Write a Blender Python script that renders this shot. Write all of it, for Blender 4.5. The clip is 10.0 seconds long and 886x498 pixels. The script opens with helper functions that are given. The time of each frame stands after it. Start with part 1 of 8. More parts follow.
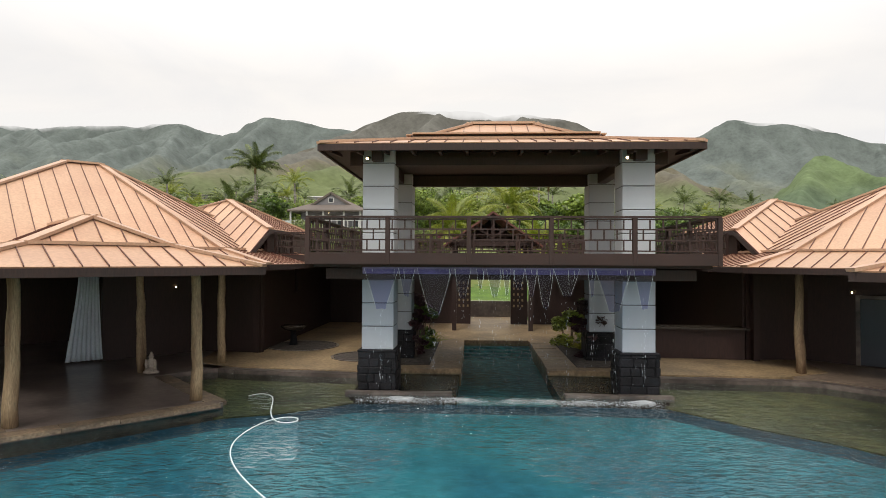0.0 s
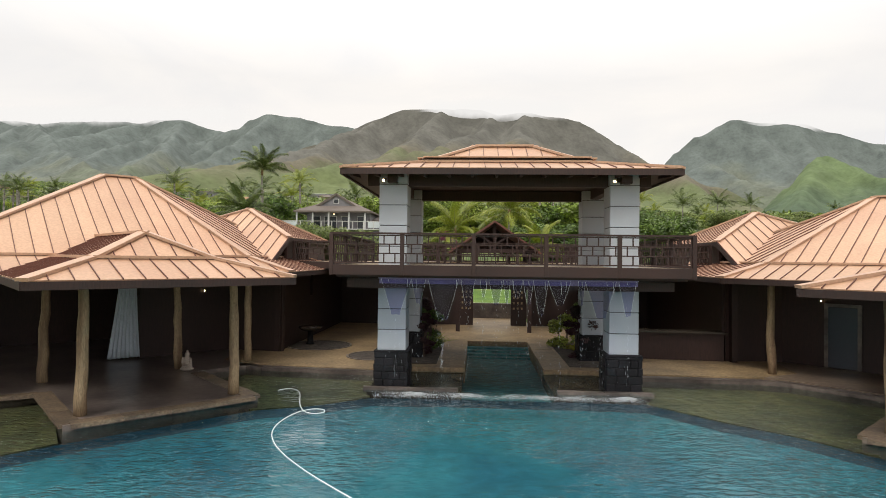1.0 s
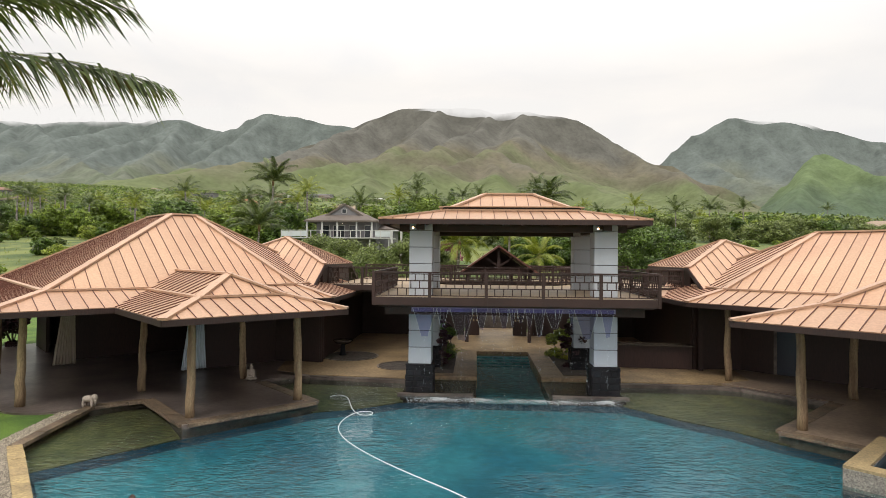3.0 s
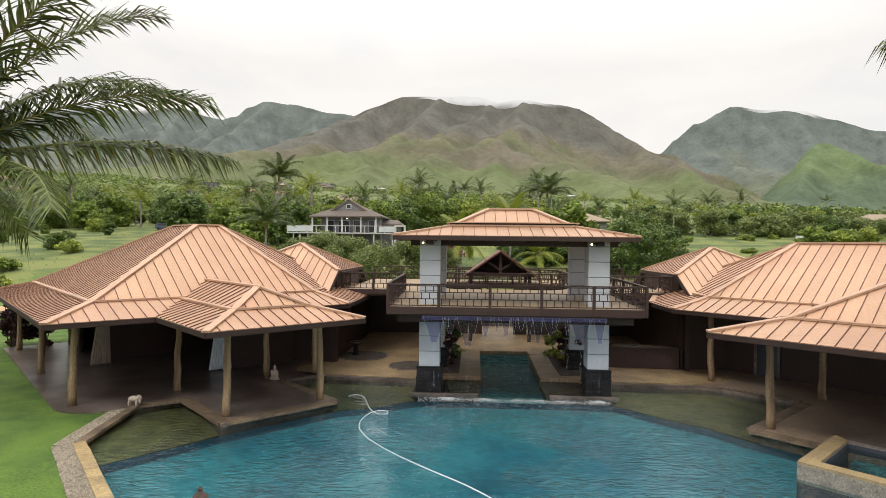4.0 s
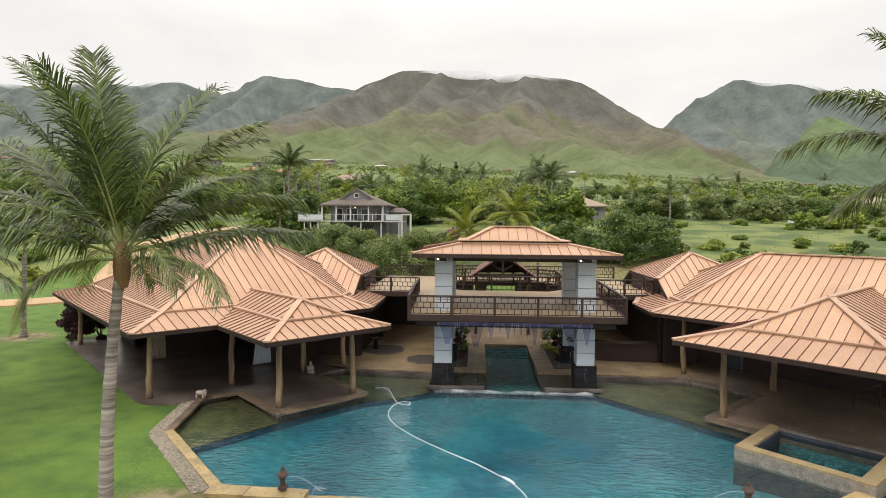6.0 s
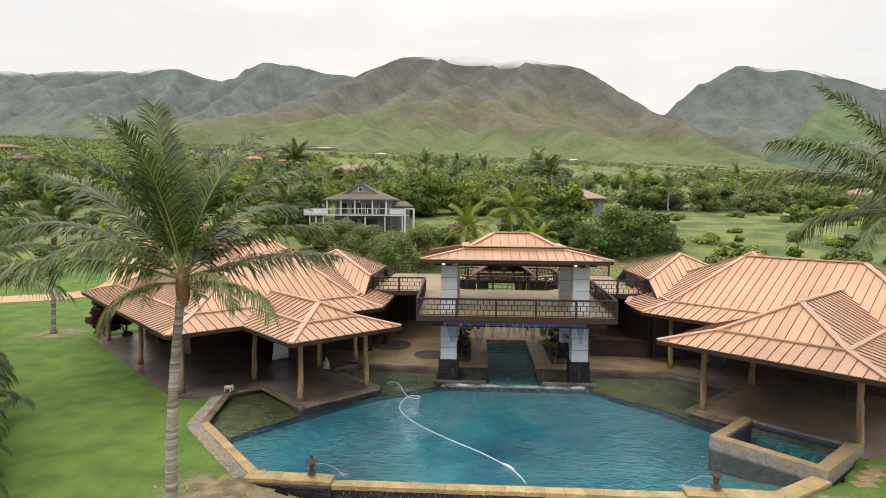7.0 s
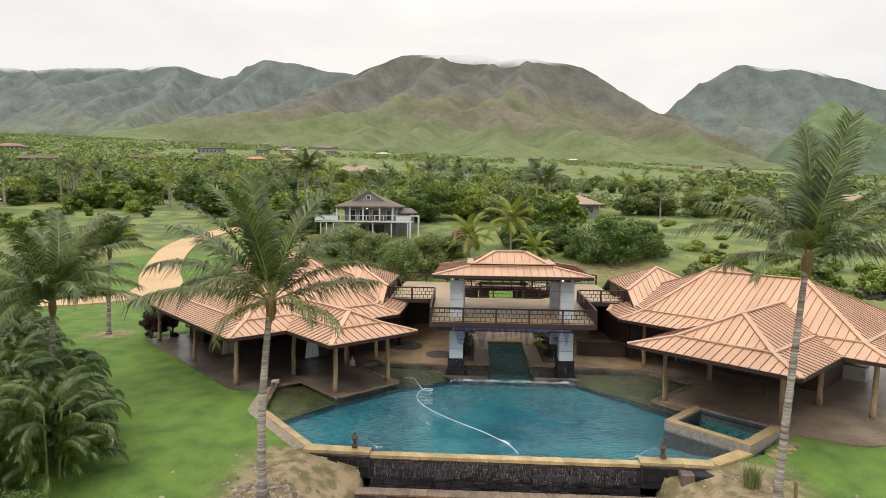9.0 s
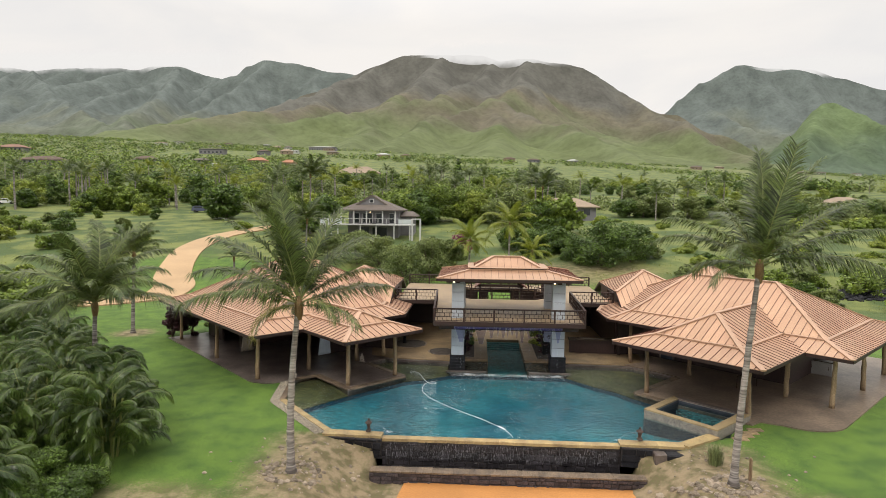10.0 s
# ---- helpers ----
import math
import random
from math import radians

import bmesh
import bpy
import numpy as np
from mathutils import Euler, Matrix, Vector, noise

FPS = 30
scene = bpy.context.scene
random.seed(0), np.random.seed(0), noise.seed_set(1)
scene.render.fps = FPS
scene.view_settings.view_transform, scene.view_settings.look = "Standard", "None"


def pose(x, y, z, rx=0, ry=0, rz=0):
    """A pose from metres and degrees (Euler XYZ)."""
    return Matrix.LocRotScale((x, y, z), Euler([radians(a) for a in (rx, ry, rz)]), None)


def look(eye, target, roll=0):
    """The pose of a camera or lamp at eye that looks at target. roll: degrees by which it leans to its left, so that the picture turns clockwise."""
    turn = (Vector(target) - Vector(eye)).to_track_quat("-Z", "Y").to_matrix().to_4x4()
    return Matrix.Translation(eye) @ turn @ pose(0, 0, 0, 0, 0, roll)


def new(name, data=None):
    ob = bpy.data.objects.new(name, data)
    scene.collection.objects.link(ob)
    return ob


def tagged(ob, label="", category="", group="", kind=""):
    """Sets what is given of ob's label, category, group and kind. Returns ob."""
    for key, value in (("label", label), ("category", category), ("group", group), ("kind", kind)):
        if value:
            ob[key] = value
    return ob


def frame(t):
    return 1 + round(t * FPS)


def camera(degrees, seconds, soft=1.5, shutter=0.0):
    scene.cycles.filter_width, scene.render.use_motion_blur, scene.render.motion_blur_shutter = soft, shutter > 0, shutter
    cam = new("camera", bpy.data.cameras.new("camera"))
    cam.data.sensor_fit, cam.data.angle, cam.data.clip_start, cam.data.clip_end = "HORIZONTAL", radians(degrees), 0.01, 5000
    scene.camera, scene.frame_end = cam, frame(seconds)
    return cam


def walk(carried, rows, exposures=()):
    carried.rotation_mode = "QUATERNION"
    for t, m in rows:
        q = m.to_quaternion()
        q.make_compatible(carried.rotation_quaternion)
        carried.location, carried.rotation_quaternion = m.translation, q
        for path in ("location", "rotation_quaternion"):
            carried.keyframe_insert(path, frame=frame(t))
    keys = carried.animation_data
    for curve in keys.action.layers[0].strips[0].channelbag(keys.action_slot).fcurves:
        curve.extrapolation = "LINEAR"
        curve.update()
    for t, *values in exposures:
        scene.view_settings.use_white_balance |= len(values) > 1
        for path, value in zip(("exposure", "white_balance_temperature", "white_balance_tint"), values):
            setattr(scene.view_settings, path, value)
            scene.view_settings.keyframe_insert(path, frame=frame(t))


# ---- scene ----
cam = camera(73.8, 10.0, soft=0.6)
PATH = [
    (0, (-0.834, -15.435, 3.34), (-0.942, -13.439, 3.377), 0.3),
    (0.5, (-0.883, -16.335, 3.539), (-0.991, -14.338, 3.569), 0.7),
    (1, (-0.916, -17.368, 3.722), (-1.028, -15.372, 3.752), 0.7),
    (1.5, (-1.036, -18.461, 3.941), (-1.147, -16.465, 3.971), 0.7),
    (2, (-1.125, -19.543, 4.233), (-1.236, -17.547, 4.26), 0.7),
    (2.5, (-1.27, -20.648, 4.522), (-1.377, -18.651, 4.556), 0.5),
    (4, (-1.576, -23.831, 5.889), (-1.684, -21.834, 5.876), 0.6),
    (4.5, (-1.673, -24.885, 6.324), (-1.783, -22.889, 6.291), 0.6),
    (5, (-1.775, -25.844, 6.854), (-1.883, -23.848, 6.793), 0.4),
    (5.5, (-1.831, -26.893, 7.295), (-1.941, -24.898, 7.219), 0.5),
    (7, (-1.989, -30.289, 8.878), (-2.102, -28.297, 8.738), 0.4),
    (7.5, (-2.092, -31.595, 9.258), (-2.203, -29.604, 9.113), 0.5),
    (8, (-2.108, -33.014, 9.672), (-2.222, -31.022, 9.525), 0.5),
    (8.5, (-2.199, -34.487, 10.078), (-2.311, -32.496, 9.93), 0.6),
    (9, (-2.23, -36.102, 10.46), (-2.342, -34.111, 10.313), 0.6),
    (9.5, (-2.208, -37.764, 10.79), (-2.322, -35.773, 10.644), 0.6),
    (10, (-2.214, -39.44, 11.083), (-2.326, -37.449, 10.936), 0.6),
]
walk(cam, [(t, look(eye, target, roll)) for t, eye, target, roll in PATH], [(0, 0.0), (9.2, 0.0), (10, -0.09)])

# ---- world, sun, exposure ----
world = bpy.data.worlds.new("overcast_sky")
scene.world = world
world.use_nodes = True
wn, wl = world.node_tree.nodes, world.node_tree.links
wn.clear()


def wnode(kind, **values):
    n = wn.new(kind)
    for key, value in values.items():
        n.inputs[key].default_value = value
    return n


w_out = wn.new("ShaderNodeOutputWorld")
w_bg = wn.new("ShaderNodeBackground")
w_sky = wn.new("ShaderNodeTexSky")
w_sky.sky_type = "NISHITA"
w_sky.sun_disc = False
SUN_EL, SUN_AZ = radians(52), radians(205)
w_sky.sun_elevation, w_sky.sun_rotation = SUN_EL, SUN_AZ
w_tc = wn.new("ShaderNodeTexCoord")
w_sep = wn.new("ShaderNodeSeparateXYZ")
wl.new(w_tc.outputs["Generated"], w_sep.inputs[0])
# stratus lifts towards the zenith, as an overcast dome does
w_ramp = wn.new("ShaderNodeMapRange")
w_ramp.inputs["From Min"].default_value, w_ramp.inputs["From Max"].default_value = 0.28, 1.0
w_ramp.inputs["To Min"].default_value, w_ramp.inputs["To Max"].default_value = 1.02, 2.7
wl.new(w_sep.outputs["Z"], w_ramp.inputs["Value"])
w_map = wn.new("ShaderNodeMapping")
w_map.inputs["Scale"].default_value = (1.0, 1.0, 3.2)
wl.new(w_tc.outputs["Generated"], w_map.inputs["Vector"])
w_noise = wnode("ShaderNodeTexNoise", Scale=2.2, Detail=6.0, Roughness=0.55, Distortion=0.6)
wl.new(w_map.outputs["Vector"], w_noise.inputs["Vector"])
w_col = wn.new("ShaderNodeValToRGB")
w_col.color_ramp.elements[0].position, w_col.color_ramp.elements[0].color = 0.34, (0.925, 0.905, 0.89, 1)
w_col.color_ramp.elements[1].position, w_col.color_ramp.elements[1].color = 0.62, (1.03, 0.985, 0.935, 1)
wl.new(w_noise.outputs["Fac"], w_col.inputs["Fac"])
w_mul = wn.new("ShaderNodeVectorMath")
w_mul.operation = "SCALE"
wl.new(w_col.outputs["Color"], w_mul.inputs[0])
wl.new(w_ramp.outputs["Result"], w_mul.inputs["Scale"])
w_dim = wn.new("ShaderNodeVectorMath")
w_dim.operation = "SCALE"
w_dim.inputs["Scale"].default_value = 0.06
wl.new(w_sky.outputs["Color"], w_dim.inputs[0])
w_mix = wn.new("ShaderNodeMix")
w_mix.data_type = "RGBA"
w_mix.inputs["Factor"].default_value = 0.93
wl.new(w_dim.outputs["Vector"], w_mix.inputs["A"])
wl.new(w_mul.outputs["Vector"], w_mix.inputs["B"])
wl.new(w_mix.outputs["Result"], w_bg.inputs["Color"])
w_bg.inputs["Strength"].default_value = 1.0
wl.new(w_bg.outputs["Background"], w_out.inputs["Surface"])

sun_data = bpy.data.lights.new("sun", "SUN")
sun_data.energy, sun_data.angle, sun_data.color = 1.2, radians(14), (1.0, 0.93, 0.84)
sun = new("sun", sun_data)
sun_dir = Vector((math.sin(SUN_AZ) * math.cos(SUN_EL), math.cos(SUN_AZ) * math.cos(SUN_EL), math.sin(SUN_EL)))
sun.matrix_world = look(sun_dir * 200, (0, 0, 0))


# ---- materials ----
def material(name, base, rough=0.7, metal=0.0, vary=0.25, scale=3.0, fine=40.0, bump=0.15, tint=None, spots=0.0,
             stretch=(1, 1, 1), per_object=0.0, per_island=0.0, spec=0.5, seam=None):
    """A procedural surface: base colour, broad stains, fine grain and a little relief."""
    m = bpy.data.materials.new(name)
    m.use_nodes = True
    n, l = m.node_tree.nodes, m.node_tree.links
    bsdf = n["Principled BSDF"]
    bsdf.inputs["Roughness"].default_value = rough
    bsdf.inputs["Metallic"].default_value = metal
    bsdf.inputs["Specular IOR Level"].default_value = spec
    geo = n.new("ShaderNodeNewGeometry")
    mp = n.new("ShaderNodeMapping")
    mp.inputs["Scale"].default_value = stretch
    l.new(geo.outputs["Position"], mp.inputs["Vector"])
    broad, grain = n.new("ShaderNodeTexNoise"), n.new("ShaderNodeTexNoise")
    broad.inputs["Scale"].default_value, broad.inputs["Detail"].default_value = scale * 0.3, 5
    grain.inputs["Scale"].default_value, grain.inputs["Detail"].default_value = fine, 4
    for t in (broad, grain):
        l.new(mp.outputs["Vector"], t.inputs["Vector"])
    ramp = n.new("ShaderNodeValToRGB")
    other = tint if tint else tuple(c * (1 - vary) for c in base)
    ramp.color_ramp.elements[0].position, ramp.color_ramp.elements[0].color = 0.34, (*other, 1)
    ramp.color_ramp.elements[1].position, ramp.color_ramp.elements[1].color = 0.62, (*base, 1)
    l.new(broad.outputs["Fac"], ramp.inputs["Fac"])
    mr = n.new("ShaderNodeMapRange")
    mr.inputs["From Min"].default_value, mr.inputs["From Max"].default_value = 0.3, 0.7
    mr.inputs["To Min"].default_value, mr.inputs["To Max"].default_value = 1 - vary, 1 + vary * 0.6
    l.new(grain.outputs["Fac"], mr.inputs["Value"])
    scale_node = n.new("ShaderNodeVectorMath")
    scale_node.operation = "SCALE"
    l.new(ramp.outputs["Color"], scale_node.inputs[0])
    l.new(mr.outputs["Result"], scale_node.inputs["Scale"])
    last = scale_node.outputs["Vector"]
    for amount, kind in ((per_object, "o"), (per_island, "i")):
        if not amount:
            continue
        src = n.new("ShaderNodeObjectInfo").outputs["Random"] if kind == "o" else geo.outputs["Random Per Island"]
        r = n.new("ShaderNodeMapRange")
        r.inputs["To Min"].default_value, r.inputs["To Max"].default_value = 1 - amount, 1 + amount
        l.new(src, r.inputs["Value"])
        s = n.new("ShaderNodeVectorMath")
        s.operation = "SCALE"
        l.new(last, s.inputs[0])
        l.new(r.outputs["Result"], s.inputs["Scale"])
        last = s.outputs["Vector"]
    l.new(last, bsdf.inputs["Base Color"])
    if bump:
        b = n.new("ShaderNodeBump")
        b.inputs["Strength"].default_value, b.inputs["Distance"].default_value = bump, 0.02
        l.new(grain.outputs["Fac"], b.inputs["Height"])
        l.new(b.outputs["Normal"], bsdf.inputs["Normal"])
    return m


def leaf_material(name, base, tint, rough=0.5, through_light=0.35, amount=0.3):
    m = material(name, base, rough, 0, 0.2, 2.0, 20.0, 0, tint, per_island=amount)
    n, l = m.node_tree.nodes, m.node_tree.links
    bsdf, out = n["Principled BSDF"], n["Material Output"]
    tr, mix = n.new("ShaderNodeBsdfTranslucent"), n.new("ShaderNodeMixShader")
    src = bsdf.inputs["Base Color"].links[0].from_socket
    l.new(src, tr.inputs["Color"])
    mix.inputs["Fac"].default_value = through_light
    l.new(bsdf.outputs["BSDF"], mix.inputs[1])
    l.new(tr.outputs["BSDF"], mix.inputs[2])
    l.new(mix.outputs["Shader"], out.inputs["Surface"])
    return m


def water_material(name, clear, ripple, scale, gloss=0.03, ior=1.33):
    """Clear water: the bottom shows through, the sky mirrors in it by Fresnel's law."""
    m = bpy.data.materials.new(name)
    m.use_nodes = True
    n, l = m.node_tree.nodes, m.node_tree.links
    n.remove(n["Principled BSDF"])
    out = n["Material Output"]
    tp, gl, mix, fr = (n.new("ShaderNodeBsdfTransparent"), n.new("ShaderNodeBsdfGlossy"), n.new("ShaderNodeMixShader"), n.new("ShaderNodeFresnel"))
    tp.inputs["Color"].default_value = (*clear, 1)
    gl.inputs["Roughness"].default_value = gloss
    fr.inputs["IOR"].default_value = ior
    geo = n.new("ShaderNodeNewGeometry")
    a, b2 = n.new("ShaderNodeTexNoise"), n.new("ShaderNodeTexNoise")
    mp = n.new("ShaderNodeMapping")
    mp.inputs["Scale"].default_value = (1.0, 2.0, 1.0)
    l.new(geo.outputs["Position"], mp.inputs["Vector"])
    a.inputs["Scale"].default_value, a.inputs["Detail"].default_value, a.inputs["Distortion"].default_value = scale, 1.2, 0.6
    b2.inputs["Scale"].default_value, b2.inputs["Detail"].default_value = scale * 3.1, 2
    l.new(mp.outputs["Vector"], a.inputs["Vector"])
    l.new(mp.outputs["Vector"], b2.inputs["Vector"])
    add = n.new("ShaderNodeMath")
    add.operation = "MULTIPLY_ADD"
    add.inputs[1].default_value = 0.16
    l.new(b2.outputs["Fac"], add.inputs[0])
    l.new(a.outputs["Fac"], add.inputs[2])
    bump = n.new("ShaderNodeBump")
    bump.invert = True
    bump.inputs["Distance"].default_value = 0.12
    # gusts: ripples come and go over a few metres
    gust = n.new("ShaderNodeTexNoise")
    gust.inputs["Scale"].default_value, gust.inputs["Detail"].default_value = 0.2, 2
    l.new(geo.outputs["Position"], gust.inputs["Vector"])
    force = n.new("ShaderNodeMapRange")
    force.inputs["From Min"].default_value, force.inputs["From Max"].default_value = 0.38, 0.62
    force.inputs["To Min"].default_value, force.inputs["To Max"].default_value = ripple * 0.3, ripple * 2.6
    where, east, both = n.new("ShaderNodeSeparateXYZ"), n.new("ShaderNodeMapRange"), n.new("ShaderNodeMath")
    l.new(geo.outputs["Position"], where.inputs[0])
    east.inputs["From Min"].default_value, east.inputs["From Max"].default_value = 0.0, 7.0
    east.inputs["To Min"].default_value, east.inputs["To Max"].default_value = -0.03, 0.14
    l.new(where.outputs["X"], east.inputs["Value"])
    l.new(gust.outputs["Fac"], both.inputs[0])
    l.new(east.outputs["Result"], both.inputs[1])
    l.new(both.outputs["Value"], force.inputs["Value"])
    l.new(force.outputs["Result"], bump.inputs["Strength"])
    # short steep crests over flat troughs
    crest = n.new("ShaderNodeMath")
    crest.operation = "POWER"
    crest.inputs[1].default_value = 2.6
    l.new(add.outputs["Value"], crest.inputs[0])
    l.new(crest.outputs["Value"], bump.inputs["Height"])
    l.new(bump.outputs["Normal"], gl.inputs["Normal"])
    l.new(bump.outputs["Normal"], fr.inputs["Normal"])
    l.new(fr.outputs["Fac"], mix.inputs["Fac"])
    l.new(tp.outputs["BSDF"], mix.inputs[1])
    l.new(gl.outputs["BSDF"], mix.inputs[2])
    l.new(mix.outputs["Shader"], out.inputs["Surface"])
    return m


def glow_material(name, colour, strength):
    m = bpy.data.materials.new(name)
    m.use_nodes = True
    b = m.node_tree.nodes["Principled BSDF"]
    b.inputs["Base Color"].default_value = (*colour, 1)
    b.inputs["Emission Color"].default_value = (*colour, 1)
    b.inputs["Emission Strength"].default_value = strength
    return m


M_COPPER = material("copper_roofing", (0.505, 0.315, 0.20), 0.42, 0.42, 0.14, 1.2, 14, 0.05, (0.45, 0.262, 0.165), per_object=0.07)
M_SEAM = material("dark_seam", (0.13, 0.052, 0.037), 0.55, 0.2, 0.2, 3, 30, 0)
M_WETSTONE = material("wet_dark_stone", (0.055, 0.042, 0.032), 0.25, 0, 0.35, 3, 20, 0.2)
M_TRIM = material("copper_trim", (0.54, 0.345, 0.235), 0.45, 0.4, 0.15, 1.5, 20, 0.05)
M_DARKWOOD = material("dark_stained_wood", (0.034, 0.015, 0.012), 0.6, 0, 0.35, 2.0, 30, 0.2, stretch=(1, 1, 0.15), per_object=0.1)
M_RAIL = material("weathered_brown_rail", (0.04, 0.018, 0.014), 0.6, 0, 0.3, 3.0, 60, 0.15, per_object=0.1)
M_LOG = material("peeled_log", (0.37, 0.27, 0.16), 0.65, 0, 0.4, 3.5, 22, 0.5, (0.17, 0.105, 0.06), stretch=(4, 4, 0.35))
M_BLOCK = material("grey_block", (0.43, 0.47, 0.52), 0.8, 0, 0.08, 2.0, 60, 0.15, (0.39, 0.425, 0.47), per_object=0.04)
M_JOINT = material("dark_joint", (0.12, 0.12, 0.13), 0.9, 0, 0.15)
M_LAVA = material("dark_lava_stone", (0.017, 0.017, 0.021), 0.55, 0, 0.5, 5.0, 22, 0.7, (0.007, 0.007, 0.009), per_object=0.3, spec=0.25)
M_PAVE = material("tan_flagstone", (0.32, 0.228, 0.125), 0.5, 0, 0.35, 2.6, 9, 0.2, (0.19, 0.135, 0.08), per_object=0.12)
M_SLAB = material("stained_concrete", (0.175, 0.142, 0.125), 0.28, 0, 0.35, 2.6, 6, 0.08, (0.07, 0.055, 0.05))
M_COPING = material("ochre_coping_stone", (0.44, 0.325, 0.15), 0.55, 0, 0.35, 5.0, 18, 0.3, (0.30, 0.22, 0.11), per_object=0.16)
M_POOL = material("teal_pool_plaster", (0.058, 0.245, 0.285), 0.6, 0, 0.25, 0.9, 3, 0.05, (0.023, 0.138, 0.195))
M_LEDGE = material("shallow_ledge_tile", (0.175, 0.145, 0.055), 0.6, 0, 0.45, 3.5, 9, 0.1, (0.075, 0.07, 0.03))
M_WATER = water_material("pool_water", (0.78, 0.94, 0.955), 0.6, 3.3, 0.01, 1.38)
M_CHOP = water_material("choppy_channel_water", (0.82, 0.95, 0.96), 2.2, 6.5, 0.01)
M_GRASS = material("lawn", (0.106, 0.188, 0.02), 0.9, 0, 0.5, 2.4, 26, 0.9, (0.054, 0.115, 0.012))


def ground_layers(m):
    """Bare earth and rough grassland over the lawn, by the sheet's own wear values."""
    n, l = m.node_tree.nodes, m.node_tree.links
    bsdf = n["Principled BSDF"]
    last = bsdf.inputs["Base Color"].links[0].from_socket
    geo = n.new("ShaderNodeNewGeometry")
    for key, dark, light, size, edge in (("rough", (0.055, 0.09, 0.02), (0.155, 0.18, 0.045), 0.16, 0.25), ("earth", (0.13, 0.105, 0.05), (0.27, 0.205, 0.125), 1.6, 0.7)):
        at = n.new("ShaderNodeAttribute")
        at.attribute_name = key
        t1, t2 = n.new("ShaderNodeTexNoise"), n.new("ShaderNodeTexNoise")
        t1.inputs["Scale"].default_value, t1.inputs["Detail"].default_value = size, 8
        t2.inputs["Scale"].default_value, t2.inputs["Detail"].default_value = size * 6, 5
        for t in (t1, t2):
            l.new(geo.outputs["Position"], t.inputs["Vector"])
        ramp = n.new("ShaderNodeValToRGB")
        ramp.color_ramp.elements[0].position, ramp.color_ramp.elements[0].color = 0.42, (*dark, 1)
        ramp.color_ramp.elements[1].position, ramp.color_ramp.elements[1].color = 0.58, (*light, 1)
        l.new(t1.outputs["Fac"], ramp.inputs["Fac"])
        add = n.new("ShaderNodeMath")
        add.operation = "MULTIPLY_ADD"
        add.inputs[1].default_value = 0.9
        l.new(t2.outputs["Fac"], add.inputs[0])
        l.new(at.outputs["Fac"], add.inputs[2])
        mr = n.new("ShaderNodeMapRange")
        mr.inputs["From Min"].default_value, mr.inputs["From Max"].default_value = 0.95 - edge / 2, 0.95 + edge / 2
        l.new(add.outputs["Value"], mr.inputs["Value"])
        mix = n.new("ShaderNodeMix")
        mix.data_type = "RGBA"
        l.new(mr.outputs["Result"], mix.inputs["Factor"])
        l.new(last, mix.inputs["A"])
        l.new(ramp.outputs["Color"], mix.inputs["B"])
        last = mix.outputs["Result"]
    l.new(last, bsdf.inputs["Base Color"])


ground_layers(M_GRASS)
M_CURTAIN = material("white_curtain", (0.62, 0.70, 0.78), 0.9, 0, 0.08, 3, 20, 0.1)


# ---- building helpers ----
def mesh_object(name, bm_or_data, mat, parent=None, label="", smooth=False):
    if isinstance(bm_or_data, bmesh.types.BMesh):
        me = bpy.data.meshes.new(name)
        bmesh.ops.recalc_face_normals(bm_or_data, faces=bm_or_data.faces)
        bm_or_data.to_mesh(me)
        bm_or_data.free()
    else:
        me = bm_or_data
    if mat and not me.materials:
        me.materials.append(mat)
    if smooth:
        me.polygons.foreach_set("use_smooth", [True] * len(me.polygons))
    ob = new(name, me)
    if parent:
        ob.parent = parent
    if label:
        ob["label"] = label
    return ob


def part(name, bm, mat, parent, label="", smooth=False):
    return mesh_object(name, bm, mat, parent, label, smooth)


def raw(name, verts, faces):
    me = bpy.data.meshes.new(name)
    me.from_pydata([tuple(v) for v in verts], [], faces)
    me.update()
    return me


def empty(name, m=None, **tags):
    ob = new(name)
    ob.empty_display_size = 0.2
    if m is not None:
        ob.matrix_world = m
    return tagged(ob, **tags)


def box(bm, x0, x1, y0, y1, z0, z1, m=None, bevel=0.0):
    v = [bm.verts.new((x, y, z)) for z in (z0, z1) for y in (y0, y1) for x in (x0, x1)]
    fs = [bm.faces.new([v[i] for i in f]) for f in ((0, 2, 3, 1), (4, 5, 7, 6), (0, 1, 5, 4), (2, 6, 7, 3), (0, 4, 6, 2), (1, 3, 7, 5))]
    if bevel:
        es = list({e for f in fs for e in f.edges})
        r = bmesh.ops.bevel(bm, geom=es, offset=bevel, segments=1, affect="EDGES")
        v = list({w for f in r["faces"] for w in f.verts} | {w for f in fs if f.is_valid for w in f.verts})
    if m is not None:
        for w in v:
            w.co = m @ w.co
    return bm


def bar(bm, a, b, w, h=None, up=(0, 0, 1)):
    """A rectangular bar from a to b."""
    a, b = Vector(a), Vector(b)
    h = h or w
    d = (b - a)
    t = d.normalized()
    side = t.cross(Vector(up))
    if side.length < 1e-4:
        side = Vector((1, 0, 0))
    side.normalize()
    top = side.cross(t)
    vs = [bm.verts.new(p + side * sx * w / 2 + top * sy * h / 2) for p in (a, b) for sx, sy in ((-1, -1), (1, -1), (1, 1), (-1, 1))]
    for f in ((0, 1, 2, 3), (7, 6, 5, 4), (0, 4, 5, 1), (1, 5, 6, 2), (2, 6, 7, 3), (3, 7, 4, 0)):
        bm.faces.new([vs[i] for i in f])
    return bm


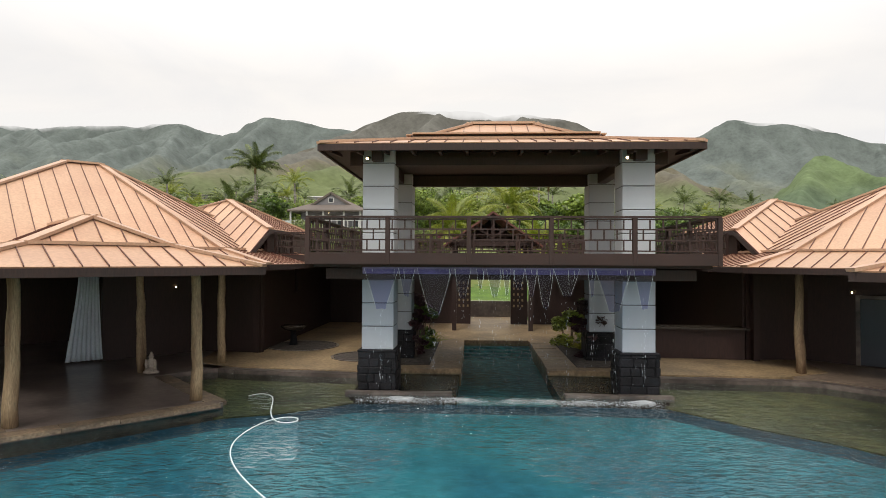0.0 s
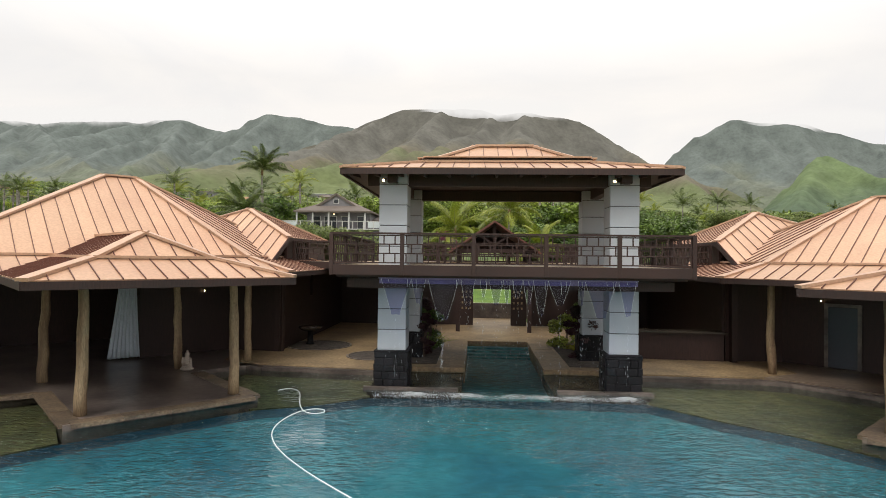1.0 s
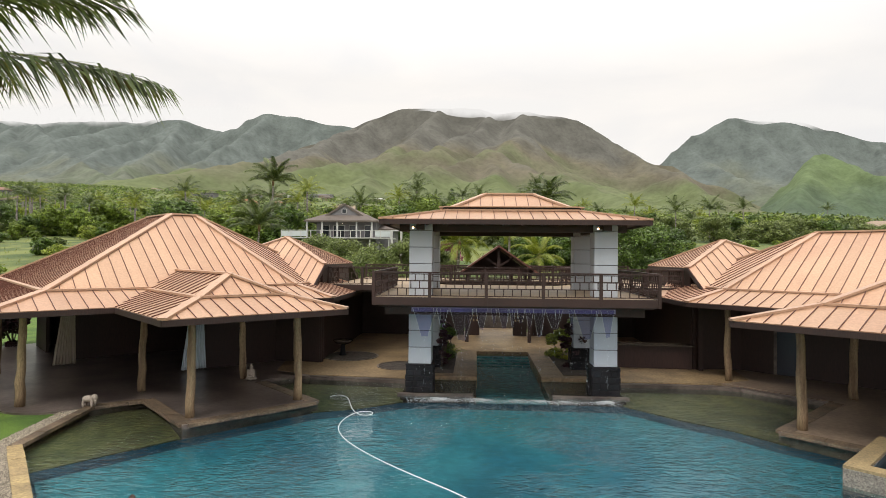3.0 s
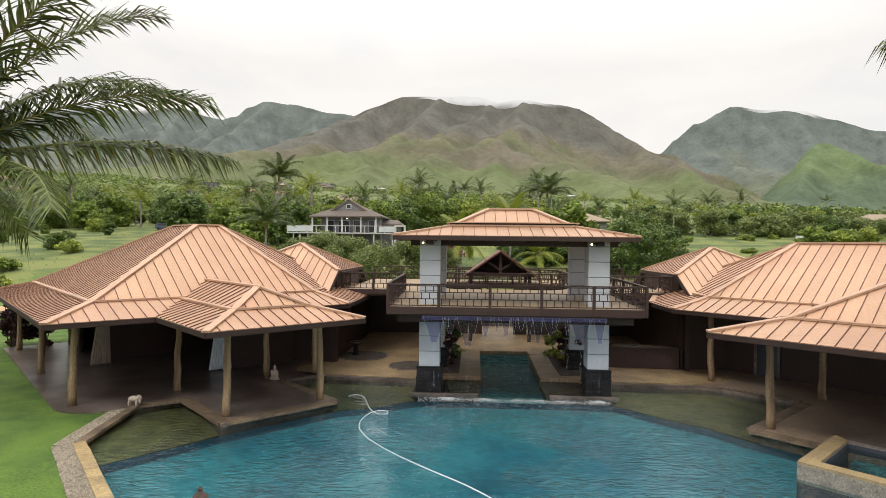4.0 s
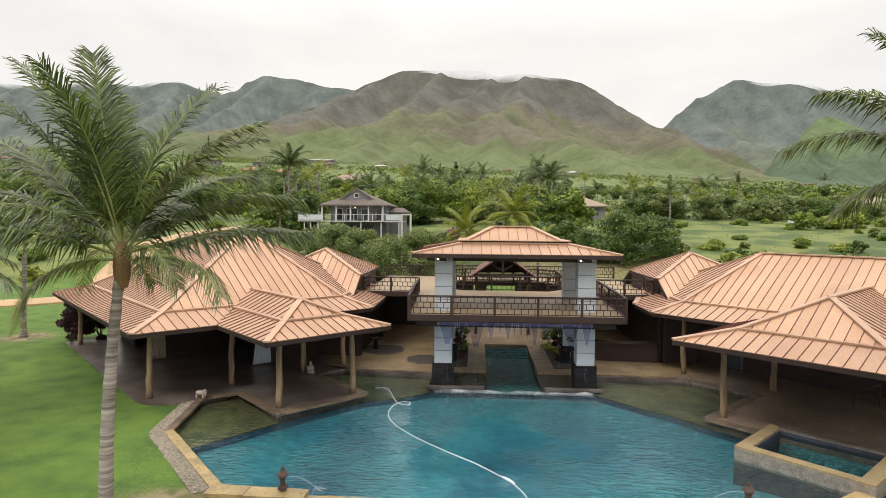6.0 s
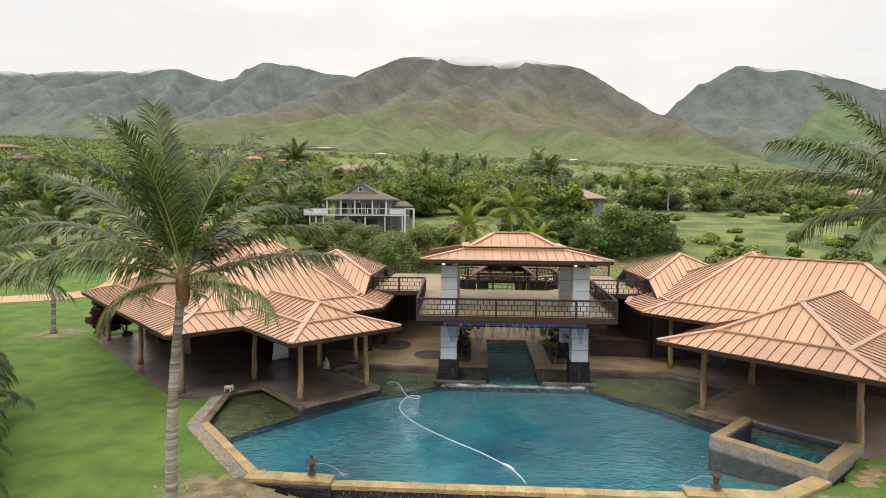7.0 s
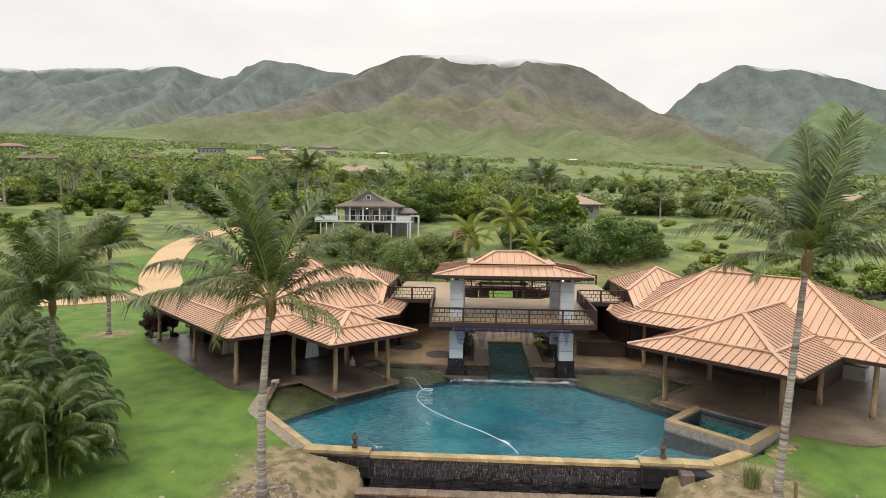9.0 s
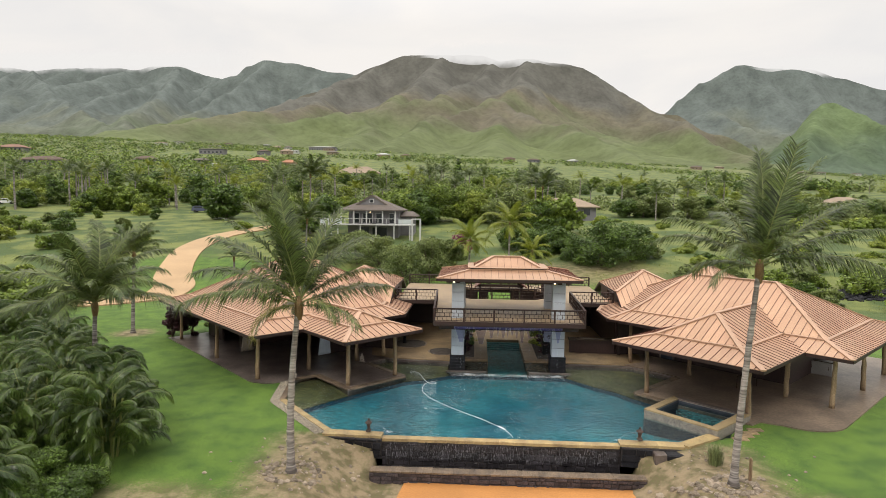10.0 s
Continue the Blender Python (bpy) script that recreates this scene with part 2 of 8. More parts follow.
def prism(bm, poly, z0, z1):
    """An upright slab over a plan polygon (counter-clockwise)."""
    lo = [bm.verts.new((p[0], p[1], z0)) for p in poly]
    hi = [bm.verts.new((p[0], p[1], z1)) for p in poly]
    bm.faces.new(lo[::-1])
    bm.faces.new(hi)
    k = len(poly)
    for i in range(k):
        bm.faces.new((lo[i], lo[(i + 1) % k], hi[(i + 1) % k], hi[i]))
    return bm


def tube(bm, pts, radii, sides=8, cap=True):
    """A tapered tube through points."""
    pts = [Vector(p) for p in pts]
    rings = []
    side = None
    for i, p in enumerate(pts):
        d = (pts[min(i + 1, len(pts) - 1)] - pts[max(i - 1, 0)]).normalized()
        if side is None:
            side = d.orthogonal().normalized()
        side = (side - d * side.dot(d)).normalized()
        up = d.cross(side)
        rings.append([bm.verts.new(p + (side * math.cos(a) + up * math.sin(a)) * radii[i]) for a in (2 * math.pi * k / sides for k in range(sides))])
    for r0, r1 in zip(rings, rings[1:]):
        for k in range(sides):
            bm.faces.new((r0[k], r0[(k + 1) % sides], r1[(k + 1) % sides], r1[k]))
    if cap:
        bm.faces.new(rings[0][::-1])
        bm.faces.new(rings[-1])
    return bm


R2 = math.sqrt(0.5)


def left_uv(u, v, z=0.0):
    """Plan of the left wing, turned by 45 degrees: u along its front, v away from the pool."""
    return Vector(((u - v) * R2, (u + v) * R2, z))


def right_uv(u, v, z=0.0):
    return Vector(((v - u) * R2, (u + v) * R2, z))


def straight(u, v, z=0.0):
    return Vector((u, v, z))


# ---- ground, hills ----
def smooth01(t):
    t = min(1.0, max(0.0, t))
    return t * t * (3 - 2 * t)


def ground_z(x, y):
    """The land: level round the house, dropping before the pool's front wall, rising to the mountains."""
    z = 0.0
    if y > 24:
        z = 0.125 * (min(y, 66) - 24) * smooth01((y - 24) / 26)
    if y > 66:
        z += 0.085 * (min(y, 250) - 66)
    if y > 250:
        z += 0.1 * (min(y, 1000) - 250)
    if y > 1000:
        z += 0.05 * (y - 1000)
    if y > 70:
        z += 1.8 * noise.noise((x * 0.011, y * 0.011, 3.1)) * smooth01((y - 70) / 120)
    if y > 120:
        z -= 0.042 * x * smooth01((y - 120) / 500)
    front = smooth01((-11.6 - y) / 1.6)
    dip = smooth01((8.7 - abs(x + 1)) / 3.4)
    z -= front * (0.04 + 1.41 * dip)
    z += 0.05 * noise.noise((x * 0.25, y * 0.25, 0.7)) * smooth01((abs(x) - 9) / 6)
    bank = front * smooth01((12.5 - abs(x + 0.6)) / 3) * smooth01((20 + y) / 3)
    z += bank * (0.09 * noise.noise((x * 0.9, y * 0.9, 5.2)) + 0.05 * noise.noise((x * 2.6, y * 2.6, 1.2)))
    z -= 0.03 * max(0.0, -y - 18)
    return z - 0.06


def axis(steps):
    """Grid lines: (from, to, step) stretches."""
    out = []
    for a, b, s in steps:
        k = max(1, round((b - a) / s))
        out += [a + (b - a) * i / k for i in range(k)]
    return out + [steps[-1][1]]


GX = axis(((-4200, -900, 220), (-900, -200, 50), (-200, -40, 8), (-40, -15, 1.0), (-15, -5, 0.25), (-5, 4, 1.0), (4, 13, 0.25), (13, 40, 1.0), (40, 200, 8), (200, 900, 50), (900, 4200, 220)))
GY = axis(((-600, -60, 60), (-60, -24, 4), (-24, -18, 1.0), (-18, -2, 0.25), (-2, 30, 1.0), (30, 140, 5), (140, 400, 20), (400, 1200, 60), (1200, 4400, 250)))
# the pool basin, the channel and the wings' slabs are set into the lawn: the sheet drops under them
BASIN = [(-13.1, -7.25), (-9.35, -11.75), (7.6, -12.0), (10.2, -10.6), (12.0, -8.3), (9.2, -4.5), (11.2, -0.6), (9.0, 3.0), (3.6, 4.0), (1.8, 10.0),
         (-1.8, 10.0), (-3.6, 4.0), (-9.2, 3.0), (-10.5, 0.8), (-12.4, -2.0), (-13.8, -3.2)]


def inside(poly, x, y):
    c = False
    for (x0, y0), (x1, y1) in zip(poly, poly[1:] + poly[:1]):
        if (y0 > y) != (y1 > y) and x < (x1 - x0) * (y - y0) / (y1 - y0) + x0:
            c = not c
    return c


gv, gf = [], []
for y in GY:
    for x in GX:
        z = ground_z(x, y)
        if -14.5 < x < 13 and -13 < y < 11 and inside(BASIN, x, y):
            z = min(z, -2.6)
        if -6.85 < x < 5.45 and -13.5 < y < -11.2:
            z = min(z, -2.0)
        gv.append((x, y, z))
nx = len(GX)
for j in range(len(GY) - 1):
    for i in range(nx - 1):
        a = j * nx + i
        gf.append((a, a + 1, a + 1 + nx, a + nx))
ground_mesh = raw("ground", gv, gf)
rough_at = ground_mesh.attributes.new("rough", "FLOAT", "POINT")
earth_at = ground_mesh.attributes.new("earth", "FLOAT", "POINT")


def rough_grass(x, y):
    return max(smooth01((y - 32 + 0.25 * min(x, 0)) / 10), smooth01((-x - 46) / 8) * smooth01((y - 8) / 10), smooth01((x - 30) / 8) * smooth01((y - 12) / 8))


def bare_earth(x, y):
    front = smooth01((-11.0 - y) / 1.2) * smooth01((12.5 - abs(x + 0.6)) / 3.0) * smooth01((21 + y) / 4)
    rings = max(smooth01(1.6 - math.hypot(x - px, y - py) / 1.5) for px, py in ((-9.8, -15.9), (8.6, -15.8), (-31.4, 8.8)))
    yard = 0.75 * smooth01(1.5 - math.hypot((x - 12) / 12, (y - 44) / 5))
    low = 0.8 * smooth01(1.4 - math.hypot((x + 14.5) / 3.5, (y + 19) / 2.0)) + 0.7 * smooth01(1.4 - math.hypot((x - 11) / 3, (y + 18) / 2))
    far = 0.55 * smooth01((y - 300) / 200) * max(0.0, noise.noise((x * 0.004, y * 0.004, 8.0)))
    return max(front, rings, yard, low, far)


rough_at.data.foreach_set("value", [rough_grass(x, y) * 0.8 for x, y, z in gv])
earth_at.data.foreach_set("value", [bare_earth(x, y) * 0.85 for x, y, z in gv])
ground = tagged(mesh_object("ground", ground_mesh, M_GRASS, smooth=True), "mown green lawn running into rough grassland and scrub", "ground", kind="structure")


# skylines of the mountain masses: bearing (metres sideways per 1000 ahead) and rise (metres up per 1000 ahead)
def mountain(name, label, mat, y_ridge, y_foot, sky, seed, spurs=(), gap=420.0, cols=400, rows=150):
    """A mass of ridges: the crest, named spurs (bearing, distance, rise) and branching side ridges; slopes run concave to the plain."""
    rnd = random.Random(seed)
    sky = sorted(sky)
    xs = [b for b, _ in sky]

    def crest(b):
        if b <= xs[0]:
            return sky[0][1]
        for (b0, h0), (b1, h1) in zip(sky, sky[1:]):
            if b <= b1:
                return h0 + (h1 - h0) * smooth01((b - b0) / (b1 - b0))
        return sky[-1][1]

    def at(b, y, h):
        return (b * (y + 39) / 1000 - 2.4, y, 11 + h * (y + 39) / 1000)

    def plain(x, y):
        return 20.9 + 0.1 * (min(y, 1000) - 250) + 0.05 * max(0.0, y - 1000) - 0.042 * x - 14

    lines = [[at(b, y_ridge, crest(b)) for b in np.linspace(xs[0], xs[-1], 60)]]
    lines += [[at(*p) for p in s] for s in spurs]

    def descend(p, dx, dy, n, step, power, sub):
        """A ridge running down from p; side ridges leave it on alternate sides."""
        x, y, z = p
        line, top = [p], z - plain(x, y)
        for i in range(1, n + 1):
            dx += rnd.gauss(0, 0.16)
            x, y = x + dx * step, y + dy * step
            if y < y_foot:
                break
            line.append((x, y, plain(x, y) + top * (1 - i / n) ** power))
            if sub and 0 < i < n - 1:
                sd = 1 if (i + sub) % 2 else -1
                descend(line[-1], sd * rnd.uniform(0.5, 0.95), -rnd.uniform(0.35, 0.7), 5, step * rnd.uniform(0.4, 0.62), 1.25, 0)
        lines.append(line)

    half = (y_ridge + 39) / 1000
    b = xs[0] + rnd.uniform(0, 20)
    while b < xs[-1]:
        p = at(b, y_ridge, crest(b) * 0.985)
        reach = y_ridge - y_foot
        descend(p, rnd.uniform(-0.3, 0.3), -1.0, 8, reach / 9 * rnd.uniform(0.75, 1.1), rnd.uniform(1.2, 1.7), rnd.choice((1, 2)))
        b += gap / half * rnd.uniform(0.7, 1.4)
    for s in list(spurs):
        for q in s[1:-1]:
            for sd in (-1, 1):
                descend(at(*q), sd * rnd.uniform(0.55, 0.95), -rnd.uniform(0.3, 0.7), 6, (q[2] * 0.45 + 40) * q[1] / 2500, 1.3, 0)
    t = np.linspace(0, 1, rows + 1)[:, None]
    bb = np.linspace(xs[0], xs[-1], cols + 1)[None, :]
    Y = y_foot + (y_ridge - y_foot) * t + 0 * bb
    X = bb * (Y + 39) / 1000 - 2.4
    wob = np.array([[noise.noise((x * 0.0035, y * 0.0035, seed)), noise.noise((x * 0.0035, y * 0.0035, seed + 5)), noise.fractal((x * 0.009, y * 0.009, seed + 9), 1.0, 2.0, 5)]
                    for x, y in zip(X.ravel(), Y.ravel())]).reshape(rows + 1, cols + 1, 3)
    WX, WY = X + 55 * wob[..., 0], Y + 55 * wob[..., 1]
    base = 20.9 + 0.1 * (np.minimum(Y, 1000) - 250) + 0.05 * np.maximum(0, Y - 1000) - 0.042 * X - 14
    Z = base.copy()
    for k, line in enumerate(lines):
        wide = 0.5 if k == 0 else 0.8
        for (x0, y0, z0), (x1, y1, z1) in zip(line, line[1:]):
            ex, ey = x1 - x0, y1 - y0
            q = np.clip(((WX - x0) * ex + (WY - y0) * ey) / (ex * ex + ey * ey + 1e-6), 0, 1)
            d = np.hypot(WX - x0 - q * ex, WY - y0 - q * ey)
            d = np.sqrt(d * d + 14 * 14) - 14
            rise = np.maximum(z0 + (z1 - z0) * q - base, 0)
            Z = np.maximum(Z, base + rise * np.exp(-d / (rise * wide + 30)))
    Z = base + (Z - base) * np.clip(t / 0.22, 0, 1) ** 0.8
    # weathering rounds the ridges off below the crest
    soft = Z.copy()
    for _ in range(2):
        for ax, k in ((0, 2), (1, 3)):
            pad = np.pad(soft, [(k, k) if a == ax else (0, 0) for a in (0, 1)], mode="edge")
            soft = sum(np.roll(pad, -i, axis=ax)[:rows + 1, :cols + 1] for i in range(2 * k + 1)) / (2 * k + 1)
    keep = 0.3 + 0.7 * np.clip((t - 0.9) / 0.1, 0, 1)
    Z = Z * keep + soft * (1 - keep)
    Z += wob[..., 2] * np.minimum(22, 0.10 * (Z - base)) * (1 - t ** 12)
    cap = np.array([crest(b) for b in bb[0]])[None, :]
    Z = np.minimum(Z, 11 + (Y + 39) * cap / 1000)
    vs = np.stack([X, Y, Z], axis=-1).reshape(-1, 3).tolist()
    fs = [(a, a + 1, a + cols + 2, a + cols + 1) for j in range(rows) for a in range(j * (cols + 1), j * (cols + 1) + cols)]
    return tagged(mesh_object(name, raw(name, vs, fs), mat, smooth=True), label, "mountain", kind="structure")


def hill_material(name, low, mid, high, red, z0, z1):
    """Mountain cover: grass below, scrub and bare brown ground above, broken by patches; some colour sets carry haze or
    sunlight.
    """
    m = bpy.data.materials.new(name)
    m.use_nodes = True
    n, l = m.node_tree.nodes, m.node_tree.links
    bsdf = n["Principled BSDF"]
    bsdf.inputs["Roughness"].default_value = 0.95
    bsdf.inputs["Specular IOR Level"].default_value = 0.1
    geo = n.new("ShaderNodeNewGeometry")
    sep = n.new("ShaderNodeSeparateXYZ")
    l.new(geo.outputs["Position"], sep.inputs[0])
    big, small = n.new("ShaderNodeTexNoise"), n.new("ShaderNodeTexNoise")
    big.inputs["Scale"].default_value, big.inputs["Detail"].default_value = 0.0022, 5
    small.inputs["Scale"].default_value, small.inputs["Detail"].default_value = 0.009, 9
    for t in (big, small):
        l.new(geo.outputs["Position"], t.inputs["Vector"])
    mr = n.new("ShaderNodeMapRange")
    mr.inputs["From Min"].default_value, mr.inputs["From Max"].default_value = z0, z1
    l.new(sep.outputs["Z"], mr.inputs["Value"])
    add = n.new("ShaderNodeMath")
    add.operation = "MULTIPLY_ADD"
    add.inputs[1].default_value = 0.95
    l.new(big.outputs["Fac"], add.inputs[0])
    l.new(mr.outputs["Result"], add.inputs[2])
    ramp = n.new("ShaderNodeValToRGB")
    e = ramp.color_ramp.elements
    e[0].position, e[0].color = 0.36, (*low, 1)
    e[1].position, e[1].color = 1.0, (*high, 1)
    for pos, col in ((0.62, mid), (0.82, red)):
        q = e.new(pos)
        q.color = (*col, 1)
    l.new(add.outputs["Value"], ramp.inputs["Fac"])
    gr = n.new("ShaderNodeMapRange")
    gr.inputs["From Min"].default_value, gr.inputs["From Max"].default_value = 0.3, 0.7
    gr.inputs["To Min"].default_value, gr.inputs["To Max"].default_value = 0.78, 1.2
    l.new(small.outputs["Fac"], gr.inputs["Value"])
    sc = n.new("ShaderNodeVectorMath")
    sc.operation = "SCALE"
    l.new(ramp.outputs["Color"], sc.inputs[0])
    l.new(gr.outputs["Result"], sc.inputs["Scale"])
    # scrub and trees as dark flecks
    fleck = n.new("ShaderNodeTexNoise")
    fleck.inputs["Scale"].default_value, fleck.inputs["Detail"].default_value, fleck.inputs["Roughness"].default_value = 0.05, 7, 0.65
    l.new(geo.outputs["Position"], fleck.inputs["Vector"])
    fr = n.new("ShaderNodeMapRange")
    fr.inputs["From Min"].default_value, fr.inputs["From Max"].default_value = 0.34, 0.58
    fr.inputs["To Min"].default_value, fr.inputs["To Max"].default_value = 0.84, 1.06
    l.new(fleck.outputs["Fac"], fr.inputs["Value"])
    sc2 = n.new("ShaderNodeVectorMath")
    sc2.operation = "SCALE"
    l.new(sc.outputs["Vector"], sc2.inputs[0])
    l.new(fr.outputs["Result"], sc2.inputs["Scale"])
    l.new(sc2.outputs["Vector"], bsdf.inputs["Base Color"])
    bump = n.new("ShaderNodeBump")
    bump.inputs["Strength"].default_value, bump.inputs["Distance"].default_value = 0.22, 8.0
    l.new(fleck.outputs["Fac"], bump.inputs["Height"])
    l.new(bump.outputs["Normal"], bsdf.inputs["Normal"])
    return m


M_HILL = hill_material("green_brown_mountainside", (0.128, 0.156, 0.066), (0.12, 0.142, 0.07), (0.116, 0.114, 0.1), (0.134, 0.122, 0.088), 110, 1050)
# farther ranges: distance haze is mixed into these greyer, bluer base colours
M_HILL2 = hill_material("haze_grey_green_mountainside", (0.128, 0.158, 0.088), (0.118, 0.144, 0.094), (0.12, 0.14, 0.13), (0.13, 0.142, 0.112), 80, 1000)
# the spur's sunlit crest is painted: lighter green above, duller green below
M_HILL3 = hill_material("sunlit_crest_green_spur", (0.085, 0.115, 0.08), (0.085, 0.118, 0.075), (0.115, 0.155, 0.075), (0.095, 0.13, 0.075), 150, 640)
mountain("mountain_range", "long mountain range under low cloud, coloured haze grey-green", M_HILL2, 4200, 1500,
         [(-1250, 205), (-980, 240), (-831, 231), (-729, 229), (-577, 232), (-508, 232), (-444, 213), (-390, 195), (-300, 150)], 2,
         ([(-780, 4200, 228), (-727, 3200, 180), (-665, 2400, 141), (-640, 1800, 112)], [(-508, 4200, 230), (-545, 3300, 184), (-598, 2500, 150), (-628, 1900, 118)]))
mountain("mountain_peak", "grey-green peak behind the foothills, haze in its colour", M_HILL2, 4000, 1900,
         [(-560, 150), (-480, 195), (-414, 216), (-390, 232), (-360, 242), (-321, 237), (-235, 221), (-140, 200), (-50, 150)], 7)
mountain("mountain_main", "broad green and brown mountain with its summit in cloud", M_HILL, 3300, 900,
         [(-760, 80), (-690, 112), (-580, 142), (-445, 155), (-350, 165), (-290, 190), (-215, 222), (-177, 237), (-120, 249), (-45, 249), (2, 250), (40, 240), (77, 244), (123, 236), (174, 230), (207, 208), (235, 189),
          (304, 158), (390, 120), (490, 80), (630, 55), (760, 40)], 11,
         ([(77, 3300, 242), (74, 2900, 213), (30, 2500, 180), (-72, 2100, 146), (-152, 1500, 100)], [(30, 2500, 180), (135, 2100, 137), (260, 1500, 88)], [(30, 2500, 178), (34, 1800, 124), (20, 1200, 84)],
          [(-215, 3300, 220), (-306, 2300, 164), (-445, 1900, 154), (-580, 1600, 128), (-660, 1400, 112)], [(-60, 3300, 248), (-120, 2700, 196), (-185, 2100, 142), (-230, 1500, 100)]), gap=520)
mountain("mountain_far", "mountain beyond the valley, coloured haze blue-green", M_HILL2, 4250, 2100,
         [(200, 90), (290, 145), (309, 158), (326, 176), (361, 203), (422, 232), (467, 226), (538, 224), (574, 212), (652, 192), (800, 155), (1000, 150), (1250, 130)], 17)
mountain("mountain_spur", "steep green spur with sunlight coloured into its crest", M_HILL3, 3500, 1900,
         [(400, 40), (464, 82), (505, 118), (550, 170), (576, 172), (612, 156), (655, 136), (800, 100), (1000, 60)], 23,
         ([(560, 3500, 172), (535, 3000, 126), (520, 2500, 90)], [(640, 3500, 140), (610, 2900, 104), (590, 2400, 76)]), cols=240, rows=100)

# low cloud resting on the summits
cloud_mat = bpy.data.materials.new("low_cloud")
cloud_mat.use_nodes = True
cn, cl = cloud_mat.node_tree.nodes, cloud_mat.node_tree.links
cn.remove(cn["Principled BSDF"])
c_em, c_tp, c_mix = cn.new("ShaderNodeEmission"), cn.new("ShaderNodeBsdfTransparent"), cn.new("ShaderNodeMixShader")
c_em.inputs["Color"].default_value, c_em.inputs["Strength"].default_value = (0.985, 0.965, 0.94, 1), 0.95
c_at, c_geo, c_no = cn.new("ShaderNodeAttribute"), cn.new("ShaderNodeNewGeometry"), cn.new("ShaderNodeTexNoise")
c_at.attribute_name = "fade"
c_no.inputs["Scale"].default_value, c_no.inputs["Detail"].default_value = 0.006, 6
cl.new(c_geo.outputs["Position"], c_no.inputs["Vector"])
c_add, c_mr = cn.new("ShaderNodeMath"), cn.new("ShaderNodeMapRange")
c_add.operation = "ADD"
cl.new(c_no.outputs["Fac"], c_add.inputs[0])
cl.new(c_at.outputs["Fac"], c_add.inputs[1])
c_mr.inputs["From Min"].default_value, c_mr.inputs["From Max"].default_value = 0.72, 1.45
c_mr.inputs["To Max"].default_value = 0.9
c_mr.interpolation_type = "SMOOTHSTEP"
cl.new(c_add.outputs["Value"], c_mr.inputs["Value"])
cl.new(c_mr.outputs["Result"], c_mix.inputs["Fac"])
cl.new(c_tp.outputs["BSDF"], c_mix.inputs[1])
cl.new(c_em.outputs["Emission"], c_mix.inputs[2])
cl.new(c_mix.outputs["Shader"], cn["Material Output"].inputs["Surface"])
for cy, b0, b1, h0, h1 in ((3280, -140, 200, 214, 280), (4180, -1000, -300, 208, 270), (4230, 400, 800, 196, 262)):
    cols, rws = 40, 12
    cv, fade = [], []
    for j in range(rws + 1):
        for i in range(cols + 1):
            u, v = i / cols, j / rws
            b, h = b0 + (b1 - b0) * u, h0 + (h1 - h0) * v
            cv.append((b * (cy + 39) / 1000 - 2.4, cy - 25 * math.sin(3.1 * v), 11 + h * (cy + 39) / 1000))
            fade.append(smooth01(v / 0.55) * smooth01((1 - v) / 0.45) * smooth01(u / 0.25) * smooth01((1 - u) / 0.25))
    me = raw("cloud_bank", cv, [(a, a + 1, a + cols + 2, a + cols + 1) for j in range(rws) for a in range(j * (cols + 1), j * (cols + 1) + cols)])
    me.attributes.new("fade", "FLOAT", "POINT").data.foreach_set("value", fade)
    cloud = tagged(mesh_object("cloud_bank", me, cloud_mat, smooth=True), "thin white cloud resting on the summits", "cloud", kind="structure")
    cloud.visible_shadow = False

# ---- pool ----
WATER_Z = -0.12
DEEP = [(-12.0, -8.25), (-9.25, -11.45), (8.0, -11.7), (9.2, -10.6), (9.9, -9.6), (8.4, -5.6), (7.35, -4.4), (6.6, -3.3), (5.4, -2.2), (3.95, -0.5), (2.0, -0.4), (-2.0, -0.4), (-3.95, -0.5), (-5.4, -1.6), (-6.7, -2.15), (-9.75, -5.35)]
cx, cy = -1.2, -6.8
bowl_rings = [(1.0, -0.36), (0.985, -0.6), (0.93, -0.78), (0.84, -0.98), (0.72, -1.2), (0.5, -1.32), (0.0, -1.36)]
bv = [(cx + (x - cx) * k, cy + (y - cy) * k, z) for k, z in bowl_rings for x, y in DEEP]
bn = len(DEEP)
bf = [(r * bn + i, r * bn + (i + 1) % bn, (r + 1) * bn + (i + 1) % bn, (r + 1) * bn + i) for r in range(len(bowl_rings) - 1) for i in range(bn)]
pool_shell = mesh_object("pool_floor", raw("pool_floor", bv, bf), M_POOL, smooth=True)
pool_shell.data.materials.append(material("navy_waterline_tile", (0.012, 0.055, 0.09), 0.4, 0, 0.3, 4, 20, 0.05))
for q in range(bn):
    pool_shell.data.polygons[q].material_index = 1
pool_shell.modifiers.new("thick", "SOLIDIFY").thickness = 0.12
pool_shell.modifiers["thick"].offset = 1
tagged(pool_shell, "teal plastered bowl of the deep pool", "pool", kind="structure")
for poly in ([(-10.8, 1.2), (-9.4, -0.0), (-6.75, -2.2), (-5.4, -1.65), (-3.95, -0.55), (-3.9, 4.2), (-9.4, 3.2)],
             [(3.9, 4.2), (3.95, -0.55), (5.4, -2.25), (6.6, -3.35), (7.4, -4.45), (8.6, -4.6), (11.6, -0.6), (9.4, 3.4)][::-1],
             [(-13.8, -3.2), (-13.1, -7.2), (-12.0, -8.3), (-9.7, -5.3), (-12.3, -2.0)]):
    tagged(mesh_object("shallow_ledge", prism(bmesh.new(), poly, -2.0, -0.3), M_LEDGE), "shallow olive-brown tiled ledge beside the deep pool", "pool ledge", kind="structure")
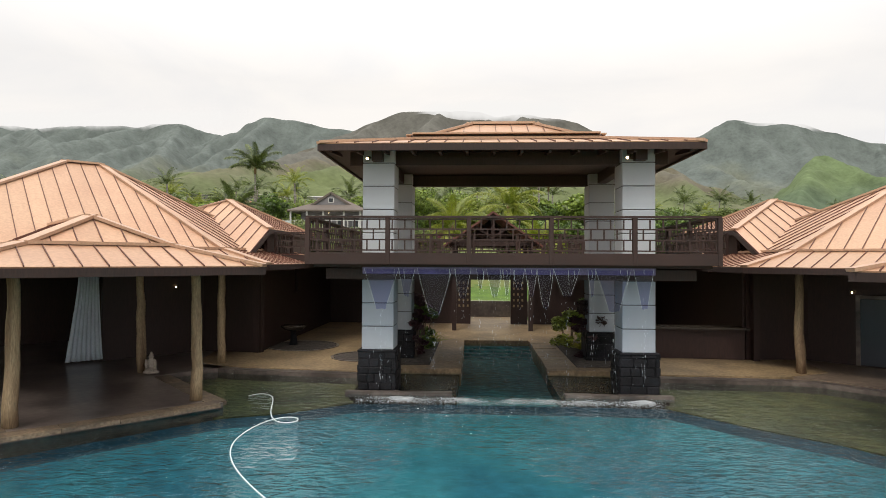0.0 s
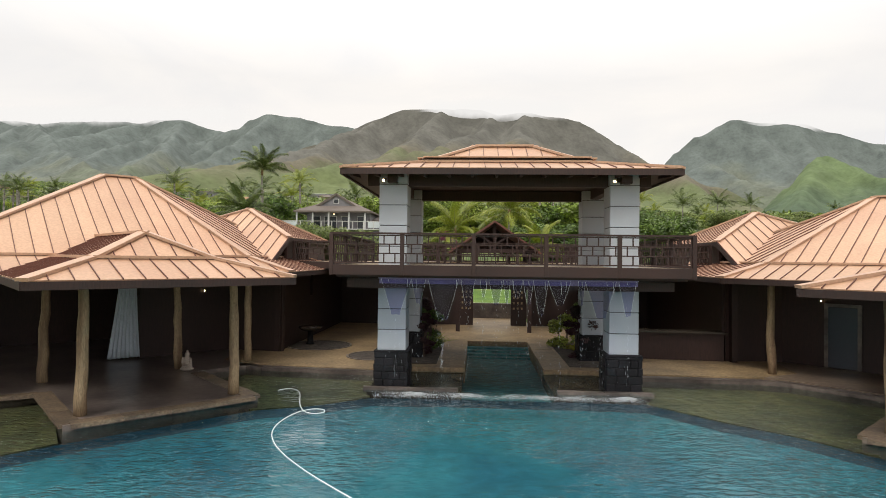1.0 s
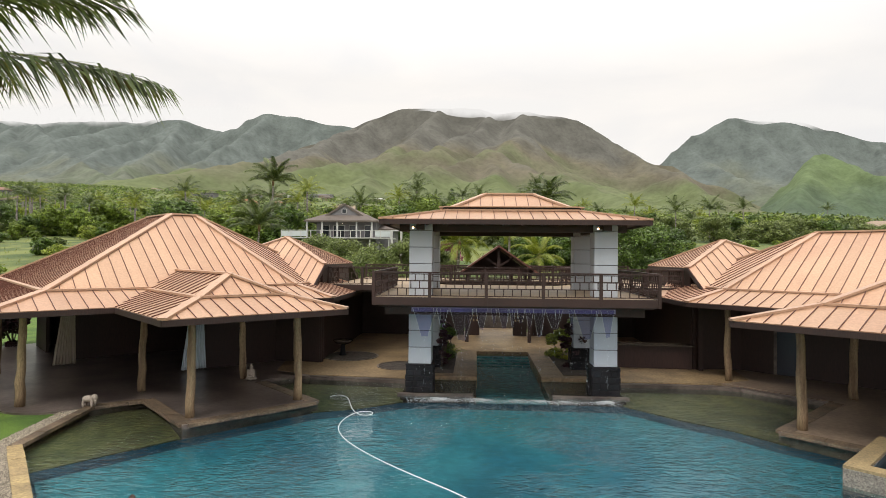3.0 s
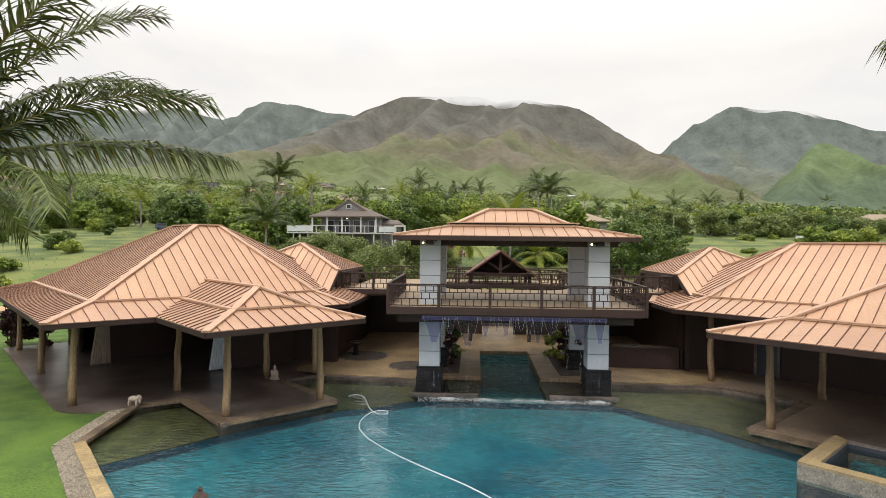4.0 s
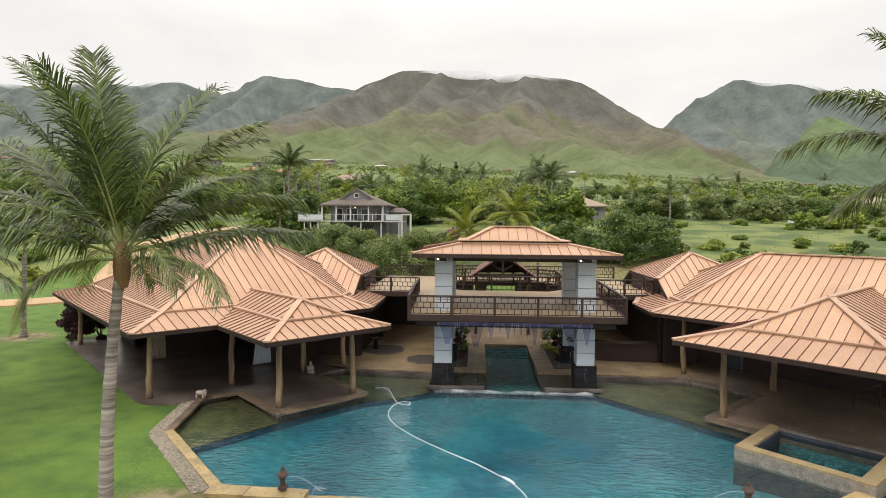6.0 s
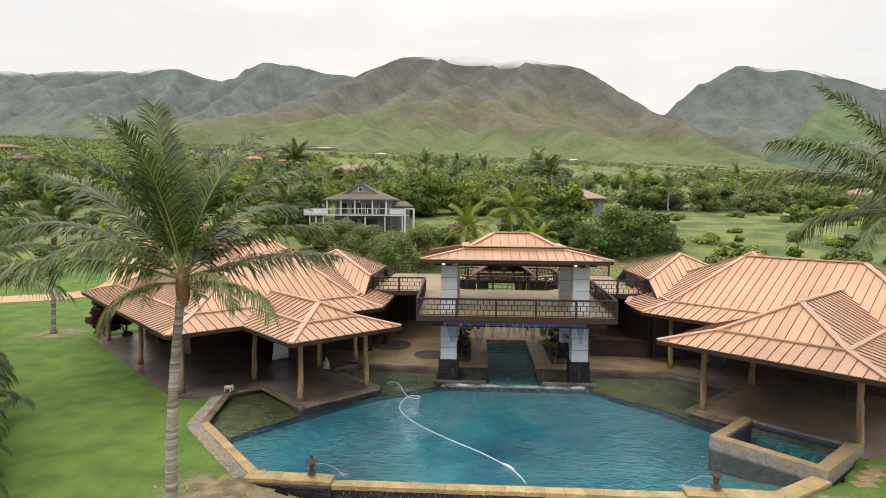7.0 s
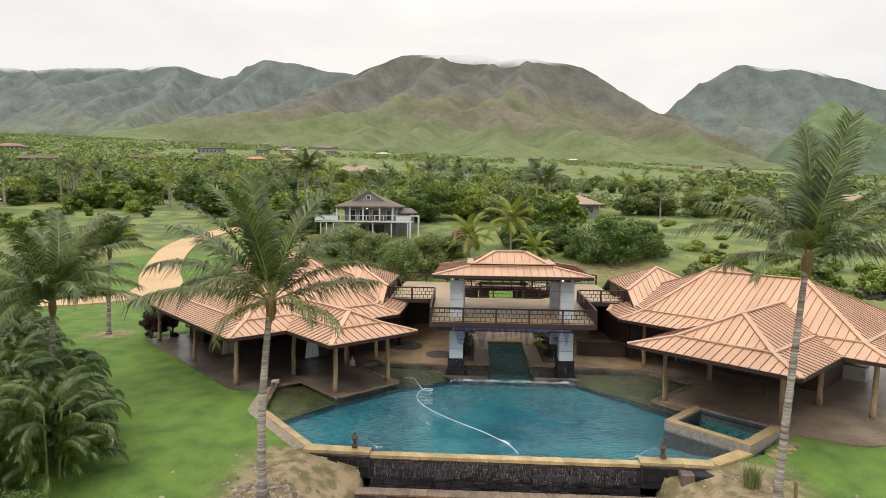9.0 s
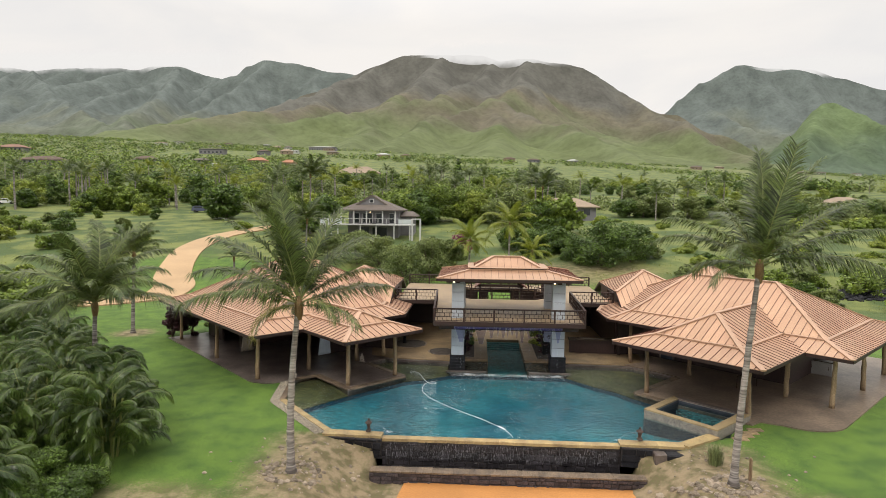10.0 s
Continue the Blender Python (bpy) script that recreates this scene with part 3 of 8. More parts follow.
# teal mosaic tile; its strong stretched mottling also imitates caustic light under water
M_CHANNEL = material("pale_teal_glint_mottled_tile", (0.12, 0.36, 0.37), 0.5, 0, 0.55, 14, 7, 0.05, (0.05, 0.2, 0.23), stretch=(0.6, 1.6, 1))
channel = bmesh.new()
box(channel, -1.4, 1.45, -0.3, 9.2, -1.4, -0.5)
for k in range(4):
    box(channel, -1.3, 1.4, 9.1 - 0.38 * (k + 1), 9.2, -0.6, -0.2 - 0.08 * k)
tagged(mesh_object("channel_floor", channel, M_CHANNEL), "teal channel floor with steps at its head", "pool", kind="structure")
for poly in ([(-4.05, -0.3), (-1.3, -0.3), (-1.3, 2.6), (-4.05, 2.6)], [(1.35, -0.3), (4.05, -0.3), (4.05, 2.6), (1.35, 2.6)]):
    tagged(mesh_object("side_basin", prism(bmesh.new(), poly, -1.4, -0.15), M_WETSTONE), "shallow dark wet stone basin beside the channel", "pool ledge", kind="structure")

water = bmesh.new()
for poly in ([(-13.8, -3.2), (-13.1, -7.25), (-9.4, -11.62), (8.0, -11.72), (9.6, -10.6), (9.0, -4.5), (11.8, -0.6), (9.4, 3.6), (4.05, 3.6), (4.05, -0.3), (-4.05, -0.3), (-4.05, 3.4), (-9.4, 3.4), (-12.0, -1.8)],
             [(-4.05, -0.3), (4.05, -0.3), (4.05, 2.6), (1.4, 2.6), (1.4, 9.1), (-1.25, 9.1), (-1.25, 2.6), (-4.05, 2.6)]):
    area = sum(p[0] * q[1] - q[0] * p[1] for p, q in zip(poly, poly[1:] + poly[:1]))
    water.faces.new([water.verts.new((x, y, WATER_Z)) for x, y in (poly if area > 0 else poly[::-1])])
water_mesh = bpy.data.meshes.new("pool_water")
water.to_mesh(water_mesh)
water.free()
tagged(mesh_object("pool_water", water_mesh, M_WATER), "rippled clear water filling the pool", "water", kind="structure").visible_shadow = False
water_mesh.materials.append(M_CHOP)
water_mesh.polygons[1].material_index = 1

# ---- pavilion ----
pavilion = empty("pavilion", pose(0, 0, 0), label="two-storey pool pavilion with grey block columns and copper roof", category="pavilion")


def roof_lines(uv, eave_z, brk_z, top_z, eave, brk, tops, flat):
    """Faces, eave edges and capped lines of a double-pitched hip roof."""
    k = len(eave)
    E = [uv(u, v, eave_z) for u, v in eave]
    B = [uv(u, v, brk_z) for u, v in brk]
    faces = []
    for i in range(k):
        j = (i + 1) % k
        faces.append([E[i], E[j], B[j], B[i]])
        faces.append([B[i], B[j]] + [uv(u, v, top_z) for u, v in tops[i]])
    if flat:
        faces.append([uv(u, v, top_z) for u, v in flat])
    lines = [(E[i], B[i]) for i in range(k)] + [(B[i], B[(i + 1) % k]) for i in range(k)]
    seen = set()
    for i in range(k):
        t = [uv(u, v, top_z) for u, v in tops[i]]
        lines.append((B[i], t[-1]))
        for a, b in zip(t, t[1:]):
            key = tuple(sorted((tuple(round(c, 2) for c in a), tuple(round(c, 2) for c in b))))
            if key not in seen:
                seen.add(key)
                lines.append((a, b))
    return faces, [(E[i], E[(i + 1) % k]) for i in range(k)], lines


def roof(name, owner, uv, eave_z, brk_z, top_z, eave, brk, tops, pitch=0.45, label="", flat=(), made=None):
    """A double-pitched hip roof: an eave ring, a break ring and, for each edge, the ridge points above it."""
    if made:
        faces, eaves, lines = made
    else:
        faces, eaves, lines = roof_lines(uv, eave_z, brk_z, top_z, eave, brk, tops, flat)
    # sheathing under the metal
    bm = bmesh.new()
    for f in faces:
        a = [bm.verts.new(p - Vector((0, 0, 0.03))) for p in f]
        b = [bm.verts.new(p - Vector((0, 0, 0.13))) for p in f]
        bm.faces.new(a)
        bm.faces.new(b[::-1])
        for i in range(len(f)):
            bm.faces.new((a[i], b[i], b[(i + 1) % len(f)], a[(i + 1) % len(f)]))
    bmesh.ops.remove_doubles(bm, verts=bm.verts, dist=0.002)
    deck = part(name, bm, M_DARKWOOD, owner, label or "dark sheathing under standing-seam copper panels")
    # fascia beam
    for a, b in eaves:
        part("fascia", bar(bmesh.new(), a - Vector((0, 0, 0.1)), b - Vector((0, 0, 0.1)), 0.06, 0.17), M_DARKWOOD, deck)
    # caps on hips, break lines and ridges
    for a, b in lines:
        if (a - b).length < 0.05:
            continue
        bm = bmesh.new()
        bar(bm, a + Vector((0, 0, 0.03)), b + Vector((0, 0, 0.03)), 0.27, 0.07)
        part("roof_cap", bm, M_TRIM, deck)
    # standing-seam panels
    for f in faces:
        seam_panels(f, pitch, deck)
    return deck


def clip_half(poly, s, keep_less):
    out = []
    for (a, b) in zip(poly, poly[1:] + poly[:1]):
        ina, inb = (a[0] <= s) == keep_less, (b[0] <= s) == keep_less
        if ina:
            out.append(a)
        if ina != inb:
            q = (s - a[0]) / (b[0] - a[0])
            out.append((s, a[1] + (b[1] - a[1]) * q))
    return out


def seam_panels(f, pitch, owner):
    o, e = f[0], (f[1] - f[0]).normalized()
    nrm = (f[1] - f[0]).cross(f[2] - f[0]).normalized()
    if nrm.z < 0:
        nrm = -nrm
    up = nrm.cross(e)
    flat = [((p - o).dot(e), (p - o).dot(up)) for p in f]
    s0, s1 = min(p[0] for p in flat), max(p[0] for p in flat)
    count = max(1, round((s1 - s0) / pitch))
    step = (s1 - s0) / count
    for i in range(count):
        a, b = s0 + i * step, s0 + (i + 1) * step
        poly = clip_half(clip_half(flat, b, True), a, False)
        if len(poly) < 3:
            continue
        area = sum(p[0] * q[1] - q[0] * p[1] for p, q in zip(poly, poly[1:] + poly[:1])) / 2
        if abs(area) < 0.004:
            continue
        if area < 0:
            poly = poly[::-1]
        n = len(poly)
        vs = [o + e * p[0] + up * p[1] + nrm * h for h in (-0.02, 0.012) for p in poly]
        fs = [tuple(range(n, 2 * n))] + [(q, (q + 1) % n, n + (q + 1) % n, n + q) for q in range(n)]
        edge = [p[1] for p in poly if p[0] < a + 0.02]
        if len(edge) >= 2 and max(edge) - min(edge) > 0.1:
            t0, t1 = min(edge), max(edge)
            base = len(vs)
            vs += [o + e * (a + ds) + up * t + nrm * h for t in (t0, t1) for ds, h in ((-0.008, 0), (0.008, 0), (0.008, 0.042), (-0.008, 0.042))]
            fs += [tuple(base + q for q in w) for w in ((0, 1, 2, 3), (7, 6, 5, 4), (1, 5, 6, 2), (2, 6, 7, 3), (3, 7, 4, 0))]
        me = raw("roof_panel", vs, fs)
        me.materials.append(M_COPPER)
        me.materials.append(M_SEAM)
        for q in range(n + 1, len(fs)):
            me.polygons[q].material_index = 1
        mesh_object("roof_panel", me, None, owner)


PAV_Y = 2.64
ex, ey = 4.79, 3.40
bx, by = 2.58, 1.65
tier = roof("pavilion_roof", pavilion, straight, 6.27, 6.7, 7.5,
     [(-ex, PAV_Y - ey), (ex, PAV_Y - ey), (ex, PAV_Y + ey), (-ex, PAV_Y + ey)],
     [(-bx, PAV_Y - by), (bx, PAV_Y - by), (bx, PAV_Y + by), (-bx, PAV_Y + by)],
     [[(0.98, PAV_Y), (-0.98, PAV_Y)], [(0.98, PAV_Y)], [(-0.98, PAV_Y), (0.98, PAV_Y)], [(-0.98, PAV_Y)]])

# the upper tier overhangs the lower one by a hand's width
ring = [(-bx, PAV_Y - by), (bx, PAV_Y - by), (bx, PAV_Y + by), (-bx, PAV_Y + by)]
for p, q in zip(ring, ring[1:] + ring[:1]):
    part("tier_fascia", bar(bmesh.new(), (*p, 6.75), (*q, 6.75), 0.12, 0.16), M_DARKWOOD, tier)
    part("tier_edge", bar(bmesh.new(), (*p, 6.85), (*q, 6.85), 0.4, 0.04), M_TRIM, tier)

PAVILION_COLUMNS = [(x, y) for x in (-3.8, 2.96) for y in (0.0, 4.45)]

# ---- wings ----
left_wing = empty("left_wing", pose(0, 0, 0), label="single-storey timber wing with copper hip roofs and log posts", category="house")
roof("main_roof", left_wing, left_uv, 3.17, 3.66, 6.75,
     [(-14.85, 7.1), (-3.2, 7.1), (2.6, 12.9), (2.6, 24.7), (-14.85, 24.7)],
     [(-13.1, 9.0), (-3.9, 9.0), (0.9, 13.8), (0.9, 22.9), (-13.1, 22.9)],
     [[(-6.45, 14.1), (-7.55, 14.1)], [(-6.45, 14.1)], [(-6.45, 17.5), (-6.45, 14.1)], [(-7.55, 17.5), (-6.45, 17.5)], [(-7.55, 14.1), (-7.55, 17.5)]],
     flat=[(-7.55, 14.1), (-6.45, 14.1), (-6.45, 17.5), (-7.55, 17.5)])
roof("porch_roof", left_wing, left_uv, 3.17, 3.62, 4.28,
     [(-11.4, 2.28), (-5.6, 2.28), (-5.6, 9.0), (-11.4, 9.0)],
     [(-9.9, 3.8), (-7.1, 3.8), (-7.1, 10.2), (-9.9, 10.2)],
     [[(-8.5, 5.0)], [(-8.5, 10.2), (-8.5, 5.0)], [(-8.5, 10.2)], [(-8.5, 5.0), (-8.5, 10.2)]])
right_wing = empty("right_wing", pose(0, 0, 0), label="long single-storey timber wing with copper hip roofs and log posts", category="house")
roof("main_roof", right_wing, right_uv, 3.17, 3.66, 6.15,
     [(-18.0, 6.95), (-3.2, 6.95), (-1.0, 9.1), (-1.0, 20.5), (-18.0, 20.5)],
     [(-16.2, 8.85), (-3.9, 8.85), (0.9, 13.65), (-2.8, 18.7), (-16.2, 18.7)],
     [[(-6.0, 13.6), (-11.9, 13.6)], [(-6.0, 13.6)], [(-6.0, 13.6)], [(-11.9, 13.6), (-6.0, 13.6)], [(-11.9, 13.6)]])
roof("porch_roof", right_wing, right_uv, 3.17, 3.66, 4.95,
     [(-15.7, 1.1), (-7.3, 1.1), (-7.3, 9.0), (-15.7, 9.0)],
     [(-13.9, 2.9), (-9.1, 2.9), (-9.1, 11.2), (-13.9, 11.2)],
     [[(-11.5, 5.4)], [(-11.5, 11.2), (-11.5, 5.4)], [(-11.5, 11.2)], [(-11.5, 5.4), (-11.5, 11.2)]])
for owner, sx in ((left_wing, -1), (right_wing, 1)):
    # the end pavilions stand square to the court: short eaves over the terrace, long ones over the wing
    A, B, C, D, F, G, H, K = (Vector((sx * (11.62 + u), 9.8 + v, z)) for u, v, z in
                              ((-2.9, -5.0, 3.5), (5.0, -5.0, 3.5), (5.0, 5.4, 3.5), (-2.9, 5.4, 3.5), (-2.9, 3.3, 4.5), (-2.9, -2.9, 4.5), (0, 0, 5.9), (0, 0.4, 5.9)))
    roof("end_roof", owner, None, 0, 0, 0, (), None, (), made=([[A, B, H, G], [B, C, K, H], [C, D, F, K], [F, G, H, K]], [(G, A), (F, G), (D, F), (C, D)], [(H, G), (K, F), (H, B), (K, C), (H, K)]))
    wx = sx * 8.84
    part("end_wall", box(bmesh.new(), min(wx, wx + sx * 0.12), max(wx, wx + sx * 0.12), 6.95, 13.0, 3.1, 4.42), M_DARKWOOD, owner, "dark boarded wall below the short eave")

roof("back_roof", right_wing, right_uv, 3.4, 3.8, 5.6,
     [(-6.4, 20.8), (2.4, 20.8), (2.4, 30.6), (-6.4, 30.6)],
     [(-4.9, 22.3), (0.9, 22.3), (0.9, 29.1), (-4.9, 29.1)],
     [[(-2.0, 25.4)], [(-2.0, 26.4), (-2.0, 25.4)], [(-2.0, 26.4)], [(-2.0, 25.4), (-2.0, 26.4)]])
part("back_wall", prism(bmesh.new(), [right_uv(u, v, 0).to_2d() for u, v in ((-5.4, 21.8), (1.4, 21.8), (1.4, 29.6), (-5.4, 29.6))][::-1], -0.1, 3.3), M_DARKWOOD, right_wing, "dark timber walls of the back room")


def log_post(uv, u, v, top=3.2, r=0.115, seed=0):
    rnd = random.Random(seed)
    b = uv(u, v, 0)
    pts, rad = [], []
    for i in range(9):
        t = i / 8
        pts.append(b + Vector((rnd.uniform(-0.02, 0.02) + 0.04 * math.sin(3 * t + seed), rnd.uniform(-0.02, 0.02), top * t)))
        rad.append(r * (1.25 - 0.35 * t + rnd.uniform(-0.08, 0.08)))
    bm = tube(bmesh.new(), pts, rad, 10)
    return tagged(mesh_object("log_post", bm, M_LOG, smooth=True), "peeled pale log post holding up the eaves", "post", "veranda posts")


for k, (u, v) in enumerate([(-10.05, 4.05), (-6.5, 4.0), (-6.5, 8.5), (-4.1, 8.5), (-10.1, 8.7), (-13.7, 8.8), (-13.75, 15.5), (-13.7, 23.2)]):
    log_post(left_uv, u, v, seed=k)
for k, (u, v) in enumerate([(-8.55, 2.9), (-14.4, 2.9), (-4.3, 8.3), (-8.55, 8.55), (-14.4, 8.55), (-16.8, 8.4), (-17.0, 13.6), (-17.0, 18.9)]):
    log_post(right_uv, u, v, seed=k + 20)


# ---- floors ----
def slab(name, poly, z0, z1, mat, label, category="floor"):
    area = sum(p[0] * q[1] - q[0] * p[1] for p, q in zip(poly, poly[1:] + poly[:1]))
    return tagged(mesh_object(name, prism(bmesh.new(), poly if area > 0 else poly[::-1], z0, z1), mat), label, category, kind="structure")


def arc(c, r, a0, a1, n=8):
    return [(c[0] + r * math.cos(radians(a0 + (a1 - a0) * i / n)), c[1] + r * math.sin(radians(a0 + (a1 - a0) * i / n))) for i in range(n + 1)]


LEFT_SLAB = [(-14.3, 24.5), (-14.3, 9.2)] + arc((-12.6, 9.0), 1.7, 180, 270, 7) + [(-10.2, 7.3), (-10.5, 3.3), (-6.1, 3.3), (-6.1, 7.7), (0.3, 7.7), (0.3, 24.5)]
slab("veranda_floor_left", [tuple(left_uv(u, v)[:2]) for u, v in LEFT_SLAB], -2.0, 0.0, M_SLAB, "stained brown concrete veranda floor")
RIGHT_SLAB = [(-18.2, 24.0), (-18.2, 6.4)] + arc((-16.0, 5.6), 2.2, 180, 270, 7) + [(-15.0, 3.0), (-14.9, 2.2), (-10.6, 2.2), (-8.2, 2.2), (-8.2, 7.6), (0.3, 7.6), (0.3, 24.0)]
# lighter copy of the stained concrete: daylight on this floor is in the colour
slab("veranda_floor_right", [tuple(right_uv(u, v)[:2]) for u, v in RIGHT_SLAB], -2.0, 0.0, material("sunlit_tan_stained_concrete", (0.27, 0.205, 0.15), 0.35, 0, 0.3, 2.0, 6, 0.08, (0.15, 0.115, 0.09)), "stained brown concrete veranda floor")
slab("courtyard_floor_left", [(-9.8, 3.2), (-8.2, 2.45), (-3.9, 2.0), (-3.0, 2.6), (-1.25, 2.6), (-1.25, 9.1), (-1.25, 17.6), (-12.0, 17.6)], -1.0, 0.012, M_PAVE, "tan flagstone courtyard paving")
slab("courtyard_floor_right", [(1.4, 9.1), (1.4, 2.6), (3.0, 2.6), (3.9, 2.2), (8.2, 2.2), (9.8, 3.0), (12.0, 17.6), (1.4, 17.6)], -1.0, 0.012, M_PAVE, "tan flagstone courtyard paving")
slab("courtyard_floor_back", [(-1.25, 9.1), (1.4, 9.1), (1.4, 22.0), (-1.25, 22.0)], -1.0, 0.014, M_PAVE, "tan flagstone path to the garden gate")
# stone curb where the courtyard meets the shallow water
for pts in ([(-9.6, 2.75), (-8.0, 2.2), (-4.0, 1.8)], [(4.0, 1.9), (8.0, 1.75), (8.8, 1.5), (11.2, -0.9)]):
    bm = bmesh.new()
    for p, q in zip(pts, pts[1:]):
        bar(bm, (*p, -0.18), (*q, -0.18), 0.35, 0.36)
    tagged(mesh_object("water_step", bm, M_SLAB), "low brown stone step along the shallow water", "step", kind="structure")
# ---- pavilion: columns ----
for x0, y0 in PAVILION_COLUMNS:
    x1, y1 = x0 + 0.84, y0 + 0.84
    col = part("column", box(bmesh.new(), x0 + 0.02, x1 - 0.02, y0 + 0.02, y1 - 0.02, 0.9, 6.3), M_JOINT, pavilion, "column of large grey blocks with thin dark joints")
    z = 0.98
    while z < 6.2:
        top = min(z + 0.615, 6.28)
        if not (2.85 < z < 3.0):
            part("block", box(bmesh.new(), x0, x1, y0, y1, z, top - 0.022, bevel=0.012), M_BLOCK, col)
        z += 0.615
    pl = part("plinth", box(bmesh.new(), x0 - 0.06, x1 + 0.06, y0 - 0.06, y1 + 0.06, -0.9, 0.93), M_LAVA, col, "plinth faced with dark lava stones")
    rnd = random.Random(int(x0 * 10 + y0 * 7))
    for face in range(4):
        zz = -0.3
        while zz < 0.88:
            h = rnd.uniform(0.18, 0.26)
            h = min(h, 0.93 - zz)
            s = -0.08
            while s < 0.92:
                w = min(rnd.uniform(0.2, 0.42), 0.92 - s)
                if w < 0.1:
                    break
                d = rnd.uniform(0.02, 0.05)
                m = Matrix.Translation((x0 + 0.42, y0 + 0.42, 0)) @ Matrix.Rotation(face * math.pi / 2, 4, "Z")
                part("stone", box(bmesh.new(), s - 0.42 + 0.008, s - 0.42 + w - 0.008, -0.48 - d, -0.46, zz + 0.008, zz + h - 0.008, m, bevel=0.015), M_LAVA, pl)
                s += w
            zz += h
    part("plinth_cap", box(bmesh.new(), x0 - 0.1, x1 + 0.1, y0 - 0.1, y1 + 0.1, 0.925, 0.975, bevel=0.015), M_LAVA, col)

# ---- upper deck ----
M_DECK = material("tan_deck_tile", (0.33, 0.235, 0.135), 0.5, 0, 0.25, 2.0, 8, 0.1, (0.25, 0.18, 0.11))
DECK_Z = 3.50


def deck_piece(name, poly, label):
    return part(name, prism(bmesh.new(), poly, DECK_Z - 0.1, DECK_Z), M_DECK, pavilion, label)


VOID = [(-3.7, 9.7), (-2.6, 8.5), (2.6, 8.5), (3.7, 9.7), (3.7, 13.2), (2.6, 14.4), (-2.6, 14.4), (-3.7, 13.2)]
deck_piece("deck", [(-4.85, -1.2), (4.85, -1.2), (5.2, 7.4), (-5.2, 7.4)], "tan tiled deck of the upper storey")
TERRACE = [[(-8.6, 7.4), (-3.9, 7.4), (-3.9, 17.4), (-8.6, 17.4)], [(3.9, 7.4), (8.6, 7.4), (8.6, 17.4), (3.9, 17.4)], [(-3.9, 7.4), (3.9, 7.4), (3.9, 8.4), (-3.9, 8.4)], [(-3.9, 14.5), (3.9, 14.5), (3.9, 17.4), (-3.9, 17.4)],
           [(-3.9, 8.4), (-2.65, 8.4), (-3.9, 9.75)], [(2.65, 8.4), (3.9, 8.4), (3.9, 9.75)], [(-3.9, 13.15), (-2.65, 14.5), (-3.9, 14.5)], [(3.9, 13.15), (3.9, 14.5), (2.65, 14.5)]]
for poly in TERRACE:
    deck_piece("terrace", poly, "tan tiled roof terrace behind the pavilion")
under = [((-4.8, -1.1, 4.8, 7.4)), ((-8.5, 7.4, -3.95, 17.3)), ((3.95, 7.4, 8.5, 17.3)), ((-3.95, 7.4, 3.95, 8.35)), ((-3.95, 14.55, 3.95, 17.3))]
for x0, y0, x1, y1 in under:
    part("soffit", box(bmesh.new(), x0, x1, y0, y1, DECK_Z - 0.34, DECK_Z - 0.104), M_DARKWOOD, pavilion, "dark timber soffit under the deck")
FASCIA = [((-4.9, -1.27), (4.9, -1.27)), ((4.9, -1.27), (5.25, 7.35)), ((-4.9, -1.27), (-5.25, 7.35)), ((-5.25, 7.35), (-8.65, 7.35)), ((5.25, 7.35), (8.65, 7.35))]
for a, b in FASCIA:
    part("fascia_board", bar(bmesh.new(), (*a, 3.37), (*b, 3.37), 0.09, 0.28), M_RAIL, pavilion, "weathered brown fascia board")
for y in (-0.55, 0.42, 2.64, 4.87):
    part("beam", bar(bmesh.new(), (-4.6, y, 2.98), (4.6, y, 2.98), 0.16, 0.26), M_DARKWOOD, pavilion)
# beams and ceiling boards below the roof
for y in (0.42, 4.87):
    part("beam", bar(bmesh.new(), (-4.2, y, 6.05), (4.2, y, 6.05), 0.3, 0.36), M_DARKWOOD, pavilion)
for x in (-3.38, 3.38):
    part("beam", bar(bmesh.new(), (x, -0.3, 6.08), (x, 5.6, 6.08), 0.28, 0.34), M_DARKWOOD, pavilion)
part("ceiling", box(bmesh.new(), -3.6, 3.6, 0.2, 5.1, 6.24, 6.3), M_DARKWOOD, pavilion, "dark boarded ceiling")
for k in range(14):
    x = -4.5 + 9.0 * k / 13
    part("rafter", bar(bmesh.new(), (x, -0.7, 6.1), (x, 0.5, 6.2), 0.07, 0.12), M_DARKWOOD, pavilion)
    part("rafter", bar(bmesh.new(), (x, 5.98, 6.1), (x, 4.8, 6.2), 0.07, 0.12), M_DARKWOOD, pavilion)

# ---- railings ----
BALUSTER = raw("baluster", [(x * 0.016, y * 0.016, z) for z in (0, 0.235) for x, y in ((-1, -1), (1, -1), (1, 1), (-1, 1))],
               [(0, 1, 2, 3), (7, 6, 5, 4), (0, 4, 5, 1), (1, 5, 6, 2), (2, 6, 7, 3), (3, 7, 4, 0)])
BALUSTER.materials.append(M_RAIL)


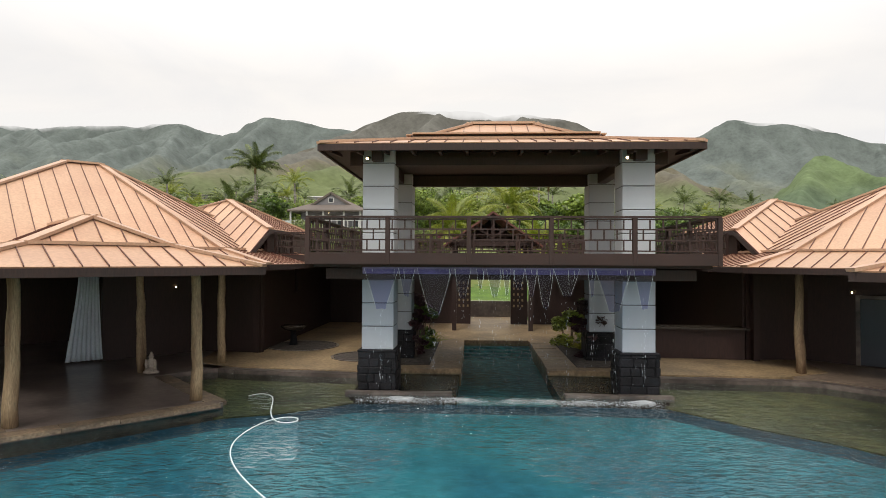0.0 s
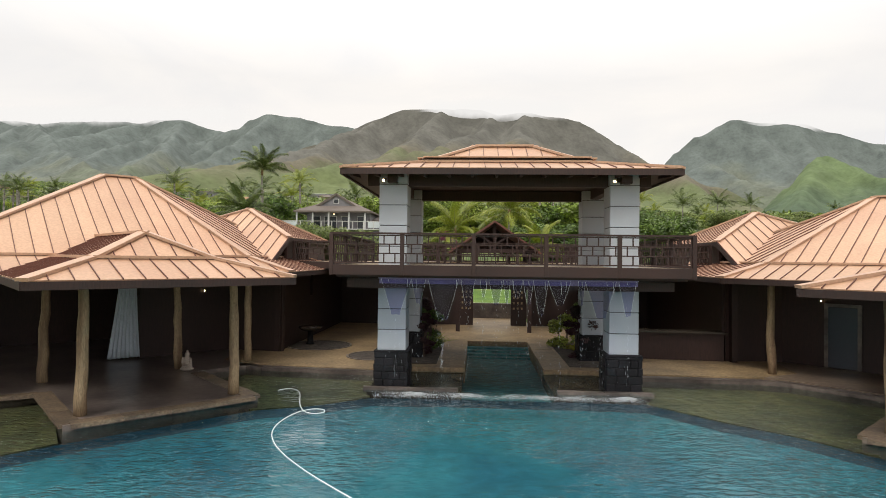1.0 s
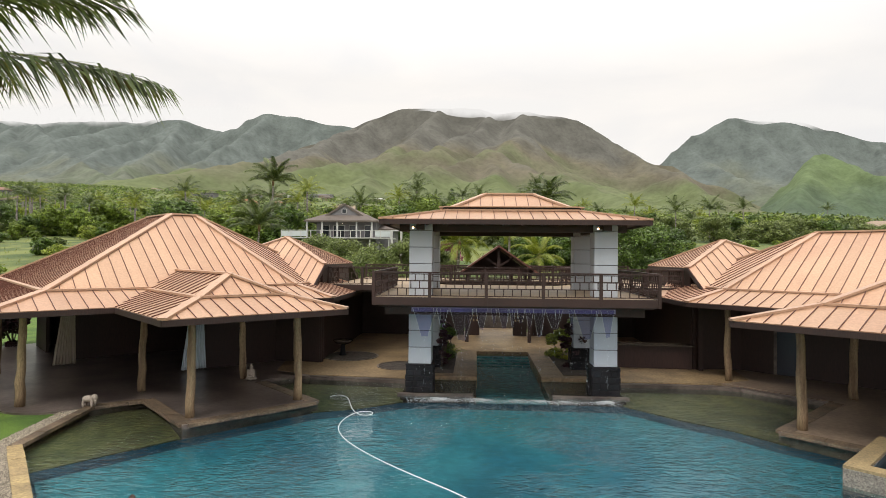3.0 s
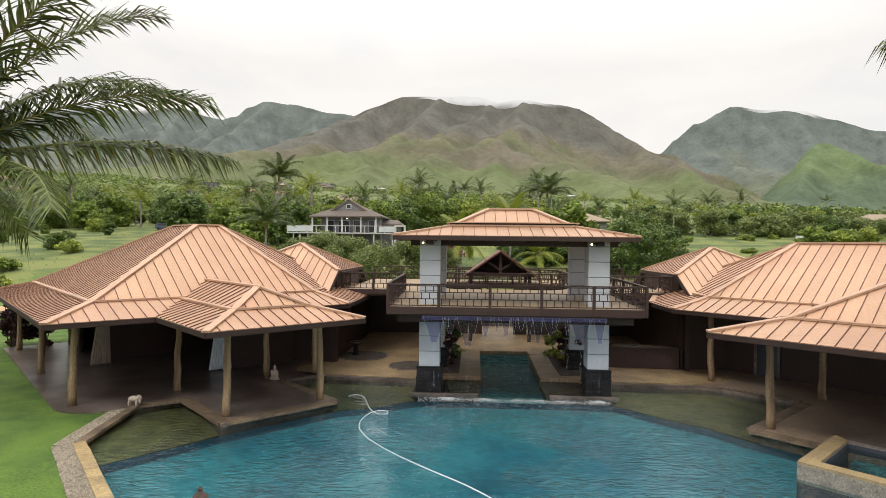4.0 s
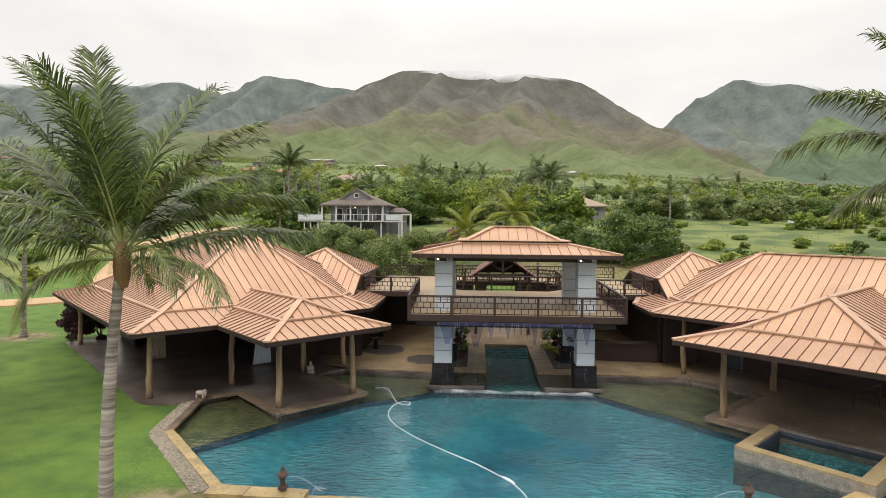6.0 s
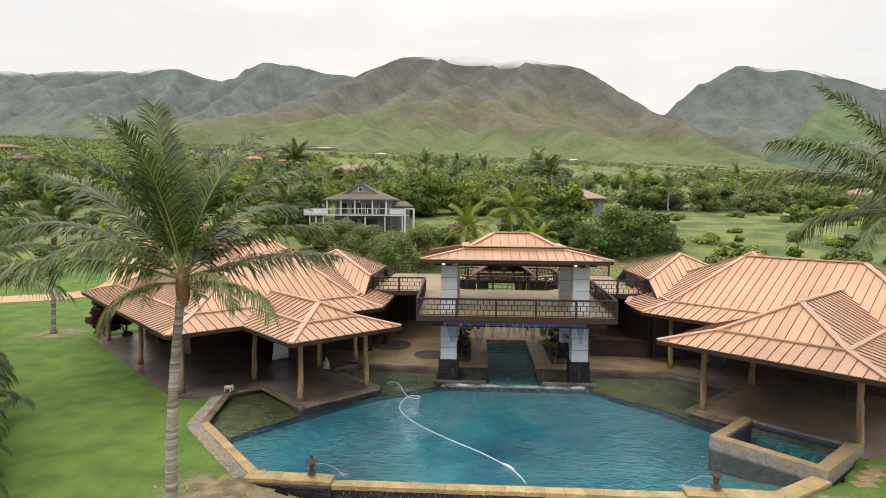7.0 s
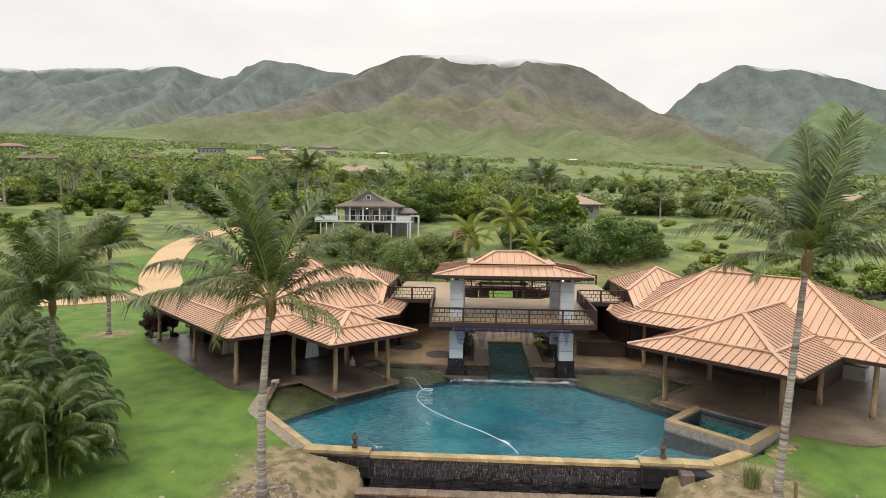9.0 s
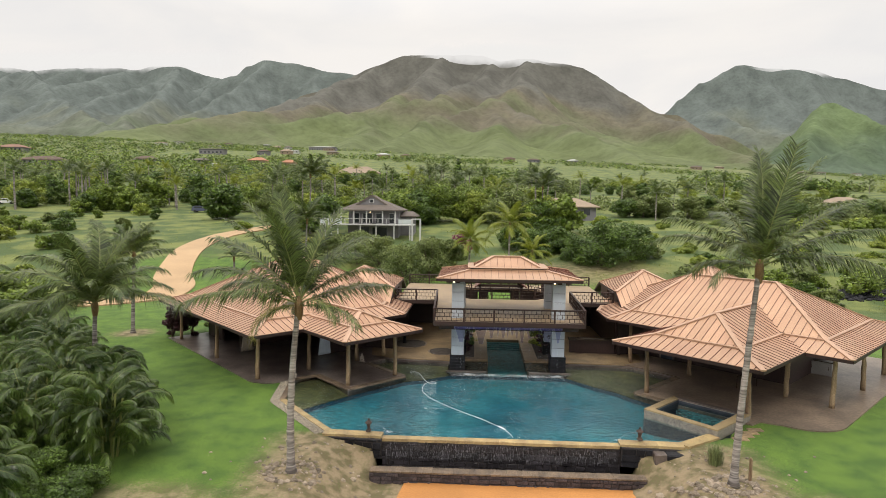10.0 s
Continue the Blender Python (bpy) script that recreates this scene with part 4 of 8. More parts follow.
def railing(a, b, z=DECK_Z, ends=(True, True), drop=0.28, rows=3):
    a, b = Vector((*a, z)), Vector((*b, z))
    L = (b - a).length
    d = (b - a) / L
    ob = empty("railing", Matrix.Translation(a), label="brown timber railing with a staggered lattice of small openings", category="railing", group="terrace railings")
    inv = Matrix.Translation(-a)

    def add(name, bm, label=""):
        o = part(name, bm, M_RAIL, ob, label)
        o.data.transform(inv)
        return o

    bays = max(1, round(L / 1.95))
    for k in range(bays + 1):
        if (k == 0 and not ends[0]) or (k == bays and not ends[1]):
            continue
        p = a + d * (L * k / bays)
        add("post", box(bmesh.new(), p.x - 0.055, p.x + 0.055, p.y - 0.055, p.y + 0.055, z - drop, z + 0.86, bevel=0.008))
    add("top_rail", bar(bmesh.new(), a + Vector((0, 0, 0.875)), b + Vector((0, 0, 0.875)), 0.12, 0.05))
    for h in (0.07, 0.325, 0.58, 0.82):
        add("slat", bar(bmesh.new(), a + Vector((0, 0, h)), b + Vector((0, 0, h)), 0.034, 0.034))
    ang = math.atan2(d.y, d.x)
    for r, h in enumerate((0.08, 0.335, 0.585)[:rows]):
        n = round(L / 0.31)
        for k in range(n):
            s = (k + (0.25 if r % 2 else 0.75)) * L / n
            o = new("baluster", BALUSTER)
            o.parent = ob
            o.matrix_local = Matrix.Translation(d * s + Vector((0, 0, h))) @ Matrix.Rotation(ang, 4, "Z")
    return ob


railing((-4.9, -1.27), (4.9, -1.27))
railing((-4.9, -1.27), (-5.25, 7.35), ends=(False, True))
railing((4.9, -1.27), (5.25, 7.35), ends=(False, True))
railing((-5.25, 7.35), (-8.65, 7.35), ends=(False, True))
railing((5.25, 7.35), (8.65, 7.35), ends=(False, True))
railing((-8.65, 7.35), (-8.65, 9.4), ends=(False, True))
railing((8.65, 7.35), (8.65, 9.4), ends=(False, True))
railing((-8.6, 17.3), (8.6, 17.3))
for a, b in zip(VOID, VOID[1:] + VOID[:1]):
    railing(a, b, ends=(True, False))

# ---- weir and falling water ----
M_SHEET = water_material("falling_water", (0.60, 0.60, 0.84), 0.12, 9.0, 0.15, 1.4)
M_FOAM = material("white_foam", (0.72, 0.80, 0.88), 0.35, 0, 0.1, 8, 30, 0.2)
M_WEIR = material("violet_weir_board", (0.16, 0.14, 0.30), 0.35, 0, 0.25, 5, 30, 0.1)
weir = empty("water_weir", pose(0, -0.9, 3.13), label="long violet weir spilling thin sheets of water", category="waterfall")
o = part("trough", box(bmesh.new(), -3.6, 3.5, -0.08, 0.16, -0.04, 0.08), M_DARKWOOD, weir)
part("spill_board", box(bmesh.new(), -3.6, 3.5, -0.12, -0.085, -0.14, 0.09, bevel=0.01), M_WEIR, weir, "violet painted spill board")
part("lip", box(bmesh.new(), -3.65, 3.55, -0.16, -0.1, 0.09, 0.12, bevel=0.008), M_FOAM, weir, "pale wet lip of the weir")
rnd = random.Random(5)
x = -3.55
while x < 3.4:
    w = rnd.choice((0.18, 0.28, 0.4, 0.62, 0.85))
    w = min(w, 3.45 - x)
    if w < 0.08:
        break
    h = rnd.uniform(0.25, 0.55) + w * rnd.uniform(0.5, 1.1)
    bm = bmesh.new()
    cols, rws = 5, 7
    grid = []
    for j in range(rws + 1):
        t = j / rws
        half = w / 2 * (1 - 0.72 * t ** 0.8)
        grid.append([bm.verts.new((x + w / 2 + half * (2 * i / cols - 1), -0.13 - 0.07 * t + 0.012 * math.sin(i * 2.1 + j), -0.02 - h * t - (0.05 * rnd.random() if j == rws else 0))) for i in range(cols + 1)])
    for j in range(rws):
        for i in range(cols):
            bm.faces.new((grid[j][i], grid[j][i + 1], grid[j + 1][i + 1], grid[j + 1][i]))
    sheet = part("water_sheet", bm, M_SHEET, weir, "thin violet-tinted sheet of falling water", True)
    # fine strands off the lip that break into drops
    bm = bmesh.new()
    for side in (-1, 1):
        p = Vector((x + w / 2 + side * w / 2, -0.13, 0.0))
        e = Vector((x + w / 2 + side * w / 2 * 0.28, -0.2, -0.02 - h))
        tube(bm, [p, p.lerp(e, 0.5) + Vector((0.01 * side, 0, 0)), e], [0.0035, 0.0025, 0.0025], 4)
    for k in range(int(1 + 2 * w)):
        px = x + rnd.random() * w
        L = rnd.uniform(0.1, 0.6) ** 1.3
        tube(bm, [(px, -0.14, -0.02), (px + rnd.gauss(0, 0.01), -0.18, -0.02 - L * 0.5), (px + rnd.gauss(0, 0.02), -0.2, -0.02 - L)], [0.005, 0.003, 0.002], 4)
    for k in range(int(26 + 34 * w)):
        zz = -h * rnd.uniform(0.6, 1.0) - rnd.random() ** 0.8 * (2.9 - h)
        px = x + w / 2 + rnd.gauss(0, 0.025 if k % 3 else 0.14)
        r = rnd.uniform(0.0014, 0.0032)
        L = rnd.uniform(0.015, 0.09)
        tube(bm, [(px, -0.2 + rnd.gauss(0, 0.03), zz), (px + rnd.gauss(0, 0.006), -0.2, zz - L)], [r, r * 0.6], 4)
    tagged(part("water_strand", bm, M_FOAM, weir, "white strands and drops of falling water"), kind="stuff")
    x += w + rnd.choice((0.0, 0.02, 0.06, 0.14, 0.2))
bm = bmesh.new()
for k in range(1500):
    px = rnd.uniform(-3.75, 3.75)
    if noise.noise((px * 0.9, 3.5, 1.0)) < rnd.uniform(-0.9, 0.35) - 0.25:
        continue
    py = rnd.gauss(-1.0, 0.2) - 0.3 * abs(noise.noise((px * 1.3, 0.5, 2.0)))
    r = rnd.uniform(0.003, 0.011) * (1.0 if abs(py + 1.05) < 0.15 else 0.6)
    c = Vector((px, py, WATER_Z + 0.004 + (rnd.random() ** 3) * 0.16 * max(0.2, 1 - abs(py + 1.0) / 0.5)))
    vs = [bm.verts.new(c + Vector(q) * r) for q in ((1.9, 0, 0), (0, 1, 0), (-1.9, 0, 0), (0, -1, 0), (0, 0, 0.6), (0, 0, -0.4))]
    for i in range(4):
        bm.faces.new((vs[i], vs[(i + 1) % 4], vs[4]))
        bm.faces.new((vs[(i + 1) % 4], vs[i], vs[5]))
tagged(mesh_object("splash_drops", bm, M_FOAM, smooth=True), "small white drops thrown up by the falling water", "splash", kind="stuff")
# churned foam along the line of the fall: a broken skin on the water, thin at its edges
M_CHURN = material("churned_foam", (0.80, 0.86, 0.90), 0.5, 0, 0.15, 6, 25, 0.6)
fn, fl = M_CHURN.node_tree.nodes, M_CHURN.node_tree.links
f_at, f_no, f_geo, f_map = fn.new("ShaderNodeAttribute"), fn.new("ShaderNodeTexNoise"), fn.new("ShaderNodeNewGeometry"), fn.new("ShaderNodeMapping")
f_at.attribute_name = "thick"
f_map.inputs["Scale"].default_value = (1.0, 1.6, 1.0)
f_no.inputs["Scale"].default_value, f_no.inputs["Detail"].default_value, f_no.inputs["Roughness"].default_value = 4.6, 9, 0.74
fl.new(f_geo.outputs["Position"], f_map.inputs["Vector"])
fl.new(f_map.outputs["Vector"], f_no.inputs["Vector"])
f_add, f_mr = fn.new("ShaderNodeMath"), fn.new("ShaderNodeMapRange")
fl.new(f_no.outputs["Fac"], f_add.inputs[0])
fl.new(f_at.outputs["Fac"], f_add.inputs[1])
f_mr.inputs["From Min"].default_value, f_mr.inputs["From Max"].default_value = 0.64, 1.3
f_mr.inputs["To Max"].default_value = 0.8
fl.new(f_add.outputs["Value"], f_mr.inputs["Value"])
fl.new(f_mr.outputs["Result"], fn["Principled BSDF"].inputs["Alpha"])
churn_v, churn_t = [], []
for i in range(151):
    x = -3.9 + 7.8 * i / 150
    for j in range(17):
        v = j / 16
        ridge = math.exp(-((v - 0.55) / 0.24) ** 2) * smooth01((3.9 - abs(x)) / 0.6)
        lump = 0.5 + 0.5 * noise.noise((x * 1.4, v * 2.0, 3.0))
        churn_v.append((x, -1.7 + 1.3 * v + 0.14 * noise.noise((x * 0.8, 1.0, 4.0)), WATER_Z + 0.006 + 0.17 * ridge * lump * (0.7 + 0.3 * noise.noise((x * 6.0, v * 7.0, 9.0)))))
        churn_t.append(ridge * (0.06 + 0.68 * lump) if 0 < j < 16 else 0.0)
churn = raw("splash_foam", churn_v, [(a, a + 17, a + 18, a + 1) for i in range(150) for a in range(i * 17, i * 17 + 16)])
churn.attributes.new("thick", "FLOAT", "POINT").data.foreach_set("value", churn_t)
tagged(mesh_object("splash_foam", churn, M_CHURN, smooth=True), "white foam line where the falling water hits the pool", "foam", kind="structure")

# ---- spot lamps at the column heads ----
M_BULB = glow_material("warm_bulb", (1.0, 0.72, 0.38), 9.0)
M_METAL = material("dark_bronze", (0.10, 0.075, 0.055), 0.4, 0.8, 0.2)


def spot_lamp(x, y, z):
    ob = empty("spot_lamp", pose(x, y, z), label="pair of small bronze spotlights with warm bulbs on the column", category="lamp", group="column spotlights")
    part("bracket", box(bmesh.new(), -0.06, 0.06, -0.05, 0.0, -0.06, 0.06, bevel=0.01), M_METAL, ob)
    for s in (-1, 1):
        h = part("lamp_head", tube(bmesh.new(), [(s * 0.10, -0.05, 0.0), (s * 0.13, -0.13, -0.03), (s * 0.15, -0.19, -0.05)], [0.03, 0.05, 0.055], 10), M_METAL, ob)
        part("bulb", tube(bmesh.new(), [(s * 0.15, -0.188, -0.05), (s * 0.153, -0.205, -0.055)], [0.042, 0.03], 10), M_BULB, h, "warm glowing bulb")


spot_lamp(-3.5, 0.0, 6.03)
spot_lamp(3.2, 0.0, 6.03)

# ---- garden gate and dark gable behind the court ----
gate = empty("entry_gable", pose(0, 12.3, 0), label="dark reddish gabled entry roof with an open timber truss", category="gable roof")
M_DARKROOF = material("dark_red_roofing", (0.16, 0.062, 0.045), 0.5, 0.1, 0.25, 2, 20, 0.1)
for s in (-1, 1):
    bm = bmesh.new()
    va = [bm.verts.new(q) for q in ((0, -0.35, 5.62), (s * 2.25, -0.35, 4.05), (s * 2.25, 3.6, 4.05), (0, 3.6, 5.62), (0, -0.35, 5.5), (s * 2.25, -0.35, 3.93), (s * 2.25, 3.6, 3.93), (0, 3.6, 5.5))]
    for f in ((0, 1, 2, 3), (4, 7, 6, 5), (0, 4, 5, 1), (1, 5, 6, 2), (2, 6, 7, 3)):
        bm.faces.new([va[i] for i in f])
    part("roof_slope", bm, M_DARKROOF, gate)
    part("barge_board", bar(bmesh.new(), (0, -0.4, 5.56), (s * 2.28, -0.4, 3.98), 0.08, 0.2, up=(0, 1, 0)), M_DARKROOF, gate)
    part("strut", bar(bmesh.new(), (0, -0.0, 4.4), (s * 0.95, 0.0, 5.0), 0.1, 0.1, up=(0, 1, 0)), M_RAIL, gate)
    for y in (0.3, 3.4):
        part("gable_post", bar(bmesh.new(), (s * 1.8, y, 0.0), (s * 1.8, y, 4.25), 0.2, 0.2, up=(0, 1, 0)), M_DARKWOOD, gate)
bm = bmesh.new()
bm.faces.new([bm.verts.new(q) for q in ((-2.1, 3.5, 4.0), (2.1, 3.5, 4.0), (0, 3.5, 5.5))])
part("gable_panel", bm, M_DARKWOOD, gate, "dark boarded gable end")
part("king_post", bar(bmesh.new(), (0, 0, 4.05), (0, 0, 5.6), 0.16, 0.16, up=(0, 1, 0)), M_RAIL, gate)
part("tie_beam", bar(bmesh.new(), (-2.05, 0, 4.1), (2.05, 0, 4.1), 0.14, 0.2), M_RAIL, gate)

back_wall = empty("court_wall", pose(0, 15.6, 0), label="dark timber court wall with a pierced lattice and a gate opening", category="wall")
for s in (-1, 1):
    part("wall_panel", box(bmesh.new(), min(s * 2.0, s * 8.6), max(s * 2.0, s * 8.6), 0, 0.2, 0, 3.1), M_DARKWOOD, back_wall)
    pier = part("pierced_pier", box(bmesh.new(), min(s * 1.05, s * 1.9), max(s * 1.05, s * 1.9), -0.1, 0.3, 0, 3.1), M_DARKWOOD, back_wall, "dark pier pierced by small square holes")
    for r in range(6):
        for c in range(3):
            part("hole", box(bmesh.new(), s * (1.2 + c * 0.22) - 0.045, s * (1.2 + c * 0.22) + 0.045, -0.108, -0.102, 0.9 + r * 0.3, 1.02 + r * 0.3), M_PAVE, pier)
low = tagged(mesh_object("low_wall", box(bmesh.new(), -3.2, 3.2, 19.4, 19.7, 0, 0.95, bevel=0.02), M_SLAB), "low tan plastered wall behind the gate opening", "wall")

# ---- wings: walls, doors, curtains ----
M_WALL = material("red_brown_plank_wall", (0.036, 0.015, 0.012), 0.6, 0, 0.3, 2, 20, 0.15, stretch=(1, 1, 0.2), per_object=0.12)


def wall(owner, uv, a, b, h=3.4, z0=0.0, t=0.16):
    return part("wall", bar(bmesh.new(), uv(*a, z0 + h / 2), uv(*b, z0 + h / 2), t, h), M_WALL, owner, "dark red-brown stained plank wall")


# left wing: rooms set back behind the veranda, open bays towards the pool
for a, b in (((-6.9, 11.5), (-3.6, 11.5)), ((-2.2, 9.7), (-2.2, 16.0)), ((-11.3, 20.5), (-11.3, 23.5)), ((-11.3, 23.5), (-2.2, 23.5)), ((-2.2, 16.0), (-2.2, 23.5)), ((-3.6, 11.5), (-2.2, 9.7))):
    wall(left_wing, left_uv, a, b)
wall(left_wing, left_uv, (-11.3, 11.5), (-6.9, 11.5), 0.5, 2.75)
wall(left_wing, left_uv, (-11.3, 11.5), (-11.3, 20.5), 0.5, 2.75)
wall(left_wing, left_uv, (-11.2, 17.5), (-2.2, 17.5))
part("ceiling", prism(bmesh.new(), [tuple(left_uv(u, v)[:2]) for u, v in [(-13.0, 9.0), (-3.0, 9.0), (-3.0, 23.0), (-13.0, 23.0)]], 3.3, 3.36), M_DARKWOOD, left_wing)
for a, b in (((-13.6, 11.3), (-3.6, 11.3)), ((-2.2, 9.6), (-2.2, 17.0)), ((-13.6, 18.6), (-2.2, 18.6)), ((-13.6, 11.3), (-13.6, 18.6)), ((-3.6, 11.3), (-2.2, 9.6))):
    wall(right_wing, right_uv, a, b)
part("ceiling", prism(bmesh.new(), [tuple(right_uv(u, v)[:2]) for u, v in [(-16.0, 9.0), (-3.0, 9.0), (-3.0, 18.8), (-16.0, 18.8)]][::-1], 3.3, 3.36), M_DARKWOOD, right_wing)
# recess walls under the terrace, with a slit window on the left
for x0, x1, y0, y1, z0, z1 in ((-8.7, -8.5, 5.2, 9.4, 0, 3.1), (-8.7, -8.5, 9.4, 9.8, 0, 1.9), (-8.7, -8.5, 9.4, 9.8, 2.95, 3.1), (-8.7, -8.5, 9.8, 17.4, 0, 3.1), (8.5, 8.7, 4.9, 17.4, 0, 3.1)):
    part("recess_wall", box(bmesh.new(), x0, x1, y0, y1, z0, z1), M_WALL, pavilion, "dark red-brown plank wall under the terrace")


def curtain(uv, u, v, w, label, lean=0.0, mat=None, top=2.75):
    rnd = random.Random(int(abs(u * 10)))
    bm = bmesh.new()
    cols, rws = 44, 10
    g = []
    for j in range(rws + 1):
        t = j / rws
        width = w * (0.55 + 0.45 * t ** 1.3)
        row = []
        for i in range(cols + 1):
            s = i / cols
            fold = 0.05 * math.sin(s * 2 * math.pi * 7.5 + 0.6 * math.sin(t * 3)) * (0.5 + 0.5 * t)
            p = uv(u + (s - 0.5) * width - lean * t, v + fold, top - (top - 0.06) * t)
            row.append(bm.verts.new(p))
        g.append(row)
    for j in range(rws):
        for i in range(cols):
            bm.faces.new((g[j][i], g[j][i + 1], g[j + 1][i + 1], g[j + 1][i]))
    ob = mesh_object("curtain", bm, mat or M_CURTAIN, smooth=True)
    md = ob.modifiers.new("cloth", "SOLIDIFY")
    md.thickness = 0.01
    return tagged(ob, label, "curtain")


curtain(left_uv, -7.3, 11.35, 1.05, "pale blue-white curtain hanging in folds in an open bay", 0.1)
curtain(left_uv, -11.2, 15.9, 0.9, "cream curtain gathered at a veranda post", 0.15, material("cream_curtain", (0.42, 0.36, 0.30), 0.9, 0, 0.1))


def wall_lamp(uv, u, v, z):
    c = uv(u, v, z)
    ob = empty("wall_lamp", Matrix.Translation(c), label="small bronze wall lamp with a warm bulb", category="lamp", group="veranda lamps")
    part("back_plate", tube(bmesh.new(), [(0, 0, -0.08), (0, 0, 0.08)], [0.035, 0.035], 8), M_METAL, ob)
    part("bulb", tube(bmesh.new(), [(0, -0.06, -0.03), (0, -0.06, 0.0), (0, -0.06, 0.03)], [0.012, 0.026, 0.012], 8), M_BULB, ob, "warm glowing bulb")


wall_lamp(left_uv, -4.6, 11.36, 2.35)
wall_lamp(right_uv, -4.9, 11.16, 2.35)
# a glazed door in the right wing
door = empty("door_right", Matrix.Translation(right_uv(-5.6, 11.16)), label="tall glazed door with a pale frame and blue decals", category="door")
for du in (-0.5, 0.5):
    o = part("door_stile", bar(bmesh.new(), right_uv(du, -0.03, 0.02), right_uv(du, -0.03, 2.2), 0.12, 0.06, up=(0.7, 0.7, 0)), M_SLAB, door)
part("door_glass", bar(bmesh.new(), right_uv(-0.45, -0.02, 1.1), right_uv(0.45, -0.02, 1.1), 0.02, 2.1), material("dark_glass", (0.05, 0.06, 0.08), 0.08, 0, 0.1), door)
part("door_head", bar(bmesh.new(), right_uv(-0.56, -0.03, 2.22), right_uv(0.56, -0.03, 2.22), 0.08, 0.1), M_SLAB, door)

# bar counter under the terrace
counter = empty("bar_counter", pose(0, 0, 0), label="dark timber bar counter with a polished dark top", category="counter")
part("counter_body", bar(bmesh.new(), (5.0, 5.6, 0.53), (8.3, 5.3, 0.53), 0.5, 1.02), M_WALL, counter)
part("countertop", bar(bmesh.new(), (4.9, 5.5, 1.07), (8.4, 5.2, 1.07), 0.75, 0.06), M_WETSTONE, counter, "polished dark countertop")

# tapered stone bowl on a gravel bed
M_GRAVEL = material("dark_gravel", (0.115, 0.095, 0.08), 0.9, 0, 0.5, 20, 60, 0.8)
bowl = empty("stone_bowl", pose(-7.85, 7.2, 0.0), label="round dark stone bowl on a slim pedestal", category="planter")
part("pedestal", tube(bmesh.new(), [(0, 0, 0), (0, 0, 0.15), (0, 0, 0.55)], [0.2, 0.13, 0.10], 14), M_LAVA, bowl, smooth=True)
part("bowl", tube(bmesh.new(), [(0, 0, 0.55), (0, 0, 0.62), (0, 0, 0.74), (0, 0, 0.78)], [0.14, 0.36, 0.5, 0.47], 20), M_WETSTONE, bowl, smooth=True)
for name, c, r in (("gravel_bed", (-7.4, 7.0), 1.25), ("gravel_bed", (-4.7, 4.7), 0.95)):
    tagged(mesh_object(name, prism(bmesh.new(), arc(c, r, 0, 345, 23), -0.1, 0.03), M_GRAVEL), "round bed of dark gravel set into the paving", "gravel bed")
    bm = bmesh.new()
    pts = arc(c, r + 0.06, 0, 360, 28)
    for p, q in zip(pts, pts[1:]):
        bar(bm, (*p, 0.0), (*q, 0.0), 0.07, 0.07)
    tagged(mesh_object("bed_edge", bm, M_SLAB), "dark curved stone edging of the gravel bed", "edging")


# ---- pool edge ----
M_EDGE = material("brown_flagstone", (0.2, 0.145, 0.095), 0.5, 0, 0.45, 6.0, 18, 0.3, (0.10, 0.075, 0.055), per_object=0.15)
M_PEBBLE = material("grey_pebbles", (0.2, 0.165, 0.11), 0.85, 0, 0.5, 12, 45, 0.9, (0.11, 0.095, 0.06))


def coping(pts, w, z, name, label, stone=0.62, mat=None, h=0.14):
    """A coping of single flagstones along a plan line."""
    ob = empty(name, Matrix.Identity(4), label=label, category="coping", kind="structure")
    rnd = random.Random(int(abs(pts[0][0]) * 100))
    for (x0, y0), (x1, y1) in zip(pts, pts[1:]):
        L = math.hypot(x1 - x0, y1 - y0)
        n = max(1, round(L / stone))
        d = Vector(((x1 - x0) / L, (y1 - y0) / L, 0))
        for k in range(n):
            a = Vector((x0, y0, z + rnd.uniform(-0.008, 0.008))) + d * (L * k / n + 0.004)
            b = Vector((x0, y0, z + rnd.uniform(-0.008, 0.008))) + d * (L * (k + 1) / n - 0.004)
            bm = bar(bmesh.new(), a, b, w * rnd.uniform(0.96, 1.04), h)
            part("coping_stone", bm, mat or M_COPING, ob)
    return ob


coping([(-12.45, -2.3), (-13.72, -3.2), (-13.08, -7.2)], 0.3, -0.03, "coping_lawn", "brown flagstone coping along the lawn side of the pool", mat=M_EDGE, h=0.1)
coping([(-13.08, -7.2), (-9.35, -11.5)], 0.34, -0.04, "coping_west", "ochre flagstone coping along the lawn side of the pool", h=0.12)
coping([(-9.5, -11.72), (-6.6, -11.85)], 0.6, -0.02, "coping_corner", "ochre flagstone coping at the corner of the infinity edge", h=0.12)
coping([(-6.6, -11.86), (4.65, -11.9)], 0.42, -0.16, "infinity_edge", "wet ochre stone crest of the infinity edge")
coping([(4.65, -11.88), (7.6, -12.0), (9.5, -10.7)], 0.6, -0.02, "coping_east", "ochre flagstone coping beside the spa", h=0.12)
coping([tuple(left_uv(u, v)[:2]) for u, v in ((-10.35, 7.2), (-10.35, 3.4), (-6.2, 3.4), (-6.2, 7.5))], 0.42, -0.03, "coping_porch_left", "brown flagstone edge of the veranda over the water", mat=M_EDGE, h=0.09, stone=1.1)
coping([tuple(right_uv(u, v)[:2]) for u, v in ((-10.4, 2.3), (-8.3, 2.3), (-8.3, 7.4))], 0.42, -0.03, "coping_porch_right", "brown flagstone edge of the veranda over the water", mat=M_EDGE, h=0.09, stone=1.1)
